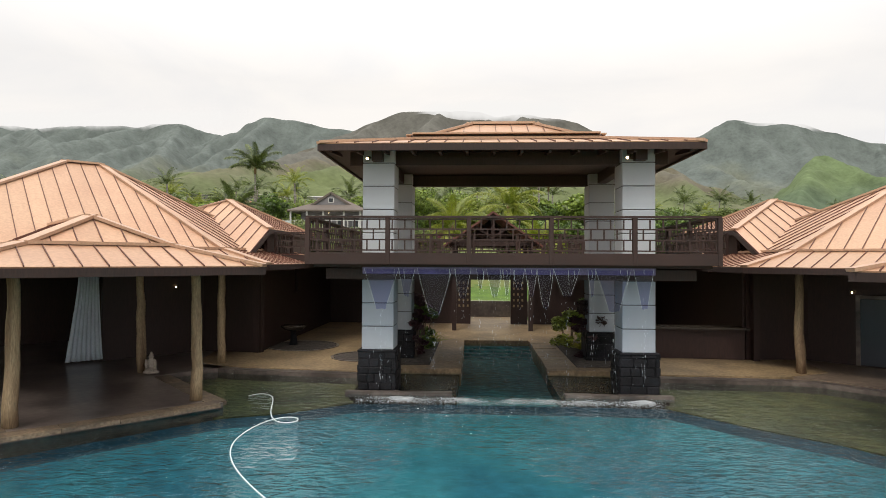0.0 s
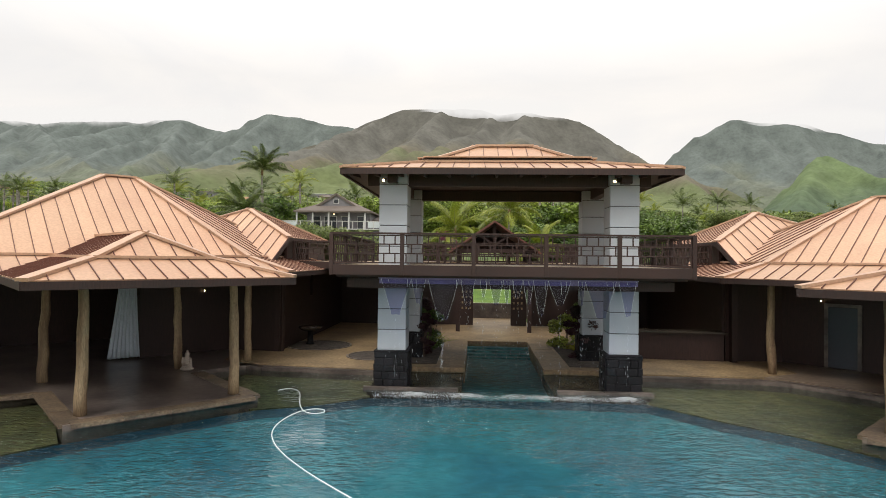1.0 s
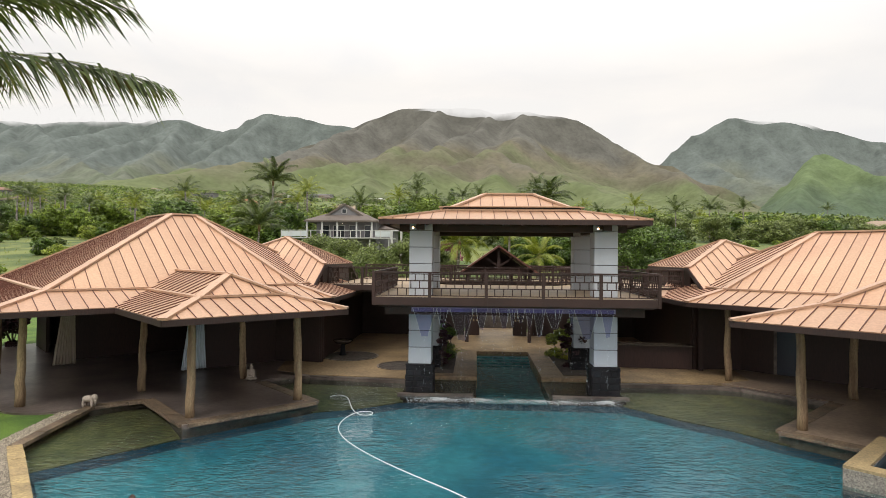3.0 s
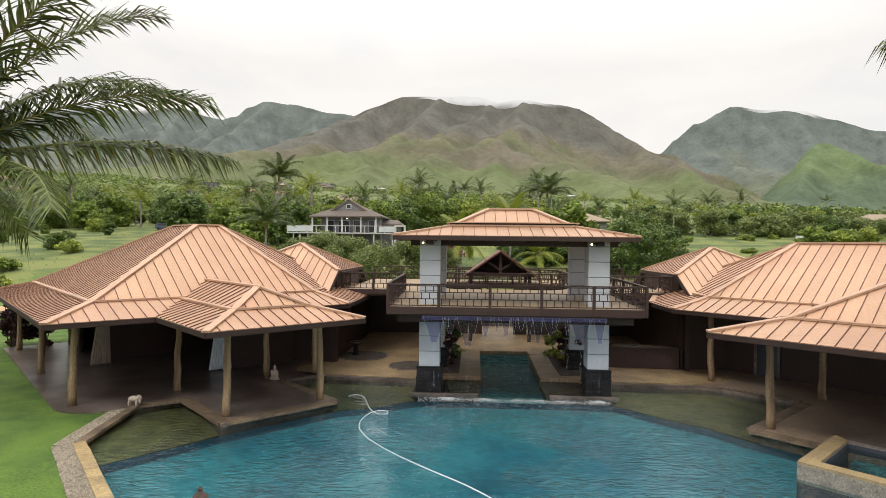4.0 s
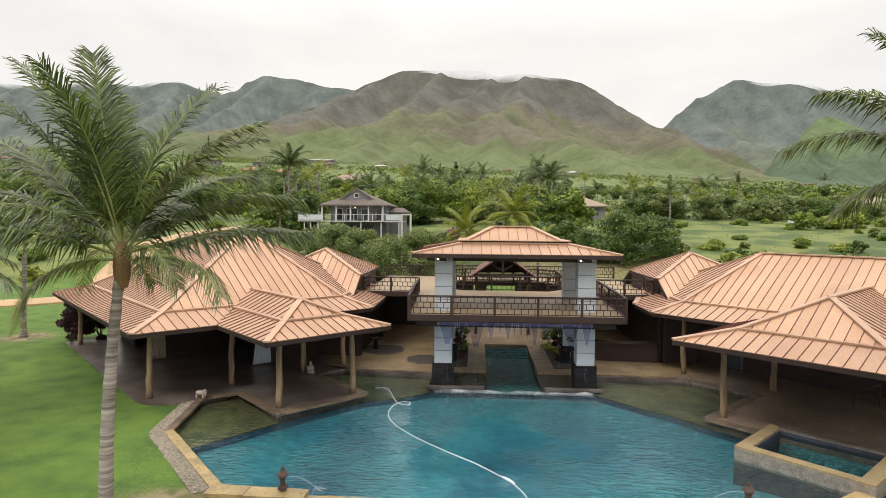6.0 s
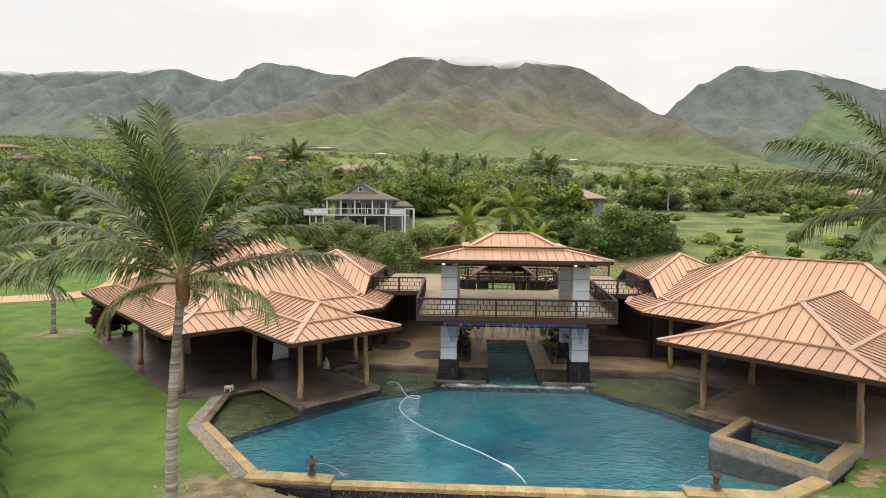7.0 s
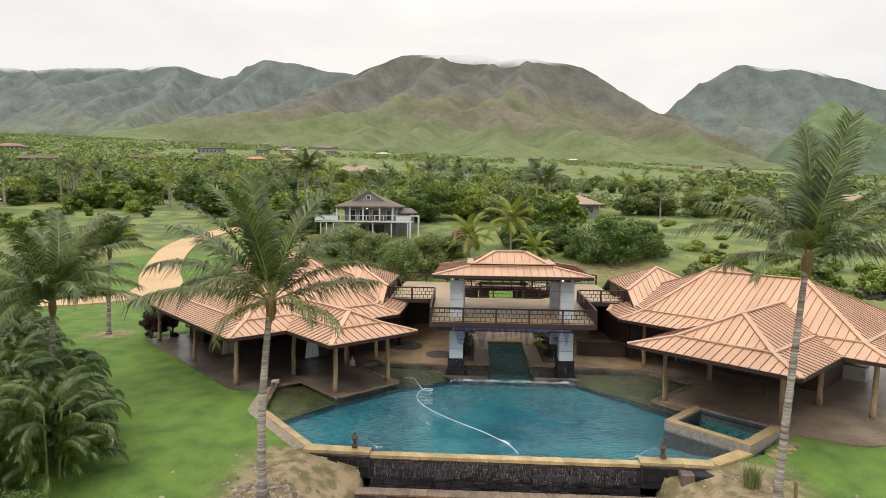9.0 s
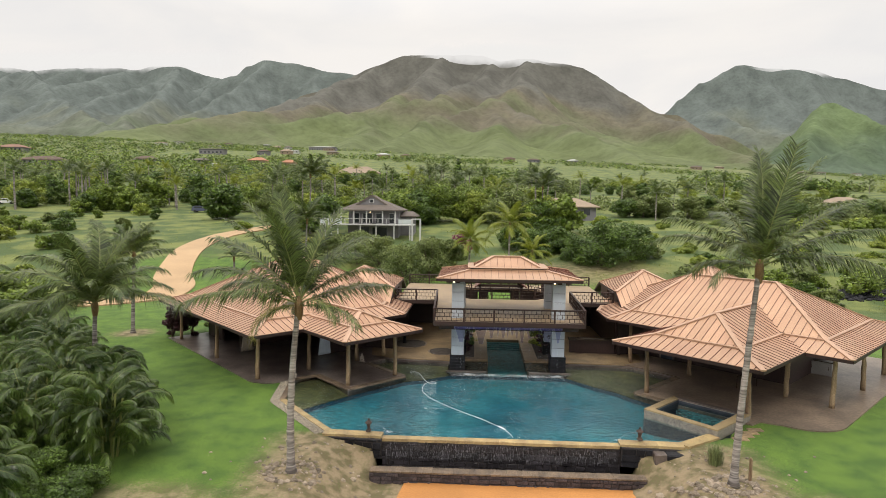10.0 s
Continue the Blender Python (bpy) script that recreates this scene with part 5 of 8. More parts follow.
for s in (-1, 1):
    coping([(s * 1.75 + 0.07, 2.7), (s * 1.75 + 0.07, 9.5)], 0.85, -0.045, "coping_channel", "tan flagstone walk along the channel", mat=M_PAVE)
coping([(-1.3, 9.55), (1.45, 9.55)], 0.8, -0.045, "coping_channel_head", "tan flagstone walk at the channel head", mat=M_PAVE)
coping([(-4.15, -0.28), (-1.4, -0.28)], 0.2, -0.115, "channel_sill", "low pale stone sill under the falling water", mat=M_SLAB)
coping([(1.45, -0.28), (4.15, -0.28)], 0.2, -0.115, "channel_sill", "low pale stone sill under the falling water", mat=M_SLAB)

strip = [(-13.75, -3.1), (-14.2, -3.15), (-13.58, -7.35), (-9.75, -11.85), (-9.35, -11.6), (-13.1, -7.3)]
slab("pebble_strip", strip, -0.3, -0.035, M_PEBBLE, "strip of loose grey pebbles between coping and lawn", "gravel")
rnd = random.Random(31)
pv, pf = [], []
for k in range(6500):
    q = rnd.random()
    off = 0.17 + 0.5 * rnd.random() ** 1.3
    if k % 3 == 0:
        x, y = -13.72 + 0.64 * q - off, -3.15 - 4.2 * q
    else:
        x, y = -13.13 + 3.75 * q - off * 0.755, -7.12 - 4.35 * q - off * 0.655
    r, a = rnd.uniform(0.018, 0.05), rnd.random() * 6.28
    base = len(pv)
    for vx, vy, vz in ((1, 0, 0), (0.3, 0.9, 0), (-0.8, 0.5, 0), (-0.7, -0.6, 0), (0.4, -0.8, 0), (0, 0, 0.8)):
        pv.append((x + r * (vx * math.cos(a) - vy * math.sin(a)), y + r * (vx * math.sin(a) + vy * math.cos(a)), -0.035 + r * vz))
    pf += [tuple(base + i for i in f) for f in ((0, 1, 5), (1, 2, 5), (2, 3, 5), (3, 4, 5), (4, 0, 5))]
M_PEB2 = material("river_pebble", (0.30, 0.26, 0.2), 0.8, 0, 0.2, 5, 30, 0, per_island=0.45)
tagged(mesh_object("pebbles", raw("pebbles", pv, pf), M_PEB2), "loose rounded grey and tan pebbles", "pebbles", kind="stuff")

# infinity wall of dark lava stone, with the catch trough and a lower wall
M_MORTAR = material("dark_mortar", (0.045, 0.038, 0.036), 0.9, 0, 0.3)


def stone_wall(name, a, b, z0, z1, t, label, size=(0.3, 0.22), seed=0, mat=None):
    a, b = Vector((*a, 0)), Vector((*b, 0))
    d = (b - a).normalized()
    nrm = Vector((d.y, -d.x, 0))
    L = (b - a).length
    ob = mesh_object(name, bar(bmesh.new(), a + Vector((0, 0, (z0 + z1) / 2)), b + Vector((0, 0, (z0 + z1) / 2)), t, z1 - z0), M_MORTAR)
    tagged(ob, label, "wall", kind="structure")
    rnd = random.Random(seed)
    z = z0
    while z < z1 - 0.05:
        h = min(rnd.uniform(0.75, 1.3) * size[1], z1 - z)
        s = 0.0
        while s < L - 0.05:
            w = min(rnd.uniform(0.4, 1.8) * size[0], L - s)
            out = t / 2 + rnd.uniform(0.01, 0.09)
            p, q = a + d * (s + 0.012), a + d * (s + w - 0.012)
            j = [rnd.uniform(-0.04, 0.04) for _ in range(8)]
            vs = []
            for dep in (t / 2 - 0.02, out):
                for pt, zz in ((p, z + 0.01), (q, z + 0.01), (q, z + h - 0.01), (p, z + h - 0.01)):
                    k = len(vs)
                    inset = 0.02 if dep == out else 0.0
                    vs.append(pt + d * ((inset if pt is p else -inset) + j[k % 8]) + nrm * dep + Vector((0, 0, zz + (inset if zz < z + h / 2 else -inset) + j[(k + 3) % 8] * 0.5)))
            part("stone", raw("stone", vs, [(4, 5, 6, 7), (0, 1, 5, 4), (1, 2, 6, 5), (2, 3, 7, 6), (3, 0, 4, 7)]), mat or M_LAVA, ob)
            s += w
        z += h
    return ob


M_WETLAVA = material("wet_lava_stone", (0.045, 0.04, 0.045), 0.28, 0, 0.5, 4.0, 30, 0.5, (0.02, 0.018, 0.02), per_object=0.4)
M_WARMLAVA = material("brown_lava_stone", (0.075, 0.055, 0.055), 0.8, 0, 0.55, 7.0, 18, 0.8, (0.035, 0.026, 0.028), per_object=0.3)
stone_wall("infinity_wall", (-6.6, -11.86), (4.7, -11.9), -1.6, -0.2, 0.3, "dark wet lava stone wall below the infinity edge", (0.36, 0.24), 3, M_WETLAVA)
stone_wall("corner_wall_west", (-9.7, -11.95), (-6.6, -12.15), -1.0, -0.08, 0.3, "dark lava stone corner wall of the pool", (0.4, 0.26), 4)
stone_wall("corner_wall_east", (4.7, -12.15), (7.4, -12.25), -1.0, -0.08, 0.3, "dark lava stone corner wall of the pool", (0.4, 0.26), 5)
stone_wall("trough_wall", (-6.9, -13.55), (5.5, -13.5), -1.6, -0.98, 0.35, "low brown lava stone wall of the catch trough", (0.34, 0.2), 6, M_WARMLAVA)
coping([(-6.9, -13.5), (5.5, -13.45)], 0.55, -0.96, "trough_coping", "rough brown flagstone coping on the trough wall", mat=M_EDGE, h=0.07, stone=0.24)
slab("trough_floor", [(-6.8, -13.5), (5.4, -13.5), (5.4, -11.9), (-6.8, -11.9)], -1.9, -1.5, M_WETLAVA, "dark wet floor of the catch trough", "trough")
M_ORANGE = material("orange_clay_terrace", (0.50, 0.22, 0.06), 0.8, 0, 0.15, 1.0, 14, 0.2, (0.42, 0.185, 0.05))
slab("clay_terrace", [(-5.3, -13.7), (5.2, -13.7), (6.2, -24), (-6.5, -24)], -1.9, -1.42, M_ORANGE, "flat terrace of smooth orange clay", "terrace")
# thin veil of water on the infinity wall
M_TRICKLE = material("grey_wet_trickle", (0.19, 0.185, 0.20), 0.3, 0, 0.4, 3, 20, 0, per_island=0.6)
bm = bmesh.new()
rnd = random.Random(12)
for k in range(1500):
    x = rnd.uniform(-6.4, 4.5)
    z = -0.24 - rnd.random() * 0.7
    L = rnd.uniform(0.03, 0.16)
    w = rnd.uniform(0.002, 0.009)
    y = -12.11 - rnd.random() * 0.03
    vs = [bm.verts.new(p) for p in ((x - w, y, z), (x + w, y, z), (x + w * 0.6, y - 0.02, z - L), (x - w * 0.4, y - 0.02, z - L), (x, y - 0.015, z))]
    bm.faces.new(vs[:4])
tagged(mesh_object("wall_trickle", bm, M_TRICKLE), "thin pale trickles running down the infinity wall", "water", kind="stuff")

# pump boxes beside the wall
for x, y, w, mat, label in ((6.35, -12.55, 0.28, M_SLAB, "short grey concrete pier below the coping"), (7.15, -12.6, 0.55, M_LAVA, "dark lava boulder block with a white stain"), (8.0, -12.3, 0.3, M_SLAB, "short grey concrete pier below the coping")):
    g = ground_z(x, y)
    tagged(mesh_object("edge_block", box(bmesh.new(), x - w, x + w, y - 0.3, y + 0.3, g - 0.3, -0.12, bevel=0.05), mat), label, "block")

# ---- spa ----
M_MOSAIC = material("grey_mosaic", (0.30, 0.27, 0.23), 0.5, 0, 0.5, 20, 28, 0.3, (0.20, 0.18, 0.16))
spa = empty("spa", Matrix.Identity(4), label="raised square spa with mosaic sides and ochre rim", category="spa")
M_SPARIM = material("pale_ochre_rim", (0.36, 0.27, 0.14), 0.55, 0, 0.35, 5, 18, 0.25, (0.25, 0.19, 0.105))
M_SPATILE = material("slate_blue_tile", (0.055, 0.065, 0.085), 0.35, 0, 0.3, 6, 30, 0.1)
SPA_OUT = [(-10.5, -0.75), (-14.45, -0.85), (-14.6, 2.75), (-10.5, 2.6)]
SPA_IN = [(-10.92, -0.35), (-14.02, -0.45), (-14.1, 2.38), (-10.9, 2.25)]
out, inn = [right_uv(u, v) for u, v in SPA_OUT], [right_uv(u, v) for u, v in SPA_IN]
for k in range(4):
    j = (k + 1) % 4
    bm = bmesh.new()
    lo = [bm.verts.new(p + Vector((0, 0, -0.2))) for p in (out[k], out[j], inn[j], inn[k])]
    hi = [bm.verts.new(p + Vector((0, 0, 0.27))) for p in (out[k], out[j], inn[j], inn[k])]
    bm.faces.new(lo)
    bm.faces.new(hi)
    for i in range(4):
        bm.faces.new((lo[i], lo[(i + 1) % 4], hi[(i + 1) % 4], hi[i]))
    part("spa_wall", bm, M_MOSAIC, spa, "wall faced with small grey mosaic")
    bm = bmesh.new()
    lo = [bm.verts.new(p + Vector((0, 0, -1.6))) for p in (out[k], out[j], inn[j], inn[k])]
    hi = [bm.verts.new(p + Vector((0, 0, -0.204))) for p in (out[k], out[j], inn[j], inn[k])]
    bm.faces.new(lo)
    bm.faces.new(hi)
    for i in range(4):
        bm.faces.new((lo[i], lo[(i + 1) % 4], hi[(i + 1) % 4], hi[i]))
    part("spa_footing", bm, M_SPATILE, spa, "dark tiled footing under water")
    a, b = (out[k] + inn[k]) / 2, (out[j] + inn[j]) / 2
    bm = bmesh.new()
    lo = [bm.verts.new(p + Vector((0, 0, 0.274))) for p in (out[k], out[j], inn[j], inn[k])]
    hi = [bm.verts.new(p + Vector((0, 0, 0.34))) for p in (out[k] * 1.0, out[j], inn[j], inn[k])]
    bm.faces.new(lo)
    bm.faces.new(hi)
    for i in range(4):
        bm.faces.new((lo[i], lo[(i + 1) % 4], hi[(i + 1) % 4], hi[i]))
    part("spa_rim", bm, M_SLAB if k == 2 else M_SPARIM, spa, "dark rim against the veranda" if k == 2 else "flat ochre stone rim")
    bm = bar(bmesh.new(), inn[k] + Vector((0, 0, -0.35)), inn[j] + Vector((0, 0, -0.35)), 0.04, 1.2)
    part("spa_lining", bm, M_SPATILE, spa, "dark slate-blue tile lining")
part("spa_floor", prism(bmesh.new(), [tuple(p[:2]) for p in inn][::-1], -1.0, -0.55), M_CHANNEL, spa, "teal spa floor")
part("spa_bench", bar(bmesh.new(), right_uv(-11.1, 1.9, -0.4), right_uv(-14.0, 1.95, -0.4), 0.5, 0.5), M_CHANNEL, spa, "teal tiled bench")
wm = raw("spa_water", [(*p[:2], 0.13) for p in inn][::-1], [(0, 1, 2, 3)])
if wm.polygons[0].normal.z < 0:
    wm.flip_normals()
part("spa_water", wm, M_WATER, spa, "clear rippled water").visible_shadow = False
for k in range(4):
    c = right_uv(-15.0 - k * 0.1, -0.4 + 0.0 * k) + Vector((0.35 * k, 0.5 * k, 0))
    tagged(mesh_object("stepping_stone", box(bmesh.new(), c.x + 0.0, c.x + 0.75, c.y - 0.17, c.y + 0.2, -0.12, 0.0, bevel=0.03), M_PAVE), "rough tan stepping stone in the lawn", "stepping stone", "spa steps")

# ---- stone lanterns with water jets ----
M_LANTERN = material("dark_carved_stone", (0.085, 0.055, 0.045), 0.75, 0, 0.4, 8, 40, 0.5)


def stone_lantern(x, y, aim):
    ob = empty("stone_lantern", pose(x, y, 0.1), label="small dark stone pagoda lantern spouting a water jet", category="lantern", group="pool lanterns")
    part("base", box(bmesh.new(), -0.12, 0.12, -0.12, 0.12, 0, 0.1, bevel=0.02), M_LANTERN, ob)
    part("shaft", tube(bmesh.new(), [(0, 0, 0.1), (0, 0, 0.16), (0, 0, 0.28)], [0.09, 0.07, 0.085], 6), M_LANTERN, ob)
    part("fire_box", box(bmesh.new(), -0.085, 0.085, -0.085, 0.085, 0.28, 0.42, bevel=0.02), M_LANTERN, ob)
    bm = bmesh.new()
    tube(bm, [(0, 0, 0.41), (0, 0, 0.45), (0, 0, 0.53), (0, 0, 0.57)], [0.19, 0.165, 0.07, 0.04], 6)
    part("cap", bm, M_LANTERN, ob, "flared pagoda cap")
    part("finial", tube(bmesh.new(), [(0, 0, 0.56), (0, 0, 0.6), (0, 0, 0.65)], [0.04, 0.06, 0.02], 8), M_LANTERN, ob)
    pts = [(aim * (0.08 + 0.82 * t), 0.1 + 0.35 * t, 0.3 + 0.1 * t - 0.6 * t * t) for t in (i / 9 for i in range(10))]
    part("water_jet", tube(bmesh.new(), pts, [0.0035 + 0.0004 * i for i in range(10)], 5), M_FOAM, ob, "thin white arc of water")
    bm = bmesh.new()
    rn = random.Random(int(x * 7))
    for k in range(90):
        c = Vector((aim * 0.92 + rn.gauss(0, 0.1), 0.46 + rn.gauss(0, 0.07), WATER_Z - 0.09 + abs(rn.gauss(0, 0.04))))
        r = rn.uniform(0.004, 0.013)
        vs = [bm.verts.new(c + Vector(q) * r) for q in ((1.5, 0, 0), (0, 1, 0), (-1.5, 0, 0), (0, -1, 0), (0, 0, 0.7))]
        for i in range(4):
            bm.faces.new((vs[i], vs[(i + 1) % 4], vs[4]))
    part("jet_splash", bm, M_FOAM, ob, "white splash where the jet lands")


stone_lantern(-7.3, -11.72, 1)
stone_lantern(5.65, -11.75, -1)

# ---- pool hose ----
M_HOSE = material("pale_blue_hose", (0.72, 0.78, 0.80), 0.45, 0, 0.06, 5, 20, 0)
hose = empty("pool_hose", Matrix.Identity(4), label="floating pale ribbed pool cleaner hose", category="hose")
HOSE = [(-6.5, -0.8), (-6.35, -0.45), (-5.95, -0.6), (-5.7, -1.3), (-5.45, -2.25), (-5.15, -2.95), (-4.85, -3.2), (-4.6, -3.08), (-4.6, -2.76), (-4.9, -2.64), (-5.22, -2.9), (-5.4, -3.6), (-5.4, -4.5), (-5.1, -5.3), (-4.65, -6.05), (-3.8, -7.1), (-2.6, -8.3), (-1.8, -9.0), (-1.3, -9.6), (-0.75, -10.25), (-0.42, -10.85), (-0.3, -11.4)]
cu = bpy.data.curves.new("hose", "CURVE")
cu.dimensions = "3D"
sp = cu.splines.new("NURBS")
sp.points.add(len(HOSE) - 1)
for p, (x, y) in zip(sp.points, HOSE):
    p.co = (x, y, WATER_Z + 0.012, 1)
sp.use_endpoint_u = True
cu.bevel_depth, cu.bevel_resolution, cu.resolution_u = 0.013, 2, 8
cu.materials.append(M_HOSE)
ho = new("hose_tube", cu)
ho.parent = hose
part("hose_joint", tube(bmesh.new(), [(-0.95, -10.0, -0.1), (-0.8, -10.2, -0.09), (-0.62, -10.45, -0.09)], [0.03, 0.05, 0.03], 8), M_HOSE, hose, "swollen joint on the hose")

# ---- statues ----
M_STATUE = material("pale_carved_stone", (0.40, 0.34, 0.29), 0.8, 0, 0.2, 6, 40, 0.4)


def blob(bm, c, r, seg=10):
    m = Matrix.Translation(c) @ Matrix.Diagonal((*r, 1))
    bmesh.ops.create_uvsphere(bm, u_segments=seg, v_segments=7, radius=1, matrix=m)


bm = bmesh.new()
c = left_uv(-6.35, 8.0)
for off, r in (((0, 0, 0.09), (0.30, 0.26, 0.10)), ((0, 0, 0.22), (0.22, 0.18, 0.12)), ((0, 0, 0.42), (0.17, 0.13, 0.22)), ((0, 0, 0.70), (0.10, 0.10, 0.12)), ((0, 0, 0.83), (0.05, 0.05, 0.05)),
               ((-0.17, -0.04, 0.40), (0.06, 0.07, 0.2)), ((0.17, -0.04, 0.40), (0.06, 0.07, 0.2)), ((0, -0.18, 0.2), (0.16, 0.08, 0.06))):
    blob(bm, c + Vector(off) * 0.75, [q * 0.75 for q in r])
one_piece = mesh_object("seated_statue", bm, M_STATUE, smooth=True)
rm = one_piece.modifiers.new("carved", "REMESH")
rm.mode, rm.voxel_size, rm.use_smooth_shade = "VOXEL", 0.016, True
tagged(one_piece, "small pale stone seated statue on the veranda", "statue")
bm = bmesh.new()
c = Vector((-13.72, -3.35, 0.02))
for off, r in (((0, 0, 0.36), (0.3, 0.2, 0.16)), ((0.28, -0.02, 0.42), (0.15, 0.15, 0.16)), ((0.2, 0.1, 0.15), (0.07, 0.07, 0.17)), ((0.2, -0.1, 0.15), (0.07, 0.07, 0.17)), ((-0.2, 0.1, 0.15), (0.07, 0.07, 0.17)), ((-0.2, -0.1, 0.15), (0.07, 0.07, 0.17)), ((0.36, -0.08, 0.26), (0.06, 0.06, 0.14))):
    blob(bm, c + Vector(off) * 0.7, [q * 0.7 for q in r])
one_piece = mesh_object("animal_statue", bm, M_STATUE, smooth=True)
rm = one_piece.modifiers.new("carved", "REMESH")
rm.mode, rm.voxel_size, rm.use_smooth_shade = "VOXEL", 0.016, True
tagged(one_piece, "squat pale stone animal statue by the coping", "statue")

# ---- driveway ----
M_DRIVE = material("tan_driveway", (0.47, 0.32, 0.178), 0.85, 0, 0.15, 0.6, 10, 0.1, (0.40, 0.27, 0.15), per_object=0.03)
DRIVE = [(-75, 12.5, 4.6), (-58, 17.0, 4.2), (-46, 21.5, 4.3), (-40.2, 26.5, 4.9), (-40.6, 33.0, 5.0), (-43.8, 39.0, 4.8), (-46.3, 46.0, 4.5), (-48.4, 54.0, 4.5), (-48.8, 62.0, 4.2), (-47.0, 71.0, 4.2), (-43.0, 82.0, 4.2)]
dv, df = [], []
pts = []
for i in range(len(DRIVE) - 1):
    p0, p1, p2, p3 = (DRIVE[max(0, min(len(DRIVE) - 1, i + o))] for o in (-1, 0, 1, 2))
    for q in range(6):
        t = q / 6
        pts.append(tuple(0.5 * (2 * b + (c2 - a) * t + (2 * a - 5 * b + 4 * c2 - d) * t * t + (3 * b - a - 3 * c2 + d) * t ** 3) for a, b, c2, d in zip(p0, p1, p2, p3)))
pts.append(DRIVE[-1])
for i, (x, y, w) in enumerate(pts):
    q = pts[min(i + 1, len(pts) - 1)]
    r = pts[max(i - 1, 0)]
    d = Vector((q[0] - r[0], q[1] - r[1])).normalized()
    for s in range(-3, 4):
        px, py = x - d.y * w / 6 * s, y + d.x * w / 6 * s
        dv.append((px, py, ground_z(px, py) + 0.16))
for i in range(len(pts) - 1):
    for s in range(6):
        a = i * 7 + s
        df.append((a, a + 7, a + 8, a + 1))
drive = mesh_object("driveway", raw("driveway", dv, df), M_DRIVE)
drive.modifiers.new("thick", "SOLIDIFY").thickness = 0.3
tagged(drive, "curving tan concrete driveway through the lawn", "driveway", kind="structure")

# rubble on the eroded bank and round the palm feet
M_RUBBLE = material("tan_rubble", (0.30, 0.245, 0.185), 0.9, 0, 0.3, 6, 30, 0.3, per_island=0.4)
rv, rf = [], []
rnd = random.Random(55)


def rock(x, y, r):
    z = ground_z(x, y)
    b = len(rv)
    sides = 6
    for ring, (k, h) in enumerate(((1.0, -0.3), (0.9, 0.35), (0.45, 0.75))):
        for i in range(sides):
            a = 2 * math.pi * i / sides + ring * 0.3
            q = r * k * rnd.uniform(0.75, 1.25)
            rv.append((x + math.cos(a) * q, y + math.sin(a) * q * 0.85, z + r * h * rnd.uniform(0.8, 1.15)))
    for ring in range(2):
        for i in range(sides):
            rf.append((b + ring * sides + i, b + ring * sides + (i + 1) % sides, b + (ring + 1) * sides + (i + 1) % sides, b + (ring + 1) * sides + i))
    rf.append(tuple(b + 2 * sides + i for i in range(sides)))


for cx0, cy0, ring in ((-9.8, -15.9, 1.0), (8.4, -15.65, 0.75)):
    for k in range(64):
        a, q = k * 0.0982 + rnd.uniform(-0.05, 0.05), ring * rnd.uniform(0.85, 1.2)
        rock(cx0 + math.cos(a) * q, cy0 + math.sin(a) * q * 0.9, rnd.uniform(0.07, 0.15))
    for k in range(90):
        a, q = rnd.random() * 6.28, rnd.uniform(0.25, 1.6)
        rock(cx0 + math.cos(a) * q, cy0 + math.sin(a) * q * 0.9, rnd.uniform(0.02, 0.08))
# worn stone ledges stepping down the bank beside the palm
for row in range(3):
    for k in range(16):
        t = k / 15
        rock(6.2 + 0.55 * row + 0.9 * t + rnd.gauss(0, 0.05), -14.9 - 0.2 * row - 2.2 * t + rnd.gauss(0, 0.06), rnd.uniform(0.08, 0.17))
for k in range(300):
    s = rnd.choice((-1, 1))
    x, y = -0.8 + s * rnd.gauss(8.6, 1.7), rnd.uniform(-17.5, -12.3)
    if -7.3 < x < 5.9 and y > -14.2:
        continue
    rock(x, y, abs(rnd.gauss(0.0, 0.05)) + 0.015)
RUBBLE_TAN = (list(rv), list(rf))
rv.clear()
rf.clear()
for k in range(420):
    q = rnd.random()
    rock(38 + 16 * q + rnd.gauss(0, 1.2), 33.5 + 3.5 * rnd.random() + rnd.gauss(0, 0.7), rnd.uniform(0.15, 0.6))
tagged(mesh_object("lava_rubble", raw("lava_rubble", rv, rf), M_LAVA), "heap of dark lava rocks on the slope behind the wing", "rubble", kind="stuff")
rv, rf = RUBBLE_TAN
tagged(mesh_object("rubble", raw("rubble", rv, rf), M_RUBBLE), "loose tan stones on the bare bank", "rubble", kind="stuff")
# rough earth clods shape the bank
fence_post = empty("bollard", pose(9.15, -15.3, ground_z(9.15, -15.3)), label="short pale wooden bollard by the palm", category="bollard")
part("post", tube(bmesh.new(), [(0, 0, -0.2), (0, 0, 0.7), (0.0, 0, 0.95), (0, 0, 1.0)], [0.07, 0.065, 0.06, 0.03], 10), M_LOG, fence_post)

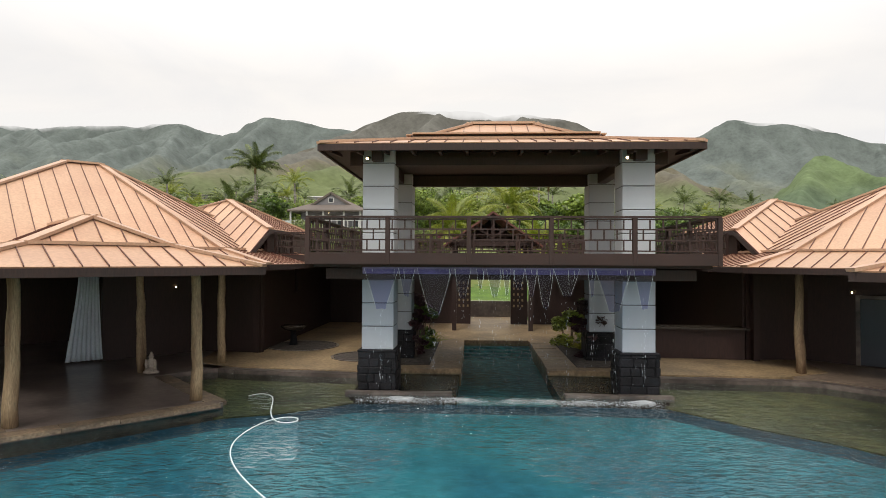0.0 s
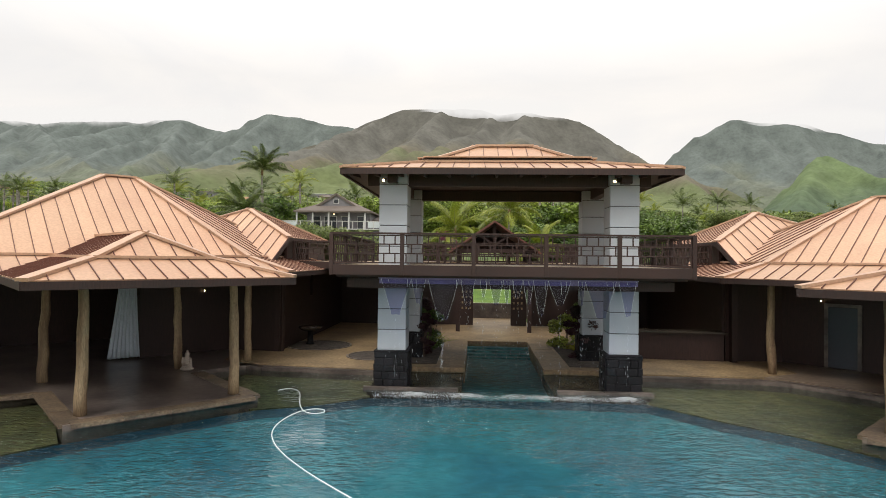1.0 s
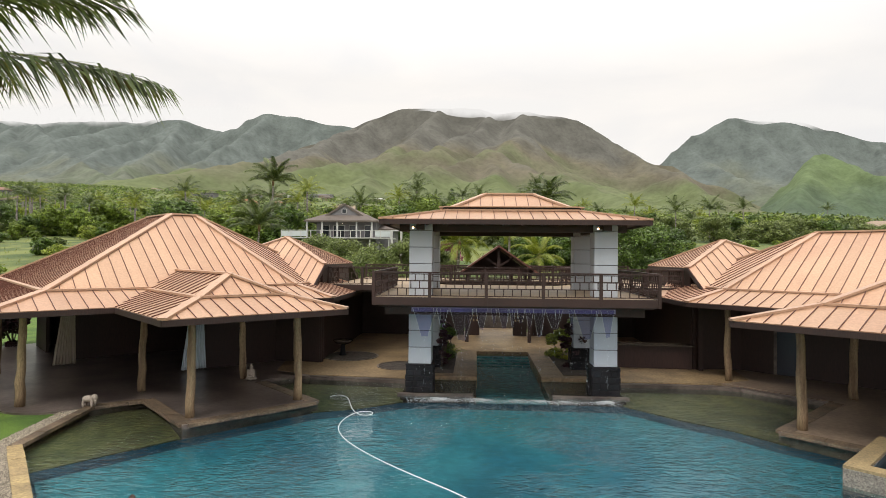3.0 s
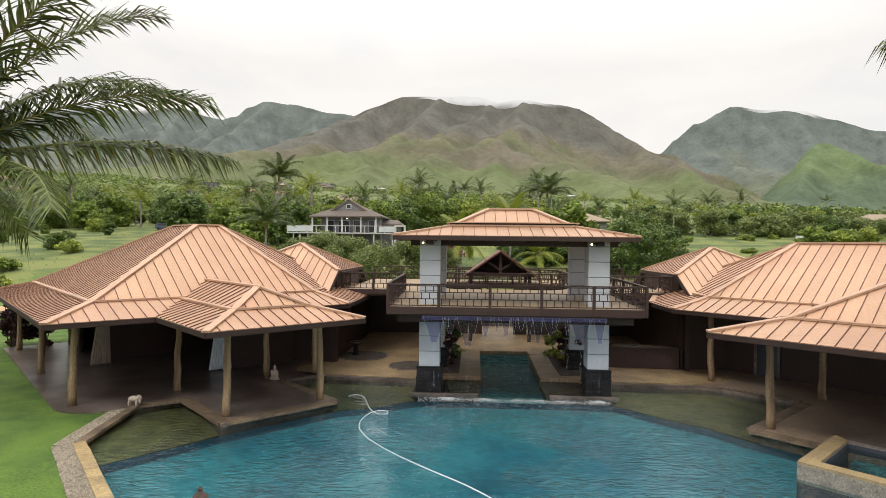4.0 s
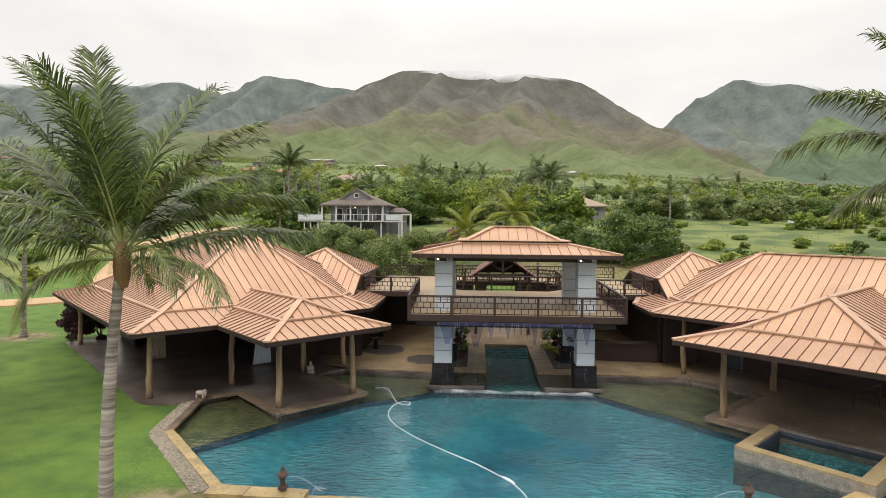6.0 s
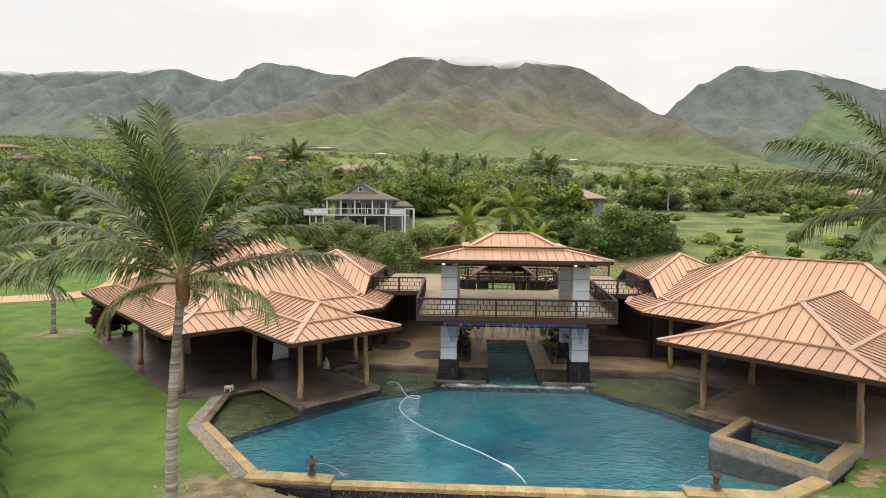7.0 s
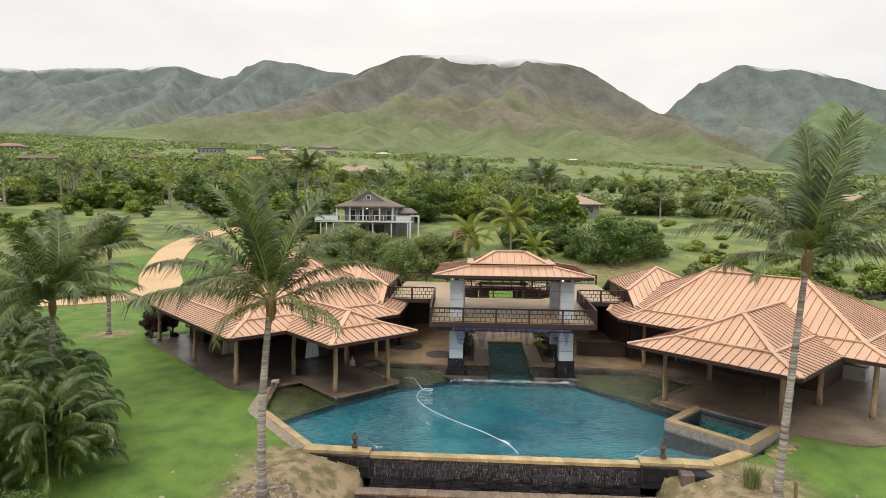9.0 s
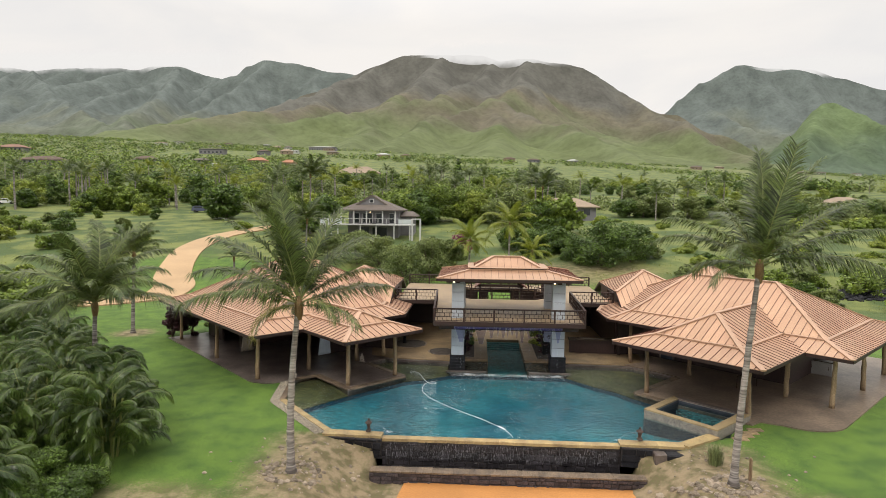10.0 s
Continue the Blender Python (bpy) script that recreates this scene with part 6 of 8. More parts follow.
# kitchen block and spa handrail on the right veranda
M_CAB = material("pale_grey_cabinet", (0.42, 0.40, 0.38), 0.5, 0, 0.15, 3, 20, 0.05)
c = right_uv(-13.9, 15.8)
cab = empty("cabinet", Matrix.Translation(c) @ Matrix.Rotation(radians(-45), 4, "Z"), label="pale grey outdoor kitchen cabinet on the veranda", category="cabinet")
part("body", box(bmesh.new(), -1.0, 1.0, -0.35, 0.35, 0, 0.9, bevel=0.015), M_CAB, cab)
part("worktop", box(bmesh.new(), -1.06, 1.06, -0.4, 0.4, 0.904, 0.95, bevel=0.01), M_METAL, cab, "dark worktop")
for k in (-0.5, 0.5):
    d = part("door", box(bmesh.new(), k - 0.46, k + 0.46, -0.375, -0.353, 0.08, 0.84, bevel=0.006), M_CAB, cab)
    part("handle", box(bmesh.new(), k + 0.3, k + 0.33, -0.4, -0.377, 0.4, 0.62), M_METAL, d, "dark metal handle")
hr = empty("handrail", Matrix.Translation(right_uv(-11.8, 8.0)), label="bent brown metal handrail at the spa steps", category="handrail")
a, b = right_uv(0, 0, 0.0), right_uv(-0.6, 1.5, 0.0)
part("rail", tube(bmesh.new(), [a, a + Vector((0, 0, 0.75)), b + Vector((0, 0, 0.95)), b], [0.022] * 4, 8), M_METAL, hr)


# ---- plants ----
M_FROND = leaf_material("coconut_frond", (0.13, 0.17, 0.044), (0.05, 0.078, 0.022), 0.3, 0.28, 0.7)
M_FROND_Y = leaf_material("yellow_green_frond", (0.28, 0.31, 0.035), (0.18, 0.23, 0.03), 0.4, 0.35, 0.25)
M_RACHIS = material("green_midrib", (0.20, 0.22, 0.06), 0.5, 0, 0.2)
M_TRUNK = material("grey_palm_trunk", (0.34, 0.31, 0.285), 0.85, 0, 0.6, 5, 3.2, 0.8, (0.13, 0.11, 0.10), stretch=(0.4, 0.4, 5))
M_SHEATH = material("brown_leaf_sheath", (0.20, 0.12, 0.05), 0.8, 0, 0.35, 8, 50, 0.4)


def frond_mesh(L, rise, bend, seed, leaflets=104, width=0.032, length=0.27, twist=0.0, hang=0.95, mat=None, shag=0.4):
    """A pinnate leaf along +x: a bent midrib with narrow drooping leaflets on both sides."""
    rnd = random.Random(seed)
    n = 14
    pts, p, a = [], Vector((0, 0, 0)), rise
    side_sway = rnd.uniform(-0.02, 0.02)
    yaw = 0.0
    for i in range(n + 1):
        pts.append(p.copy())
        p = p + Vector((math.cos(a) * math.cos(yaw), math.sin(yaw), math.sin(a))) * (L / n)
        a -= bend * (0.4 + 1.2 * i / n) / n
        yaw += side_sway
    vs, fs, mi = [], [], []
    for i, q in enumerate(pts):
        r = 0.035 * (1 - 0.85 * i / n) * L / 4
        d = (pts[min(i + 1, n)] - pts[max(i - 1, 0)]).normalized()
        s = d.cross(Vector((0, 0, 1))).normalized()
        u = s.cross(d)
        vs += [q + s * r, q + u * r, q - s * r, q - u * r * 0.6]
    for i in range(n):
        for k in range(4):
            fs.append((i * 4 + k, i * 4 + (k + 1) % 4, i * 4 + 4 + (k + 1) % 4, i * 4 + 4 + k))
            mi.append(1)
    for j in range(leaflets):
        t = 0.13 + 0.87 * j / (leaflets - 1)
        f = t * n
        i = min(int(f), n - 1)
        q = pts[i].lerp(pts[i + 1], f - i)
        d = (pts[i + 1] - pts[i]).normalized()
        s = d.cross(Vector((0, 0, 1))).normalized()
        u = s.cross(d)
        ll = L * length * (0.35 + 0.65 * math.sin(math.pi * min(1, 0.12 + 0.8 * t))) * rnd.uniform(0.95 - 0.3 * shag, 1.12)
        for sd in (-1, 1):
            if rnd.random() < 0.04:
                continue
            w = width * L / 4 * rnd.uniform(0.8, 1.2)
            out = (s * sd * 0.85 + u * rnd.uniform(0.1, 0.4) + d * (0.55 + 0.6 * t) + Vector((rnd.gauss(0, 0.16), rnd.gauss(0, 0.16), rnd.gauss(0, 0.1))) * shag).normalized()
            m1 = q + out * ll * 0.5 - Vector((0, 0, hang * ll * 0.14))
            tip = q + out * ll * 0.88 - Vector((0, 0, hang * ll * rnd.uniform(0.5 - 0.2 * shag, 0.7 + 0.15 * shag)))
            b = len(vs)
            vs += [q - d * w * 0.6, q + d * w * 0.6, m1 - d * w * 0.7, m1 + d * w * 0.7, tip]
            fs += [(b, b + 1, b + 3, b + 2), (b + 2, b + 3, b + 4)]
            mi += [0, 0]
    me = raw("frond", vs, fs)
    me.materials.append(mat or M_FROND)
    me.materials.append(M_RACHIS)
    me.polygons.foreach_set("material_index", mi)
    return me


FRONDS = [[frond_mesh(4.0, radians(r), radians(b), 100 * k + v) for v in range(3)] for k, (r, b) in enumerate(((80, 52), (64, 74), (50, 82), (37, 80), (20, 58)))]

OLD_FRONDS = [frond_mesh(2.6, radians(20 - 15 * v), radians(115), 700 + v, 60, 0.03, 0.26, mat=leaf_material("yellowed_frond", (0.30, 0.27, 0.06), (0.20, 0.19, 0.05), 0.4, 0.4, 0.3)) for v in range(2)]


def palm(base, heart, count=24, scale=1.0, seed=0, label="", wind=0.0, r0=0.17, fronds=None, group="coconut palms", old=0, laid=(), sway=0.0):
    rnd = random.Random(seed)
    base, heart = Vector(base), Vector(heart)
    ob = empty("palm_tree", Matrix.Translation(base), label=label or "coconut palm with a slim ringed grey trunk", category="palm tree", group=group)
    h = heart - base
    pts, rad = [], []
    n = max(10, int(h.length * 4))
    for i in range(n + 1):
        t = i / n
        bow = Vector((h.x, h.y, 0)) * (t ** 1.25) + Vector((sway * math.sin(math.pi * t), 0, h.z * t))
        pts.append(bow)
        ring = 0.009 if i % 2 else -0.006
        rad.append((r0 * (1.45 if t < 0.02 else 1.0) * (1 - 0.42 * t) + ring + (0.05 * max(0, 1 - t * 14))) * 1.0)
    part("trunk", tube(bmesh.new(), pts, rad, 12), M_TRUNK, ob, smooth=True)
    part("crown_sheath", tube(bmesh.new(), [h - Vector((0, 0, 0.75)), h - Vector((0, 0, 0.45)), h - Vector((0, 0, 0.05)), h + Vector((0, 0, 0.25))], [r0 * 0.66, r0 * 1.05, r0 * 1.05, r0 * 0.5], 10), M_SHEATH, ob, "brown fibrous leaf sheaths")
    kinds = fronds or FRONDS
    for k, (az, rise, bend, sc, hang) in enumerate(laid):
        o = new("frond", frond_mesh(4.0, radians(rise), radians(bend), seed * 1000 + k, 124, 0.028, 0.265, 0.0, hang * 0.72, shag=0.8))
        o.parent = ob
        o.matrix_local = Matrix.Translation(h + Vector((0, 0, 0.1 - 0.03 * k / 2))) @ Matrix.Rotation(radians(az), 4, "Z") @ Matrix.Rotation(rnd.uniform(-0.25, 0.25), 4, "X") @ Matrix.Diagonal((sc, sc, sc, 1))
    for k in range(0 if laid else count):
        az = k * 2.39996 + rnd.uniform(-0.25, 0.25)
        level = min(len(kinds) - 1, int(len(kinds) * (k + 0.5) / count))
        o = new("frond", rnd.choice(kinds[level]))
        o.parent = ob
        sc = scale * rnd.uniform(0.85, 1.1)
        o.matrix_local = Matrix.Translation(h + Vector((wind * 0.03, 0, rnd.uniform(-0.1, 0.1)))) @ Matrix.Rotation(wind * 0.1, 4, "Y") @ Matrix.Rotation(az, 4, "Z") @ Matrix.Rotation(rnd.uniform(-0.35, 0.35), 4, "X") @ Matrix.Diagonal((sc, sc, sc, 1))
    for k in range(old):
        o = new("old_frond", OLD_FRONDS[k % 2])
        o.parent = ob
        o.matrix_local = Matrix.Translation(h - Vector((0, 0, 0.15))) @ Matrix.Rotation(radians(150 + 55 * k), 4, "Z")
        o["label"] = "yellowed frond hanging beside the trunk"
    return ob


def on_ground(x, y):
    return (x, y, ground_z(x, y) - 0.05)


# fronds of the two tall palms: bearing, rise, droop, size, hang of the leaflets
WINDBLOWN = [(75, 88, 8, 1.12, 0.5), (45, 78, 46, 1.06, 0.6), (255, 84, 42, 1.0, 0.7), (170, 77, 38, 1.12, 0.7), (32, 60, 52, 1.0, 0.7), (205, 68, 50, 1.1, 0.8), (135, 75, 40, 1.08, 0.8),
             (-5, 56, 44, 1.05, 0.9), (165, 54, 50, 1.15, 1.0), (24, 38, 58, 1.0, 1.1), (36, 18, 34, 1.06, 1.6), (185, 40, 66, 1.15, 1.4), (205, 22, 52, 1.12, 1.6), (150, 30, 66, 1.12, 1.4),
             (60, 52, 70, 1.08, 1.1), (100, 40, 72, 1.08, 1.2), (240, 46, 92, 0.9, 1.1), (325, 30, 120, 0.66, 1.3), (215, 5, 95, 0.55, 1.3), (120, 5, 60, 0.95, 1.5), (345, 12, 70, 0.8, 1.5)]
SPREADING = [(70, 87, 8, 1.2, 0.4), (110, 80, 14, 1.2, 0.6), (32, 77, 22, 1.22, 0.5), (12, 66, 28, 1.24, 0.7), (154, 64, 30, 1.03, 0.8), (10, 46, 36, 1.2, 1.0),
             (167, 46, 52, 1.0, 1.4), (0, 32, 42, 1.22, 1.4), (-52, 62, 60, 1.0, 0.8), (-15, 20, 62, 1.18, 1.6), (232, 44, 90, 0.82, 1.1), (50, 46, 60, 1.15, 1.1), (100, 50, 62, 1.15, 1.1),
             (140, 36, 66, 1.1, 1.3), (275, 58, 96, 0.78, 1.0), (75, 24, 70, 1.05, 1.4), (196, 12, 80, 0.66, 1.3), (115, 12, 60, 1.0, 1.4), (330, 38, 95, 0.8, 1.2)]
palm(on_ground(-9.8, -15.9), (-9.5, -15.65, 7.05), 0, 1.0, 1, "tall coconut palm with windblown fronds and ringed trunk", old=2, laid=WINDBLOWN, sway=-0.12)
palm(on_ground(8.36, -15.6), (9.1, -15.3, 8.85), 0, 1.0, 2, "tall coconut palm beside the spa lawn", r0=0.155, laid=SPREADING)
palm(on_ground(-31.45, 8.85), (-31.2, 8.9, 6.7), 18, 0.85, 3, "slim young coconut palm on the lawn")
palm(on_ground(-23.9, -7.5), (-23.6, -7.7, 5.4), 24, 1.2, 4, "coconut palm rising from the shrub bed")
palm(on_ground(-36.0, -4.0), (-36.0, -4.2, 6.0), 22, 0.95, 5, "coconut palm at the edge of the lawn")

# feathery palm clumps at the lawn's edge
M_ARECA = leaf_material("areca_leaf", (0.10, 0.155, 0.028), (0.036, 0.07, 0.014), 0.28, 0.3, 0.55)
ARECA = [frond_mesh(2.2, radians(78 - 9 * k), radians(128), 500 + k, 66, 0.05, 0.27, 0.0, 1.5, M_ARECA) for k in range(5)]


def areca_clump(x, y, h, seed, stems=16):
    rnd = random.Random(seed)
    z = ground_z(x, y)
    ob = empty("areca_palm", pose(x, y, z), label="dense clump of feathery areca palm fronds", category="palm shrub", group="areca clumps")
    for s in range(5):
        a = rnd.random() * 6.28
        p = Vector((math.cos(a), math.sin(a), 0)) * rnd.uniform(0.1, 0.7)
        q = p * 1.6 + Vector((0, 0, h * rnd.uniform(0.5, 0.75)))
        part("cane", tube(bmesh.new(), [p, (p + q) / 2, q], [0.06, 0.05, 0.04], 7), M_RACHIS, ob)
    for k in range(stems * 7):
        a = rnd.random() * 6.28
        rr = rnd.random() ** 0.6
        o = new("frond", rnd.choice(ARECA))
        o.parent = ob
        sc = rnd.uniform(0.6, 1.0)
        o.matrix_local = Matrix.Translation((math.cos(a) * rr * 1.3, math.sin(a) * rr * 1.3, h * rnd.uniform(0.12, 0.78) * (1.1 - 0.45 * rr))) @ Matrix.Rotation(a + rnd.gauss(0, 0.5), 4, "Z") @ Matrix.Rotation(rnd.gauss(0, 0.3), 4, "X") @ Matrix.Diagonal((sc, sc, sc, 1))
    return ob


for k, (x, y, h) in enumerate([(-18.2, -15.4, 3.9), (-19.6, -13.2, 4.2), (-21.2, -16.4, 4.4), (-21.8, -12.6, 4.6), (-23.6, -16.0, 4.2), (-25.8, -12.2, 4.4), (-22.6, -9.2, 3.6), (-26.5, -6.5, 3.6), (-20.4, -20.6, 3.2)]):
    areca_clump(x, y, h, 40 + k)
for k, (x, y, h) in enumerate([(-29.5, -2.5, 3.4), (-33.0, 1.5, 3.2), (-31.0, -7.0, 3.8), (-37.5, 4.5, 3.4), (-42.0, 9.0, 3.4), (-35.5, -9.0, 4.2), (-46.5, 12.0, 3.6), (-41.0, 2.0, 4.0)]):
    areca_clump(x, y, h, 60 + k, 12)


# leafy masses
def leaf_cloud(clumps, leaves, leaf, seed, flat=1.0):
    """Points and faces of many small leaves gathered in clumps: clumps are (centre, radii)."""
    rng = np.random.default_rng(seed)
    vs, fs = [], []
    for c, r in clumps:
        k = max(6, int(leaves * r[0] * r[1] ** 0.5))
        d = rng.normal(size=(k, 3))
        d /= np.linalg.norm(d, axis=1)[:, None]
        rad = rng.uniform(0.55, 1.05, size=(k, 1)) ** 0.6
        pos = np.array(c) + d * rad * np.array(r)
        a = rng.normal(size=(k, 3)) * 0.7 + d * 0.3
        a[:, 2] *= 0.6
        a /= np.linalg.norm(a, axis=1)[:, None]
        b = np.cross(a, d + rng.normal(size=(k, 3)) * 0.35)
        b /= np.linalg.norm(b, axis=1)[:, None] + 1e-6
        s = leaf * rng.uniform(0.6, 1.35, size=(k, 1))
        base = len(vs)
        quad = np.stack([pos - a * s, pos + b * s * 0.42 + a * s * 0.1, pos + a * s, pos - b * s * 0.42 + a * s * 0.1], axis=1).reshape(-1, 3)
        vs.extend(map(tuple, quad))
        fs.extend((base + 4 * i, base + 4 * i + 1, base + 4 * i + 2, base + 4 * i + 3) for i in range(k))
    return vs, fs


M_LEAF_DARK = leaf_material("dark_leaves", (0.12, 0.19, 0.032), (0.05, 0.09, 0.018), 0.4, 0.28, 0.6)
M_LEAF_MID = leaf_material("mid_green_leaves", (0.22, 0.295, 0.045), (0.11, 0.165, 0.028), 0.45, 0.3, 0.6)
M_LEAF_OLIVE = leaf_material("olive_leaves", (0.205, 0.25, 0.075), (0.11, 0.15, 0.042), 0.5, 0.28, 0.55)
M_LEAF_LIGHT = leaf_material("light_green_leaves", (0.31, 0.365, 0.055), (0.17, 0.23, 0.035), 0.5, 0.3, 0.55)
M_LEAF_RED = leaf_material("purple_leaves", (0.065, 0.022, 0.030), (0.04, 0.03, 0.025), 0.4, 0.25, 0.35)
M_LEAF_YELLOW = leaf_material("yellow_leaves", (0.42, 0.38, 0.05), (0.22, 0.26, 0.05), 0.45, 0.3, 0.3)
M_FLOWER = leaf_material("magenta_flowers", (0.32, 0.06, 0.16), (0.2, 0.05, 0.10), 0.5, 0.3, 0.3)
M_BARK = material("grey_bark", (0.17, 0.13, 0.10), 0.9, 0, 0.35, 4, 25, 0.5)


def crown_clumps(w, h, z0, n, seed, flat=0.62):
    rnd = random.Random(seed)
    out = []
    for k in range(n):
        a, r = rnd.random() * 6.28, rnd.random() ** 0.55
        t = rnd.random()
        lim = math.sqrt(max(0.05, 1 - (2 * t - 0.85) ** 2 / 1.4))
        cr = w * 0.5 * rnd.uniform(0.24, 0.42)
        out.append(((math.cos(a) * r * lim * w * 0.42, math.sin(a) * r * lim * w * 0.42, z0 + h * t), (cr, cr, cr * flat)))
    return out


TREE_KINDS = {}


def tree(x, y, h, w, mat, seed=0, label="", leaf=0.3, leaves=150, clumps=26, trunk=0.35, name="tree", category="tree", group=""):
    """A tapered trunk with limbs under a crown of leaf clumps; alike trees share their meshes."""
    key = (mat.name, seed, round(w / h, 1), leaf, clumps)
    if key not in TREE_KINDS:
        z0 = trunk * 1.0
        cl = crown_clumps(w / h, 1 - z0 - 0.08, z0, clumps, seed)
        vs, fs = leaf_cloud([(c, r) for c, r in cl], leaves / (w / h) ** 1.5 * 8, leaf / h, seed)
        cm = raw("crown", vs, fs)
        cm.materials.append(mat)
        bm = bmesh.new()
        rnd = random.Random(seed)
        tube(bm, [(0, 0, -0.02), (0.01, 0.01, z0 * 0.5), (0.0, 0.02, z0 + 0.12)], [0.035, 0.025, 0.016], 8)
        for c, r in cl[:7]:
            tube(bm, [(0, 0.01, z0 * rnd.uniform(0.5, 0.95)), (c[0] * 0.5, c[1] * 0.5, (z0 + c[2]) / 2), c], [0.015, 0.010, 0.005], 6)
        tm = bpy.data.meshes.new("trunk")
        bm.to_mesh(tm)
        bm.free()
        tm.materials.append(M_BARK)
        TREE_KINDS[key] = (tm, cm)
    tm, cm = TREE_KINDS[key]
    rnd = random.Random(int(x * 13 + y * 7))
    ob = empty(name, pose(x, y, ground_z(x, y) - 0.1, 0, 0, rnd.uniform(0, 360)) @ Matrix.Diagonal((h, h, h, 1)), label=label or "broad green tree among the scrub", category=category, group=group)
    for nm, me in (("trunk", tm), ("crown", cm)):
        o = new(nm, me)
        o.parent = ob
    return ob


def bush(x, y, h, w, mat, seed=0, label="rounded green bush", leaf=0.2, leaves=130, clumps=18, group=""):
    return tree(x, y, h, w, mat, seed, label, leaf, leaves, clumps, 0.06, "bush", "bush", group)


# behind the house
for k, (x, y, h, w) in enumerate([(-19.5, 45.5, 4.8, 6.5), (-15.5, 42.0, 5.2, 6.8), (-11.5, 38.0, 5.4, 6.8), (-8.5, 40.5, 5.4, 6.0), (-24.0, 49.0, 3.6, 5.5), (-5.5, 44.0, 4.4, 4.5)]):
    bush(x, y, h, w, M_LEAF_OLIVE, k % 3, "large rounded olive-green bush behind the house", 0.14, 480, 34, "hedge bushes")
for k, (x, y, h, w) in enumerate([(16.0, 47.0, 6.4, 8.5), (20.5, 49.0, 5.8, 7.0), (12.5, 49.5, 3.6, 4.6), (6.8, 52.0, 4.2, 5.6), (10.5, 55.5, 4.0, 5.6), (3.5, 57.0, 4.0, 5.0)]):
    tree(x, y, h, w, M_LEAF_DARK, 5 + k % 2, "dense dark green tree on the slope", 0.17, 520, 40, 0.1)
bush(-4.6, 50.0, 3.8, 3.6, M_FLOWER, 3, "bougainvillea bush with magenta flowers", 0.16, 160, 16)
YPALM = [[frond_mesh(3.4, radians(r), radians(b), 900 + 10 * k + v, mat=M_FROND_Y) for v in range(2)] for k, (r, b) in enumerate(((75, 60), (50, 85), (20, 85), (-10, 60)))]
palm(on_ground(-3.2, 41.0), (-3.0, 41.0, 6.4), 20, 1.1, 11, "yellow-green palm behind the pavilion", fronds=YPALM, group="yellow palms")
palm(on_ground(2.4, 44.0), (2.5, 44.0, 8.6), 20, 1.15, 12, "yellow-green palm behind the pavilion", fronds=YPALM, group="yellow palms")
palm(on_ground(5.2, 40.0), (5.3, 40.0, 5.0), 16, 0.9, 13, "yellow-green palm behind the pavilion", fronds=YPALM, group="yellow palms")
palm(on_ground(-33.5, 70.2), (-33.4, 70.2, 16.6), 22, 1.1, 14, "tall slim coconut palm near the grey house")
palm(on_ground(10.8, 79.0), (10.8, 79.0, 15.0), 22, 1.15, 15, "tall slim coconut palm in the scrub")
palm(on_ground(-29.0, 52.0), (-28.8, 52.0, 8.6), 20, 1.0, 16, "leaning coconut palm beside the drive")
palm(on_ground(-36.0, 41.0), (-36.0, 41.0, 3.6), 14, 0.5, 17, "small young palm on the lawn")
# low feathery shrub in the near bed
for k, (x, y, h, w) in enumerate([(-18.6, -18.6, 1.7, 3.0), (-20.4, -18.6, 2.0, 3.6), (-17.2, -18.9, 1.2, 2.4), (-19.2, -20.2, 1.4, 3.0)]):
    bush(x, y, h, w, M_LEAF_DARK, 30 + k, "low spreading feathery-leaved shrub", 0.06, 2600, 28, "feathery shrubs")
for k, (x, y, h, w) in enumerate([(-46, 13, 4.6, 6.5), (-53, 15.5, 5.0, 7.0), (-41, 9.5, 3.8, 5.0), (-60, 18, 5.0, 7.5), (-49, 7, 4.4, 6.0)]):
    tree(x, y, h, w, M_LEAF_DARK if k % 2 else M_LEAF_MID, 5, "dense leafy tree beside the drive", 0.24, 260, 34, 0.08, group="drive trees")
# purple shrub at the corner of the left wing
for k, (x, y) in enumerate([(-27.4, 7.8), (-26.2, 8.8)]):
    bush(x, y, 2.8, 2.4, M_LEAF_RED, 2, "dark purple-leaved shrub at the veranda corner", 0.1, 460, 20, "purple shrubs")
bush(-24.6, 10.4, 1.7, 2.4, M_LEAF_MID, 3, "green shrub beside the purple shrubs", 0.1, 420, 18)
tuft = empty("grass_tuft", pose(8.35, -13.75, ground_z(8.35, -13.75)), label="upright grey-green ornamental grass tuft on the bank", category="grass")
rnd = random.Random(64)
bv2, bf2 = [], []
for k in range(420):
    a, lean, L = rnd.random() * 6.28, abs(rnd.gauss(0, 0.32)), rnd.uniform(0.5, 1.05)
    o = Vector((math.cos(a), math.sin(a), 0)) * rnd.uniform(0, 0.3)
    side = Vector((-math.sin(a), math.cos(a), 0)) * 0.009
    mid = o + Vector((math.cos(a) * lean * 0.4, math.sin(a) * lean * 0.4, 0.6)) * L
    tip = o + Vector((math.cos(a) * lean * 1.1, math.sin(a) * lean * 1.1, 1.0 - 0.4 * lean)) * L
    q = len(bv2)
    bv2 += [o - side, o + side, mid + side, mid - side, tip]
    bf2 += [(q, q + 1, q + 2, q + 3), (q + 3, q + 2, q + 4)]
tagged(part("blades", raw("blades", bv2, bf2), leaf_material("grey_green_blades", (0.22, 0.26, 0.11), (0.13, 0.17, 0.06), 0.5, 0.35, 0.5), tuft), kind="stuff")

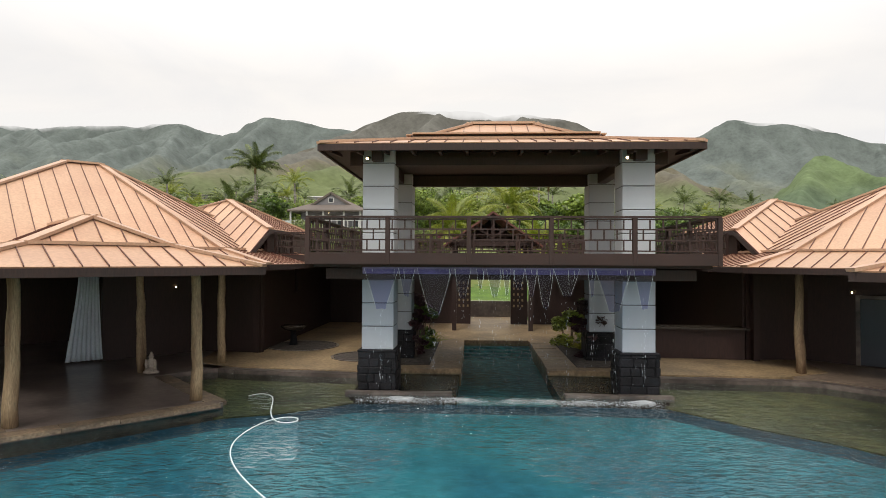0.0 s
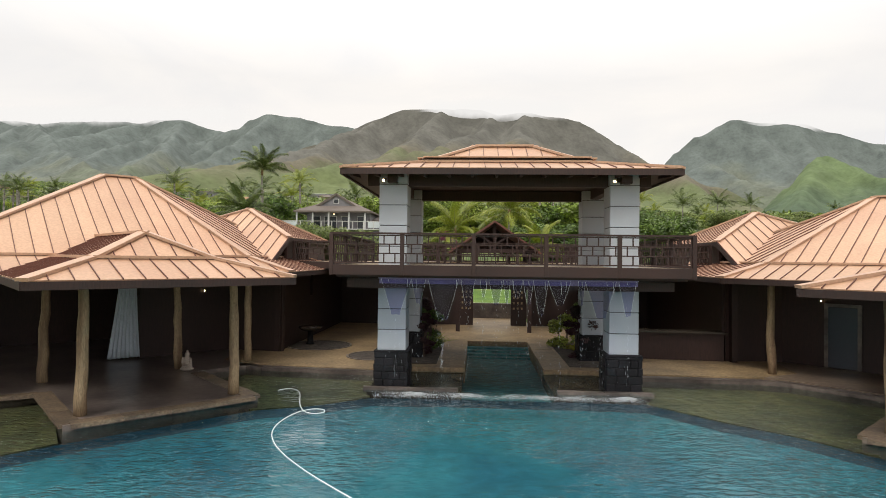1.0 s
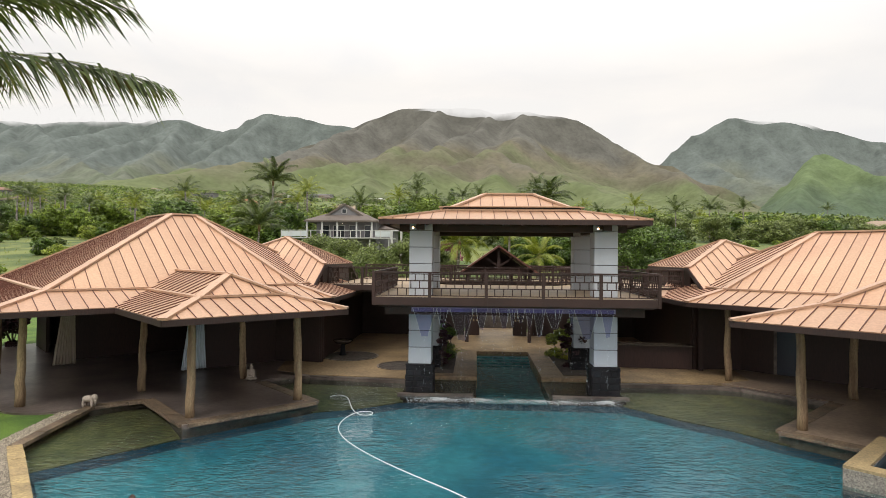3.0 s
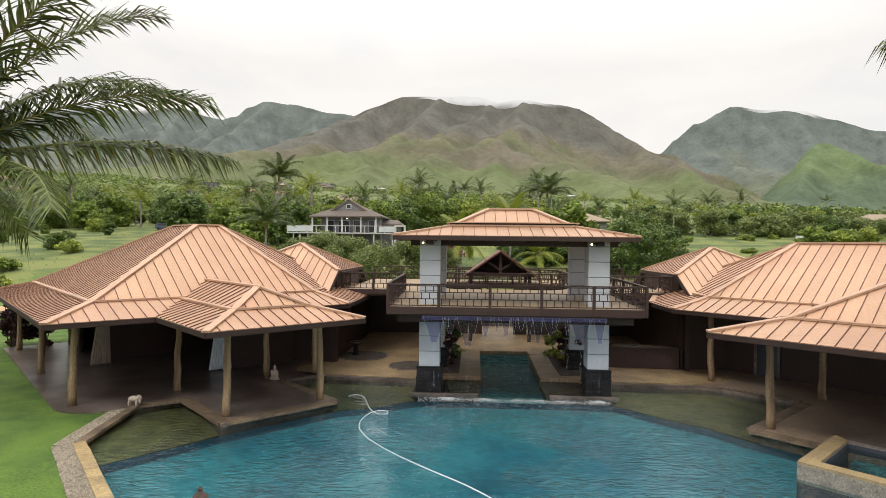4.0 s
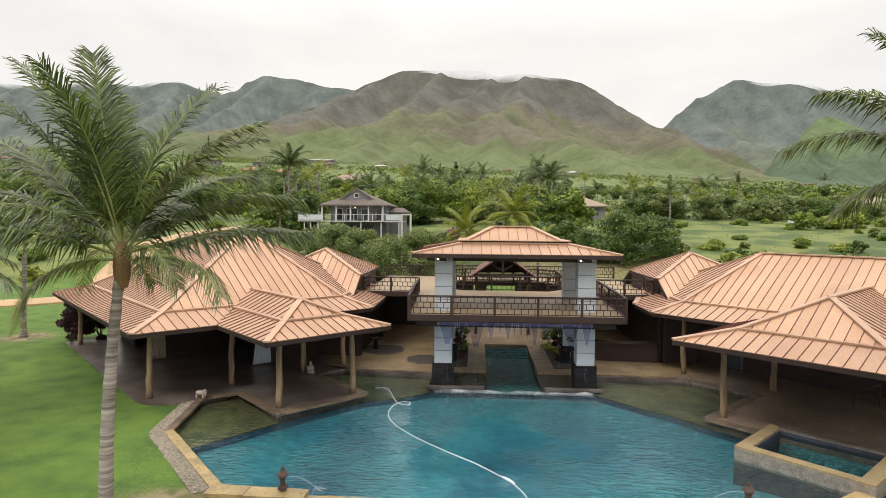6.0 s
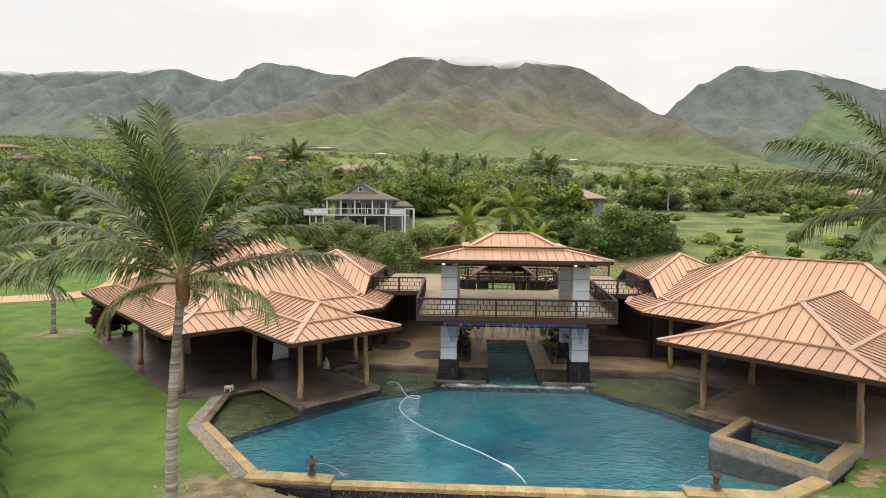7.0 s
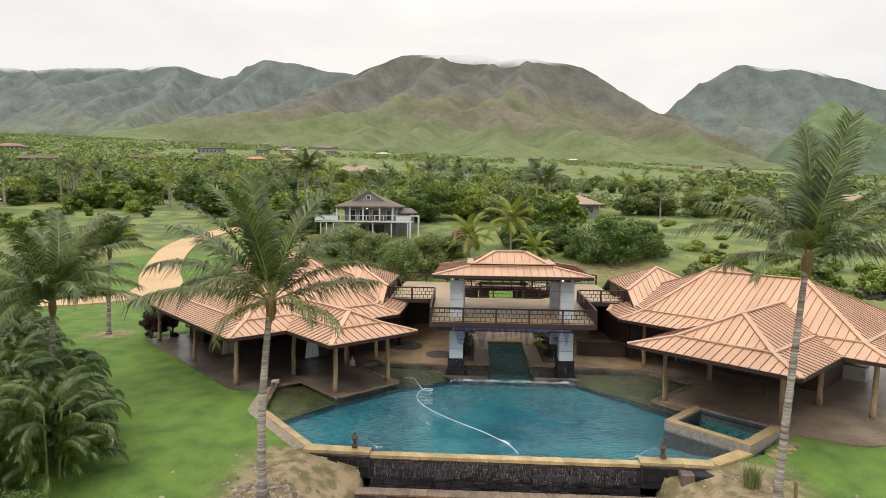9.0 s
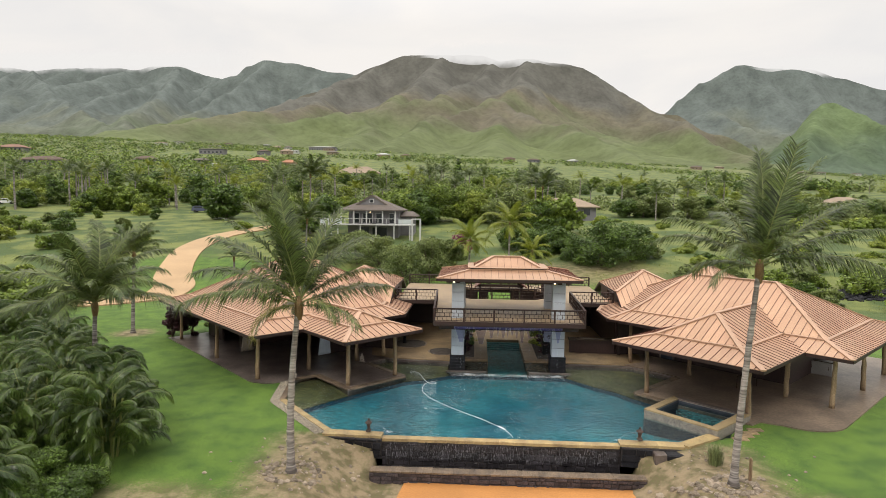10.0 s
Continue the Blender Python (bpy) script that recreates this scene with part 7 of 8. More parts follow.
# courtyard planting
for k, (x, y, h, w, mat, label) in enumerate([(-2.75, 6.6, 1.9, 1.4, M_LEAF_DARK, "tall dark shrub in the courtyard bed"), (2.9, 7.6, 1.5, 1.9, M_LEAF_LIGHT, "grey-green shrub in the courtyard bed"),
                                              (3.0, 4.9, 2.3, 1.3, M_LEAF_RED, "dark leggy shrub in the courtyard bed"), (-2.8, 4.6, 2.4, 0.9, M_LEAF_RED, "dark leggy shrub in the courtyard bed"),
                                              (-3.3, 8.6, 2.2, 1.4, M_LEAF_RED, "tall dark red-leaved shrub in the courtyard bed"), (3.9, 8.8, 2.4, 1.6, M_LEAF_DARK, "tall dark shrub in the courtyard bed")]):
    bush(x, y, h, w, mat, 20 + k, label, 0.075, 330, 14)


def rosette(x, y, r, mat, seed, label):
    """Long arching blades from one heart."""
    rn = random.Random(seed)
    ob = empty("rosette_plant", pose(x, y, 0.03), label=label, category="plant", group="courtyard rosettes")
    for k in range(46):
        a, el, L = k * 2.4 + rn.uniform(-0.2, 0.2), rn.uniform(0.35, 1.35), r * rn.uniform(0.75, 1.15)
        d, side = Vector((math.cos(a), math.sin(a), 0)), Vector((-math.sin(a), math.cos(a), 0))
        ring = []
        for t in (0.0, 0.35, 0.7, 1.0):
            c = d * (L * math.cos(el) * t + 0.25 * L * t * t) + Vector((0, 0, L * math.sin(el) * t * (1.25 - 0.6 * t)))
            w = 0.03 * (1.0 - t) ** 0.6 * (0.7 + t)
            ring += [c - side * w, c + Vector((0, 0, -w * 0.5)), c + side * w]
        part("blade", raw("blade", ring, [(3 * i + j, 3 * i + j + 1, 3 * i + j + 4, 3 * i + j + 3) for i in range(3) for j in range(2)]), mat, ob)


rosette(-2.5, 7.9, 0.72, M_LEAF_YELLOW, 3, "yellow-green spiky rosette plant in the courtyard bed")
rosette(3.15, 6.6, 0.62, M_LEAF_YELLOW, 4, "variegated yellow spiky plant in the courtyard bed")
rosette(2.75, 8.4, 0.6, M_LEAF_LIGHT, 5, "grey-green spiky plant in the courtyard bed")
for poly in ([(-4.0, 3.2), (-2.25, 3.2), (-2.25, 9.2), (-4.0, 9.2)], [(2.35, 3.2), (4.2, 3.2), (4.2, 9.2), (2.35, 9.2)]):
    slab("planting_bed", poly, -0.1, 0.04, M_GRAVEL, "dark gravel planting bed beside the channel", "planting bed")


# ---- grey two-storey house on the slope ----
M_SIDING = material("grey_siding", (0.185, 0.18, 0.19), 0.8, 0, 0.12, 1.0, 10, 0.1)
M_SHINGLE = material("brown_shingles", (0.14, 0.115, 0.098), 0.85, 0, 0.2, 1.0, 8, 0.2)
M_WHITE = material("white_paint", (0.5, 0.5, 0.49), 0.5, 0, 0.06)
M_PANE = material("dark_window_pane", (0.03, 0.035, 0.04), 0.12, 0, 0.2)
M_TANROOF = material("tan_far_roof", (0.30, 0.23, 0.165), 0.85, 0, 0.15, 0.5, 4, 0.1)
M_REDROOF = material("terracotta_far_roof", (0.24, 0.135, 0.095), 0.85, 0, 0.15, 0.5, 4, 0.1)
M_ORANGEROOF = material("orange_tile_roof", (0.40, 0.19, 0.11), 0.85, 0, 0.15, 0.5, 4, 0.1)
M_BROWNROOF = material("dark_brown_far_roof", (0.12, 0.08, 0.06), 0.85, 0, 0.15, 0.5, 4, 0.1)

GH = empty("grey_house", pose(-21.3, 66.5, 0), label="two-storey grey house with white deck posts and gabled roof", category="house")
g0 = 4.7


def hip_mesh(x0, x1, y0, y1, z0, z1, ridge):
    """A plain hip roof with thickness; ridge: half the ridge's length along x."""
    cx, cy = (x0 + x1) / 2, (y0 + y1) / 2
    bm = bmesh.new()
    lo = [bm.verts.new(p) for p in ((x0, y0, z0), (x1, y0, z0), (x1, y1, z0), (x0, y1, z0))]
    up = [bm.verts.new(p) for p in ((x0, y0, z0 + 0.2), (x1, y0, z0 + 0.2), (x1, y1, z0 + 0.2), (x0, y1, z0 + 0.2))]
    r = [bm.verts.new((cx - ridge, cy, z1)), bm.verts.new((cx + ridge, cy, z1))]
    bm.faces.new(lo[::-1])
    for i in range(4):
        bm.faces.new((lo[i], lo[(i + 1) % 4], up[(i + 1) % 4], up[i]))
    bm.faces.new((up[0], up[1], r[1], r[0]))
    bm.faces.new((up[1], up[2], r[1]))
    bm.faces.new((up[2], up[3], r[0], r[1]))
    bm.faces.new((up[3], up[0], r[0]))
    return bm


part("lower_wall", box(bmesh.new(), -4.2, 5.0, 0.0, 8.0, g0 - 0.6, 7.45), M_SIDING, GH, "grey ground-floor walls")
part("upper_wall", box(bmesh.new(), -4.2, 5.0, 0.6, 8.0, 7.6, 10.2), M_SIDING, GH, "grey upper-floor walls")
part("deck", box(bmesh.new(), -8.6, 8.0, -3.0, 0.9, 7.48, 7.62), M_WHITE, GH, "pale deck with a white fascia")
part("main_roof", hip_mesh(-5.6, 5.6, -1.5, 9.6, 10.0, 12.3, 1.0), M_SHINGLE, GH, "brown shingled hip roof")
bm = bmesh.new()
va = [bm.verts.new(p) for p in ((-2.5, 0.9, 11.1), (2.5, 0.9, 11.1), (0, 0.9, 12.7), (-2.5, 6.0, 11.1), (2.5, 6.0, 11.1), (0, 6.0, 12.7))]
for f in ((0, 1, 2), (3, 5, 4), (0, 3, 4, 1), (0, 2, 5, 3), (1, 4, 5, 2)):
    bm.faces.new([va[i] for i in f])
gable = part("gable", bm, M_SIDING, GH, "grey gable on the roof")
for s in (-1, 1):
    part("barge_board", bar(bmesh.new(), (0, 0.8, 12.8), (s * 2.9, 0.8, 10.95), 0.3, 0.16, up=(0, 1, 0)), M_SHINGLE, gable)
    part("gable_roof", bar(bmesh.new(), (s * 1.35, 0.75, 11.93), (s * 1.35, 6.1, 11.93), 3.3, 0.1, up=(s * 0.62, 0, 1)), M_SHINGLE, gable)
gw = part("gable_window", box(bmesh.new(), -0.4, 0.4, 0.82, 0.9, 11.4, 12.1), M_WHITE, gable)
part("pane", box(bmesh.new(), -0.3, 0.3, 0.80, 0.83, 11.48, 12.02), M_PANE, gw)
for x in (-5.2, -2.9, -0.6, 2.3, 4.6):
    part("porch_post", box(bmesh.new(), x - 0.11, x + 0.11, -1.2, -0.98, 7.6, 10.05), M_WHITE, GH)
for x in (-7.6, -6.6, -5.4, -1.4, 1.4, 4.6, 7.4):
    part("deck_post", box(bmesh.new(), x - 0.09, x + 0.09, -2.8, -2.62, g0 - 0.8, 7.42), M_WHITE, GH)
for x0, x1 in ((-3.4, -2.2), (-1.6, 0.2), (0.8, 2.0), (3.2, 4.2)):
    w = part("window", box(bmesh.new(), x0, x1, 0.54, 0.62, 7.7, 9.6), M_WHITE, GH)
    part("pane", box(bmesh.new(), x0 + 0.08, x1 - 0.08, 0.51, 0.545, 7.78, 9.52), M_PANE, w)
for x0, x1 in ((-1.9, -0.4), (0.3, 2.9)):
    part("ground_door", box(bmesh.new(), x0, x1, -0.06, 0.02, g0 - 0.2, 7.0), M_PANE, GH, "dark glazed garden door")
part("lamp", box(bmesh.new(), -0.06, 0.06, -0.5, -0.4, 9.75, 9.85), M_BULB, GH, "warm porch lamp")
k = -8.5
while k < 8.0:
    part("rail_post", box(bmesh.new(), k - 0.05, k + 0.05, -2.98, -2.88, 7.62, 8.65), M_WHITE, GH)
    k += 1.47
part("hand_rail", box(bmesh.new(), -8.6, 8.0, -2.97, -2.89, 8.6, 8.68), M_WHITE, GH)
M_GLASSRAIL = material("pale_glass_panel", (0.55, 0.6, 0.62), 0.1, 0, 0.1)
for x0, x1 in ((-8.5, -4.6), (5.4, 7.9)):
    part("rail_panel", box(bmesh.new(), x0, x1, -2.95, -2.91, 7.75, 8.55), M_GLASSRAIL, GH, "pale translucent rail panel")
for x in (7.9, 9.3):
    part("stair_post", box(bmesh.new(), x - 0.14, x + 0.14, -3.4, -3.12, g0 - 0.8, 8.7), M_WHITE, GH)
part("stair_rail", box(bmesh.new(), 7.8, 9.4, -3.35, -3.15, 8.55, 8.75), M_WHITE, GH)
part("annex", box(bmesh.new(), 5.0, 7.4, 3.0, 8.0, g0 - 0.6, 9.0), M_SIDING, GH, "low grey side wing")
part("annex_roof", hip_mesh(4.6, 8.0, 2.2, 9.0, 8.9, 9.9, 0.8), M_SHINGLE, GH, "brown side roof")


def far_house(x, y, w, d, h, roof_mat, wall_mat, rise=1.8, label="low house with a hip roof among the trees", turn=0):
    z = ground_z(x, y)
    ob = empty("house", pose(x, y, z, 0, 0, turn), label=label, category="house")
    part("house_wall", box(bmesh.new(), -w / 2, w / 2, -d / 2, d / 2, -1.5, h), wall_mat, ob)
    part("roof", hip_mesh(-w / 2 - 0.8, w / 2 + 0.8, -d / 2 - 0.8, d / 2 + 0.8, h, h + rise, w * 0.2), roof_mat, ob)
    n = max(2, int(w / 4))
    for i in range(n):
        wx = -w / 2 + w * (i + 0.5) / n
        part("window", box(bmesh.new(), wx - 0.7, wx + 0.7, -d / 2 - 0.05, -d / 2 + 0.02, 0.8, min(h - 0.3, 2.2)), M_PANE, ob)
    return ob


far_house(-66.0, 279.0, 24, 12, 3.2, M_TANROOF, M_SIDING, 4.0, "wide tan-roofed house on a green rise")
far_house(19.0, 103.0, 12.5, 9, 2.6, M_TANROOF, M_SIDING, 2.2, "tan-roofed bungalow half hidden by trees")
far_house(95.0, 124.0, 9, 7, 2.6, M_TANROOF, M_WHITE, 1.8, "small white-walled house behind the hedge")
far_house(-294.0, 347.0, 32, 12, 2.6, M_BROWNROOF, M_SIDING, 3.0, "long dark brown roofed house among palms")
far_house(-397.0, 447.0, 24, 12, 3.2, M_REDROOF, M_SIDING, 3.0, "red-brown roofed house among palms")
far_house(-245.0, 385.0, 15, 10, 3.0, M_BROWNROOF, M_SIDING, 2.6, "grey-brown roofed house among palms")
far_house(-209.0, 397.0, 12, 9, 2.6, M_SHINGLE, M_SIDING, 1.8, "low brown roofed house among palms")
far_house(-181.0, 362.0, 7, 6, 2.6, M_WHITE, M_WHITE, 0.8, "small white flat-roofed house among the trees")
far_house(-166.0, 398.0, 12.5, 9, 3.6, M_ORANGEROOF, M_TANROOF, 2.6, "two-storey house with an orange tiled roof")
far_house(-138.0, 384.0, 9.5, 8, 3.2, M_ORANGEROOF, M_TANROOF, 2.4, "small house with an orange tiled roof", 12)
far_house(-262.0, 533.0, 24, 10, 4.4, M_SHINGLE, M_SIDING, 1.0, "long grey flat-roofed house on the slope")
far_house(-221.0, 665.0, 10, 8, 3.0, M_WHITE, M_WHITE, 1.0, "small white house on the slope")
far_house(-264.0, 960.0, 46, 14, 5.0, M_WHITE, M_SIDING, 1.6, "long pale house high on the slope")
rnd = random.Random(77)
for k in range(34):
    if k < 14:
        x, y = rnd.uniform(-520, -90), rnd.uniform(520, 980)
    else:
        x, y = rnd.uniform(40, 700), rnd.uniform(800, 1350)
    far_house(x, y, rnd.uniform(9, 18), rnd.uniform(7, 11), rnd.uniform(2.6, 4.0), rnd.choice((M_TANROOF, M_BROWNROOF, M_BROWNROOF, M_SHINGLE, M_SHINGLE, M_WHITE)), rnd.choice((M_WHITE, M_SIDING, M_TANROOF)), rnd.uniform(1.0, 2.4), turn=rnd.uniform(-30, 30))


# ---- parked cars ----
M_TYRE = material("black_tyre", (0.02, 0.02, 0.02), 0.8, 0, 0.2)


def car(x, y, turn, colour, name, label):
    paint = material(name + "_paint", colour, 0.3, 0.1, 0.05)
    ob = empty("car", pose(x, y, ground_z(x, y) + 0.05, 0, 0, turn), label=label, category="car")
    bm = bmesh.new()
    prof = [(-2.2, 0.35), (2.2, 0.35), (2.2, 0.9), (1.1, 1.0), (0.55, 1.6), (-1.7, 1.65), (-2.15, 1.0)]
    lo = [bm.verts.new((px, -0.85 + (0.1 if pz > 1.2 else 0), pz)) for px, pz in prof]
    hi = [bm.verts.new((px, 0.85 - (0.1 if pz > 1.2 else 0), pz)) for px, pz in prof]
    bm.faces.new(lo)
    bm.faces.new(hi[::-1])
    for i in range(len(prof)):
        bm.faces.new((lo[i], hi[i], hi[(i + 1) % len(prof)], lo[(i + 1) % len(prof)]))
    bmesh.ops.bevel(bm, geom=bm.edges[:], offset=0.06, segments=2, affect="EDGES")
    part("body", bm, paint, ob)
    for s in (-1, 1):
        part("side_window", box(bmesh.new(), -1.55, 0.6, s * 0.80 - 0.04, s * 0.80 + 0.04, 1.08, 1.5), M_PANE, ob)
        for wx in (-1.35, 1.4):
            part("wheel", tube(bmesh.new(), [(wx, s * 0.7, 0.33), (wx, s * 0.9, 0.33)], [0.33, 0.33], 14), M_TYRE, ob)
    part("windscreen", bar(bmesh.new(), (0.9, -0.6, 1.3), (0.9, 0.6, 1.3), 0.5, 0.04, up=(0.75, 0, 0.6)), M_PANE, ob)
    return ob


car(-73.0, 109.0, 5, (0.06, 0.07, 0.12), "dark_suv", "dark blue parked estate car at the end of the drive")
car(-137.0, 123.0, 20, (0.7, 0.7, 0.7), "white_car", "white parked car under trees")
car(62.0, 92.0, 175, (0.75, 0.76, 0.78), "white_pickup", "white parked car beside the field hedge")

# ---- scrub, hedges and woods ----
def joined_palm(seed, count=15, mat=None):
    rnd = random.Random(seed)
    vs, fs = [], []
    for k in range(count):
        me = FRONDS[min(4, int(5 * (k + 0.5) / count))][k % 3]
        m = Matrix.Rotation(k * 2.39996 + rnd.uniform(-0.3, 0.3), 4, "Z") @ Matrix.Rotation(rnd.uniform(-0.3, 0.3), 4, "X")
        base = len(vs)
        vs += [m @ v.co for v in me.vertices]
        keep = [p for i, p in enumerate(me.polygons) if p.material_index == 1 or (i // 4) % 2 == 0]
        fs += [tuple(base + i for i in p.vertices) for p in keep]
    me = raw("crown", vs, fs)
    me.materials.append(mat or M_FROND)
    return me


PALM_CROWNS = [joined_palm(k, mat=M_FROND_Y if k == 2 else None) for k in range(3)]
PALM_STEM = bpy.data.meshes.new("trunk")
bm = tube(bmesh.new(), [(0, 0, -0.05), (0.02, 0, 0.5), (0, 0, 1)], [0.03, 0.022, 0.016], 7)
bm.to_mesh(PALM_STEM)
bm.free()
PALM_STEM.materials.append(M_TRUNK)


def far_palm(x, y, h, s, k):
    ob = empty("palm_tree", pose(x, y, ground_z(x, y), 0, 0, k * 47), label="slim coconut palm in the distant scrub", category="palm tree", group="scrub palms")
    o = new("trunk", PALM_STEM)
    o.parent = ob
    o.matrix_local = Matrix.Diagonal((h, h, h, 1))
    o = new("crown", PALM_CROWNS[k % 3])
    o.parent = ob
    o.matrix_local = Matrix.Translation((0, 0, h)) @ Matrix.Diagonal((s, s, s, 1))


def open_land(x, y):
    """Fields, yards and roads that stay free of trees."""
    return ((22 < x < 92 and 48 < y < 99) or (-34 < x < -8 and 56 < y < 80) or (-112 < x < -48 and 40 < y < 102) or (-60 < x < -36 and y < 90)
            or (x > 60 and 128 < y < 150 and x < 190) or (-84 < x < -48 and 236 < y < 276) or (8 < x < 30 and 86 < y < 110) or (-82 < x < -64 and 100 < y < 118) or (-145 < x < -130 and 112 < y < 128))


rnd = random.Random(2024)
KINDS = [(M_LEAF_DARK, 5), (M_LEAF_MID, 9), (M_LEAF_MID, 10), (M_LEAF_OLIVE, 12), (M_LEAF_LIGHT, 14), (M_LEAF_DARK, 16)]
placed = 0
while placed < 270:
    y = 64 + 190 * rnd.random() ** 1.25
    x = rnd.uniform(-0.95, 0.80) * (y + 40)
    if open_land(x, y) or (x > 20 and rnd.random() < 0.45) or (abs(x) < 26 and y < 74):
        continue
    mat, sd = rnd.choice(KINDS)
    h = rnd.uniform(3.2, 7.5) * (1.0 if x < 25 else 0.75)
    if rnd.random() < (0.42 if x < 0 else 0.28):
        far_palm(x, y, h * 1.15 + 1.0, rnd.uniform(0.75, 1.05), placed)
    else:
        tree(x, y, h, h * rnd.choice((1.1, 1.3)), mat, sd, "rounded green tree in the scrub behind the house", 0.27, 330, 30, 0.16, group="scrub trees")
    placed += 1
# dense belts: beyond the rough field and behind the grey house
for k in range(95):
    if k < 60:
        x, y = rnd.uniform(-165, -46), rnd.uniform(104, 150)
    else:
        x, y = rnd.uniform(-62, 14), rnd.uniform(86, 130)
    if abs(x / (y + 39) + 0.2) < 0.055 or -82 < x < -64 and y < 118 or -145 < x < -130 and y < 128:
        continue
    mat, sd = rnd.choice(KINDS)
    h = rnd.uniform(4.5, 8.5)
    if rnd.random() < 0.42:
        far_palm(x, y, h * 1.1 + 1.0, rnd.uniform(0.85, 1.15), k)
    else:
        tree(x, y, h, h * rnd.choice((1.3, 1.5)), mat, sd, "tall leafy tree in the belt beyond the gardens", 0.27, 360, 34, 0.14, group="belt trees")
tree(-12.2, 93.0, 9.0, 14.4, M_LEAF_MID, 9, "broad spreading green tree behind the grey house", 0.25, 520, 44, 0.2)
tree(-4.0, 96.0, 8.0, 12.0, M_LEAF_MID, 10, "broad spreading green tree behind the grey house", 0.25, 520, 44, 0.2)
tree(-30.5, 68.0, 7.5, 7.5, M_LEAF_DARK, 16, "dark green tree beside the grey house", 0.34, 200, 30, 0.15)
tree(-36.5, 66.0, 7.0, 7.0, M_LEAF_MID, 9, "green tree beside the grey house", 0.34, 200, 30, 0.15)
# conifer on the skyline
con = empty("conifer", pose(-9.5, 190, ground_z(-9.5, 190)), label="dark pointed conifer above the trees", category="tree")
cv, cf = leaf_cloud([((0, 0, 3 + 1.1 * k), (2.6 - 0.24 * k, 2.6 - 0.24 * k, 0.6)) for k in range(10)], 40, 0.7, 4)
cm = raw("crown", cv, cf)
cm.materials.append(M_LEAF_DARK)
part("crown", cm, None, con)
part("trunk", tube(bmesh.new(), [(0, 0, -0.5), (0, 0, 13)], [0.3, 0.08], 7), M_BARK, con)
# hedge line beyond the field
for k in range(16):
    x = 34 + 4.6 * k + rnd.uniform(-1, 1)
    y = 106 - 0.1 * k + rnd.uniform(-3, 4)
    bush(x, y, rnd.uniform(3.6, 5.4), rnd.uniform(7, 9), M_LEAF_OLIVE if k % 4 else M_LEAF_DARK, k % 3, "rounded olive hedge bush beyond the field", 0.24, 340, 34, "field hedge")
for k in range(12):
    bush(58 + 4.0 * k + rnd.uniform(-1, 1), 84 + rnd.uniform(-2, 6), rnd.uniform(2.0, 3.2), rnd.uniform(4, 6), M_LEAF_LIGHT if k % 2 else M_LEAF_MID, 1 + k % 2, "low bright green bush at the field's edge", 0.28, 180, 22, "field bushes")
# bushes close behind the right wing
for k, (x, y, h, w) in enumerate([(26, 40, 2.2, 4.0), (31, 43, 2.6, 5.0), (36, 38, 2.4, 4.6), (41, 41, 2.8, 5.0), (46, 36, 3.0, 6.0), (52, 40, 3.0, 6.0), (38, 30, 2.0, 4.0), (44, 27, 2.2, 4.4), (50, 29, 2.6, 5.0), (24, 52, 2.4, 4.5)]):
    bush(x, y, h, w, M_LEAF_MID if k % 3 else M_LEAF_OLIVE, 1 + k % 3, "untidy green scrub bush behind the wing", 0.24, 180, 22, "scrub bushes")
for k, (x, y, h, w) in enumerate([(-52, 36, 1.6, 3.0), (-58, 44, 1.8, 3.4), (-64, 38, 1.5, 2.8), (-72, 52, 2.2, 4.0), (-60, 58, 2.0, 3.6), (-84, 66, 2.4, 4.4), (-95, 74, 2.4, 4.0), (-48, 74, 1.8, 3.4)]):
    bush(x, y, h, w, M_LEAF_MID if k % 2 else M_LEAF_LIGHT, 1 + k % 3, "loose green scrub bush in the rough field", 0.22, 150, 18, "scrub bushes")
for k in range(34):
    x, y = rnd.uniform(-118, -50), rnd.uniform(34, 100)
    if -56 < x < -38 or (x > -84 and 100 < y):
        continue
    mat, sd = rnd.choice(KINDS)
    bush(x, y, rnd.uniform(1.4, 3.4), rnd.uniform(2.6, 5.5), mat, sd, "untidy bush in the rough field", 0.24, 170, 20, "field scrub")
for k in range(30):
    x, y = rnd.uniform(24, 84), rnd.uniform(28, 62)
    if x < 30 and y < 34:
        continue
    mat, sd = rnd.choice(KINDS)
    bush(x, y, rnd.uniform(0.8, 2.0), rnd.uniform(1.8, 4.2), mat, sd, "low scrub bush on the rough slope", 0.2, 170, 18, "slope scrub")
for k in range(46):
    x, y = rnd.uniform(24, 92), rnd.uniform(50, 99)
    mat, sd = rnd.choice(KINDS[1:5])
    bush(x, y, rnd.uniform(0.5, 1.3), rnd.uniform(1.4, 4.0), mat, sd, "low tussock bush in the open field", 0.16, 200, 18, "field tussocks")
# clipped yellow-green border before the grey house
for k in range(7):
    bush(-31 + 2.1 * k, 60.5, 1.0, 2.6, M_LEAF_YELLOW, 2, "low clipped yellow-green border shrub", 0.2, 140, 14, "border shrubs")

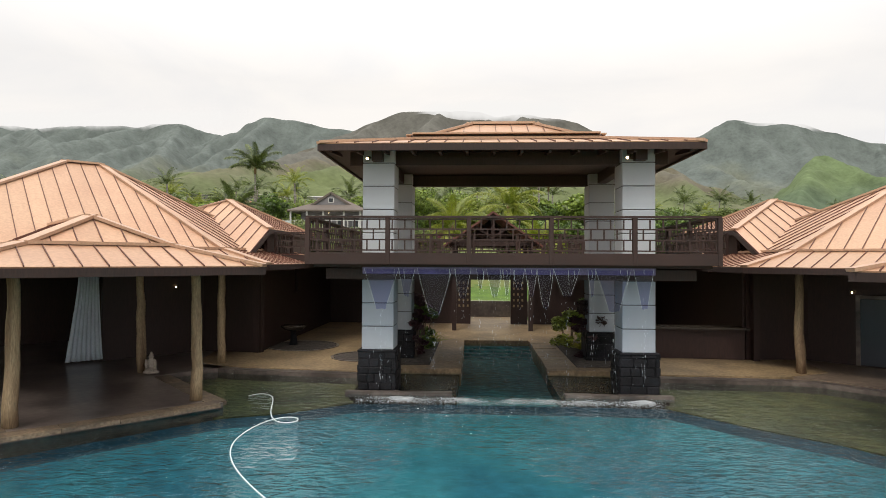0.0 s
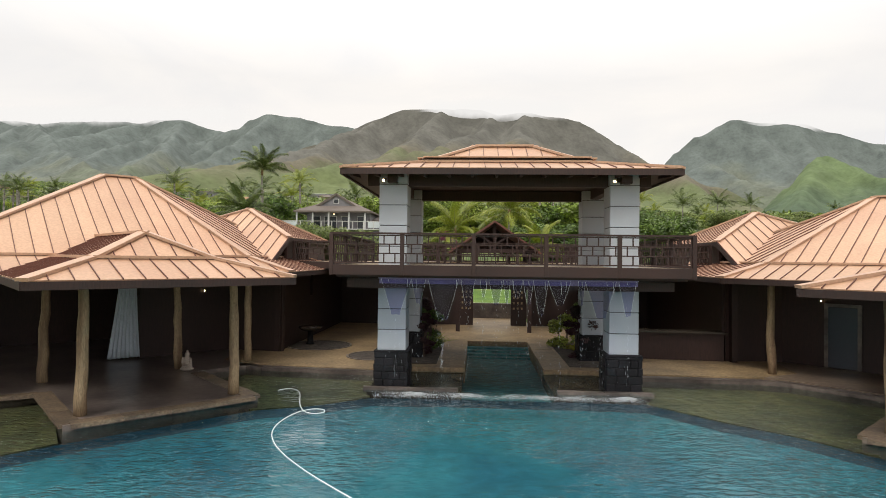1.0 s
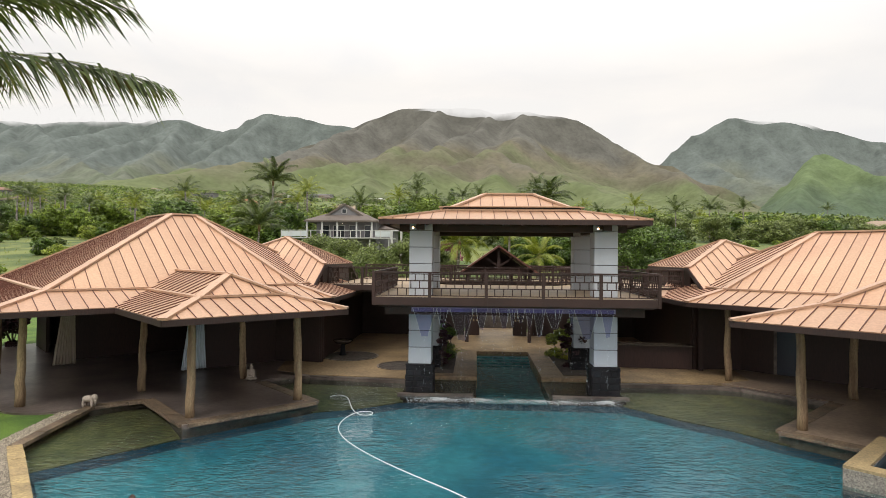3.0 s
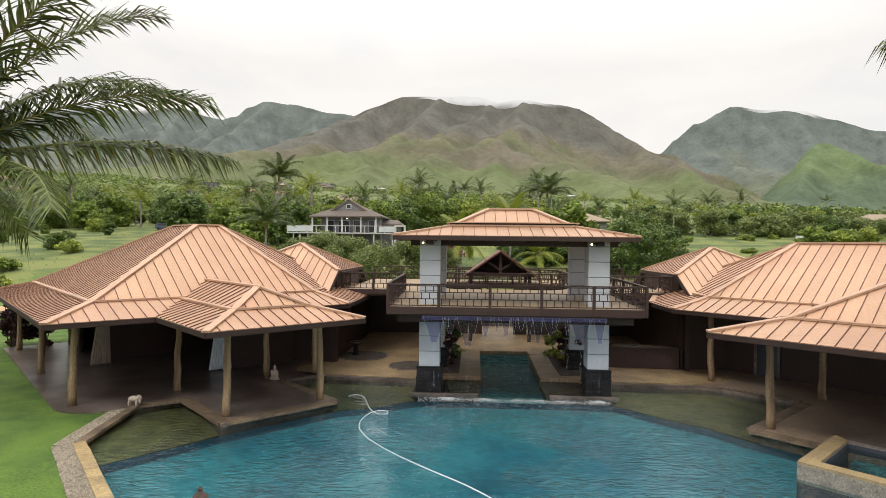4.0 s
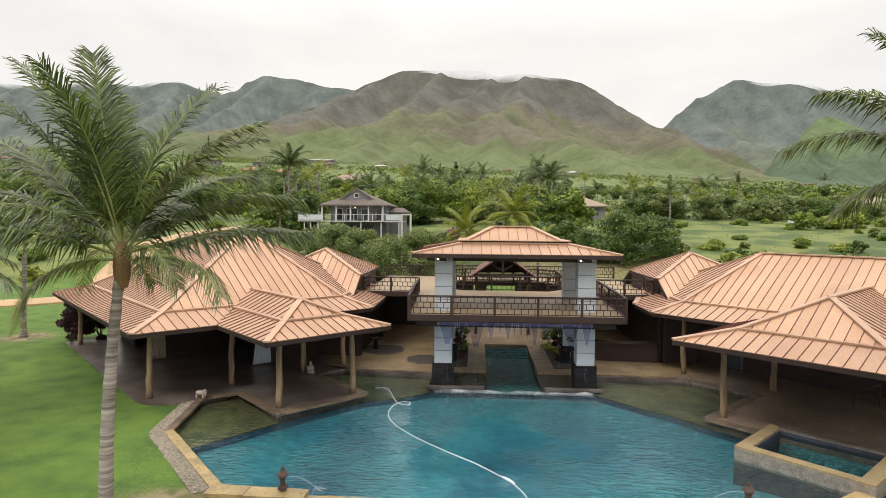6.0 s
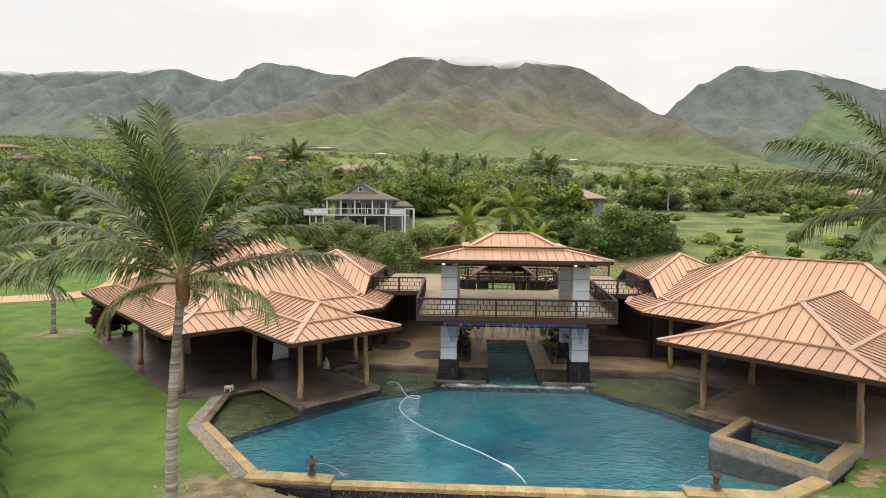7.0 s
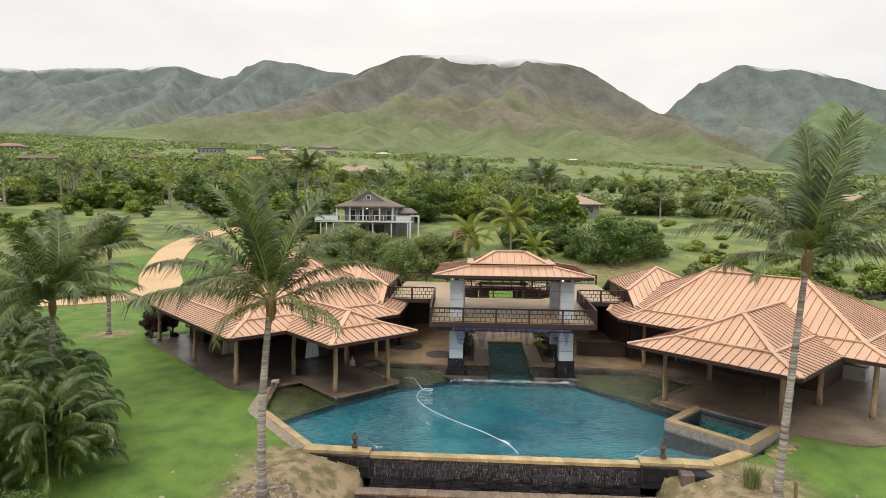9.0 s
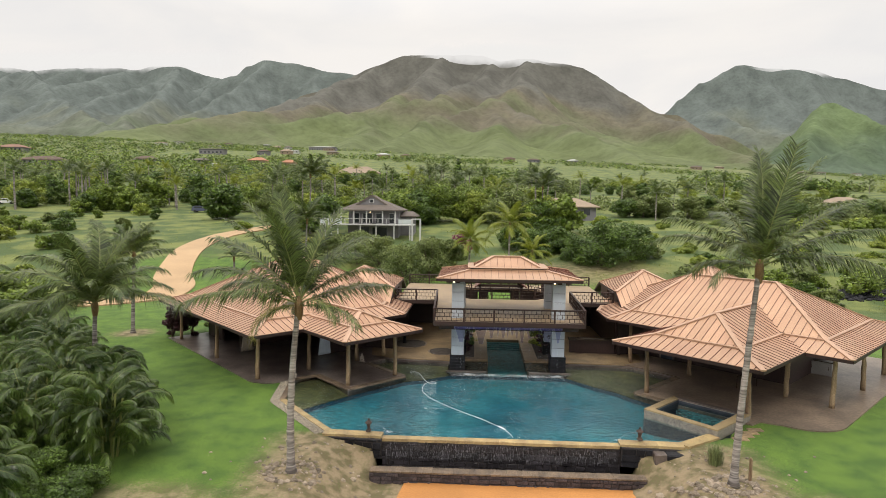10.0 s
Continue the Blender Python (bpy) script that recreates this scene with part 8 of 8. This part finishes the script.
# rough grass tufts and low scrub over the fields
rng = np.random.default_rng(8)
tv, tf = [], []
k = 0
while k < 9000:
    y = 26 + 150 * rng.random() ** 1.4
    x = rng.uniform(-0.95, 0.8) * (y + 40)
    if rough_grass(x, y) < 0.5 or (-52 < x < -33 and y < 66):
        k += 1
        continue
    z = ground_z(x, y)
    h, a = rng.uniform(0.06, 0.24), rng.uniform(0, 6.28)
    w = h * 0.16
    c, s = math.cos(a) * w, math.sin(a) * w
    b = len(tv)
    tv += [(x - c, y - s, z), (x + c, y + s, z), (x + c * 1.5 + rng.normal() * 0.1, y + s * 1.5, z + h), (x - c * 1.4, y - s * 1.4 + rng.normal() * 0.1, z + h * 0.9)]
    tf.append((b, b + 1, b + 2, b + 3))
    k += 1
tagged(mesh_object("rough_grass", raw("rough_grass", tv, tf), leaf_material("dry_green_grass", (0.30, 0.32, 0.10), (0.21, 0.25, 0.07), 0.8, 0.5, 0.3)), "rough tufted grass over the fields", "grass", kind="stuff")
# woods between the scrub and the far plain
rng = np.random.default_rng(19)
cl = []
while len(cl) < 900:
    y = 118 + 170 * rng.random()
    x = rng.uniform(-0.95, 0.85) * (y + 40)
    if open_land(x, y) or noise.noise((x * 0.02, y * 0.02, 4.5)) < (-0.15 if x < 30 else 0.1):
        continue
    s = rng.uniform(1.2, 2.6)
    cl.append(((x, y, ground_z(x, y) + s * 0.7), (s, s, s * 0.8)))
fv, ff = leaf_cloud(cl, 26, 0.5, 20)
tagged(mesh_object("scrub_woods", raw("scrub_woods", fv, ff), M_LEAF_OLIVE), "tangled green scrub woods behind the gardens", "woods", kind="stuff")
# far woods
rng = np.random.default_rng(9)
cl = []
while len(cl) < 6400:
    y = 240 + 1000 * rng.random() ** 1.5
    x = rng.uniform(-0.95, 0.85) * (y + 40)
    if noise.noise((x * 0.008, y * 0.006, 1.5)) < (-0.12 if x < 40 else 0.12):
        continue
    s = rng.uniform(2.0, 4.2)
    cl.append(((x, y, ground_z(x, y) + s * 0.6), (s, s, s * 0.7)))
for part_of, mat, seed in ((0, M_LEAF_DARK, 10), (1, M_LEAF_OLIVE, 11), (2, M_LEAF_MID, 12)):
    fv, ff = leaf_cloud([c for k, c in enumerate(cl) if int(2 * noise.noise((c[0][0] * 0.013, c[0][1] * 0.013, 7.5)) * 3 + k) % 3 == part_of], 3.4, 1.0, seed)
    tagged(mesh_object("far_woods", raw("far_woods", fv, ff), mat), "distant mixed woods and palms below the mountains", "woods", kind="stuff")
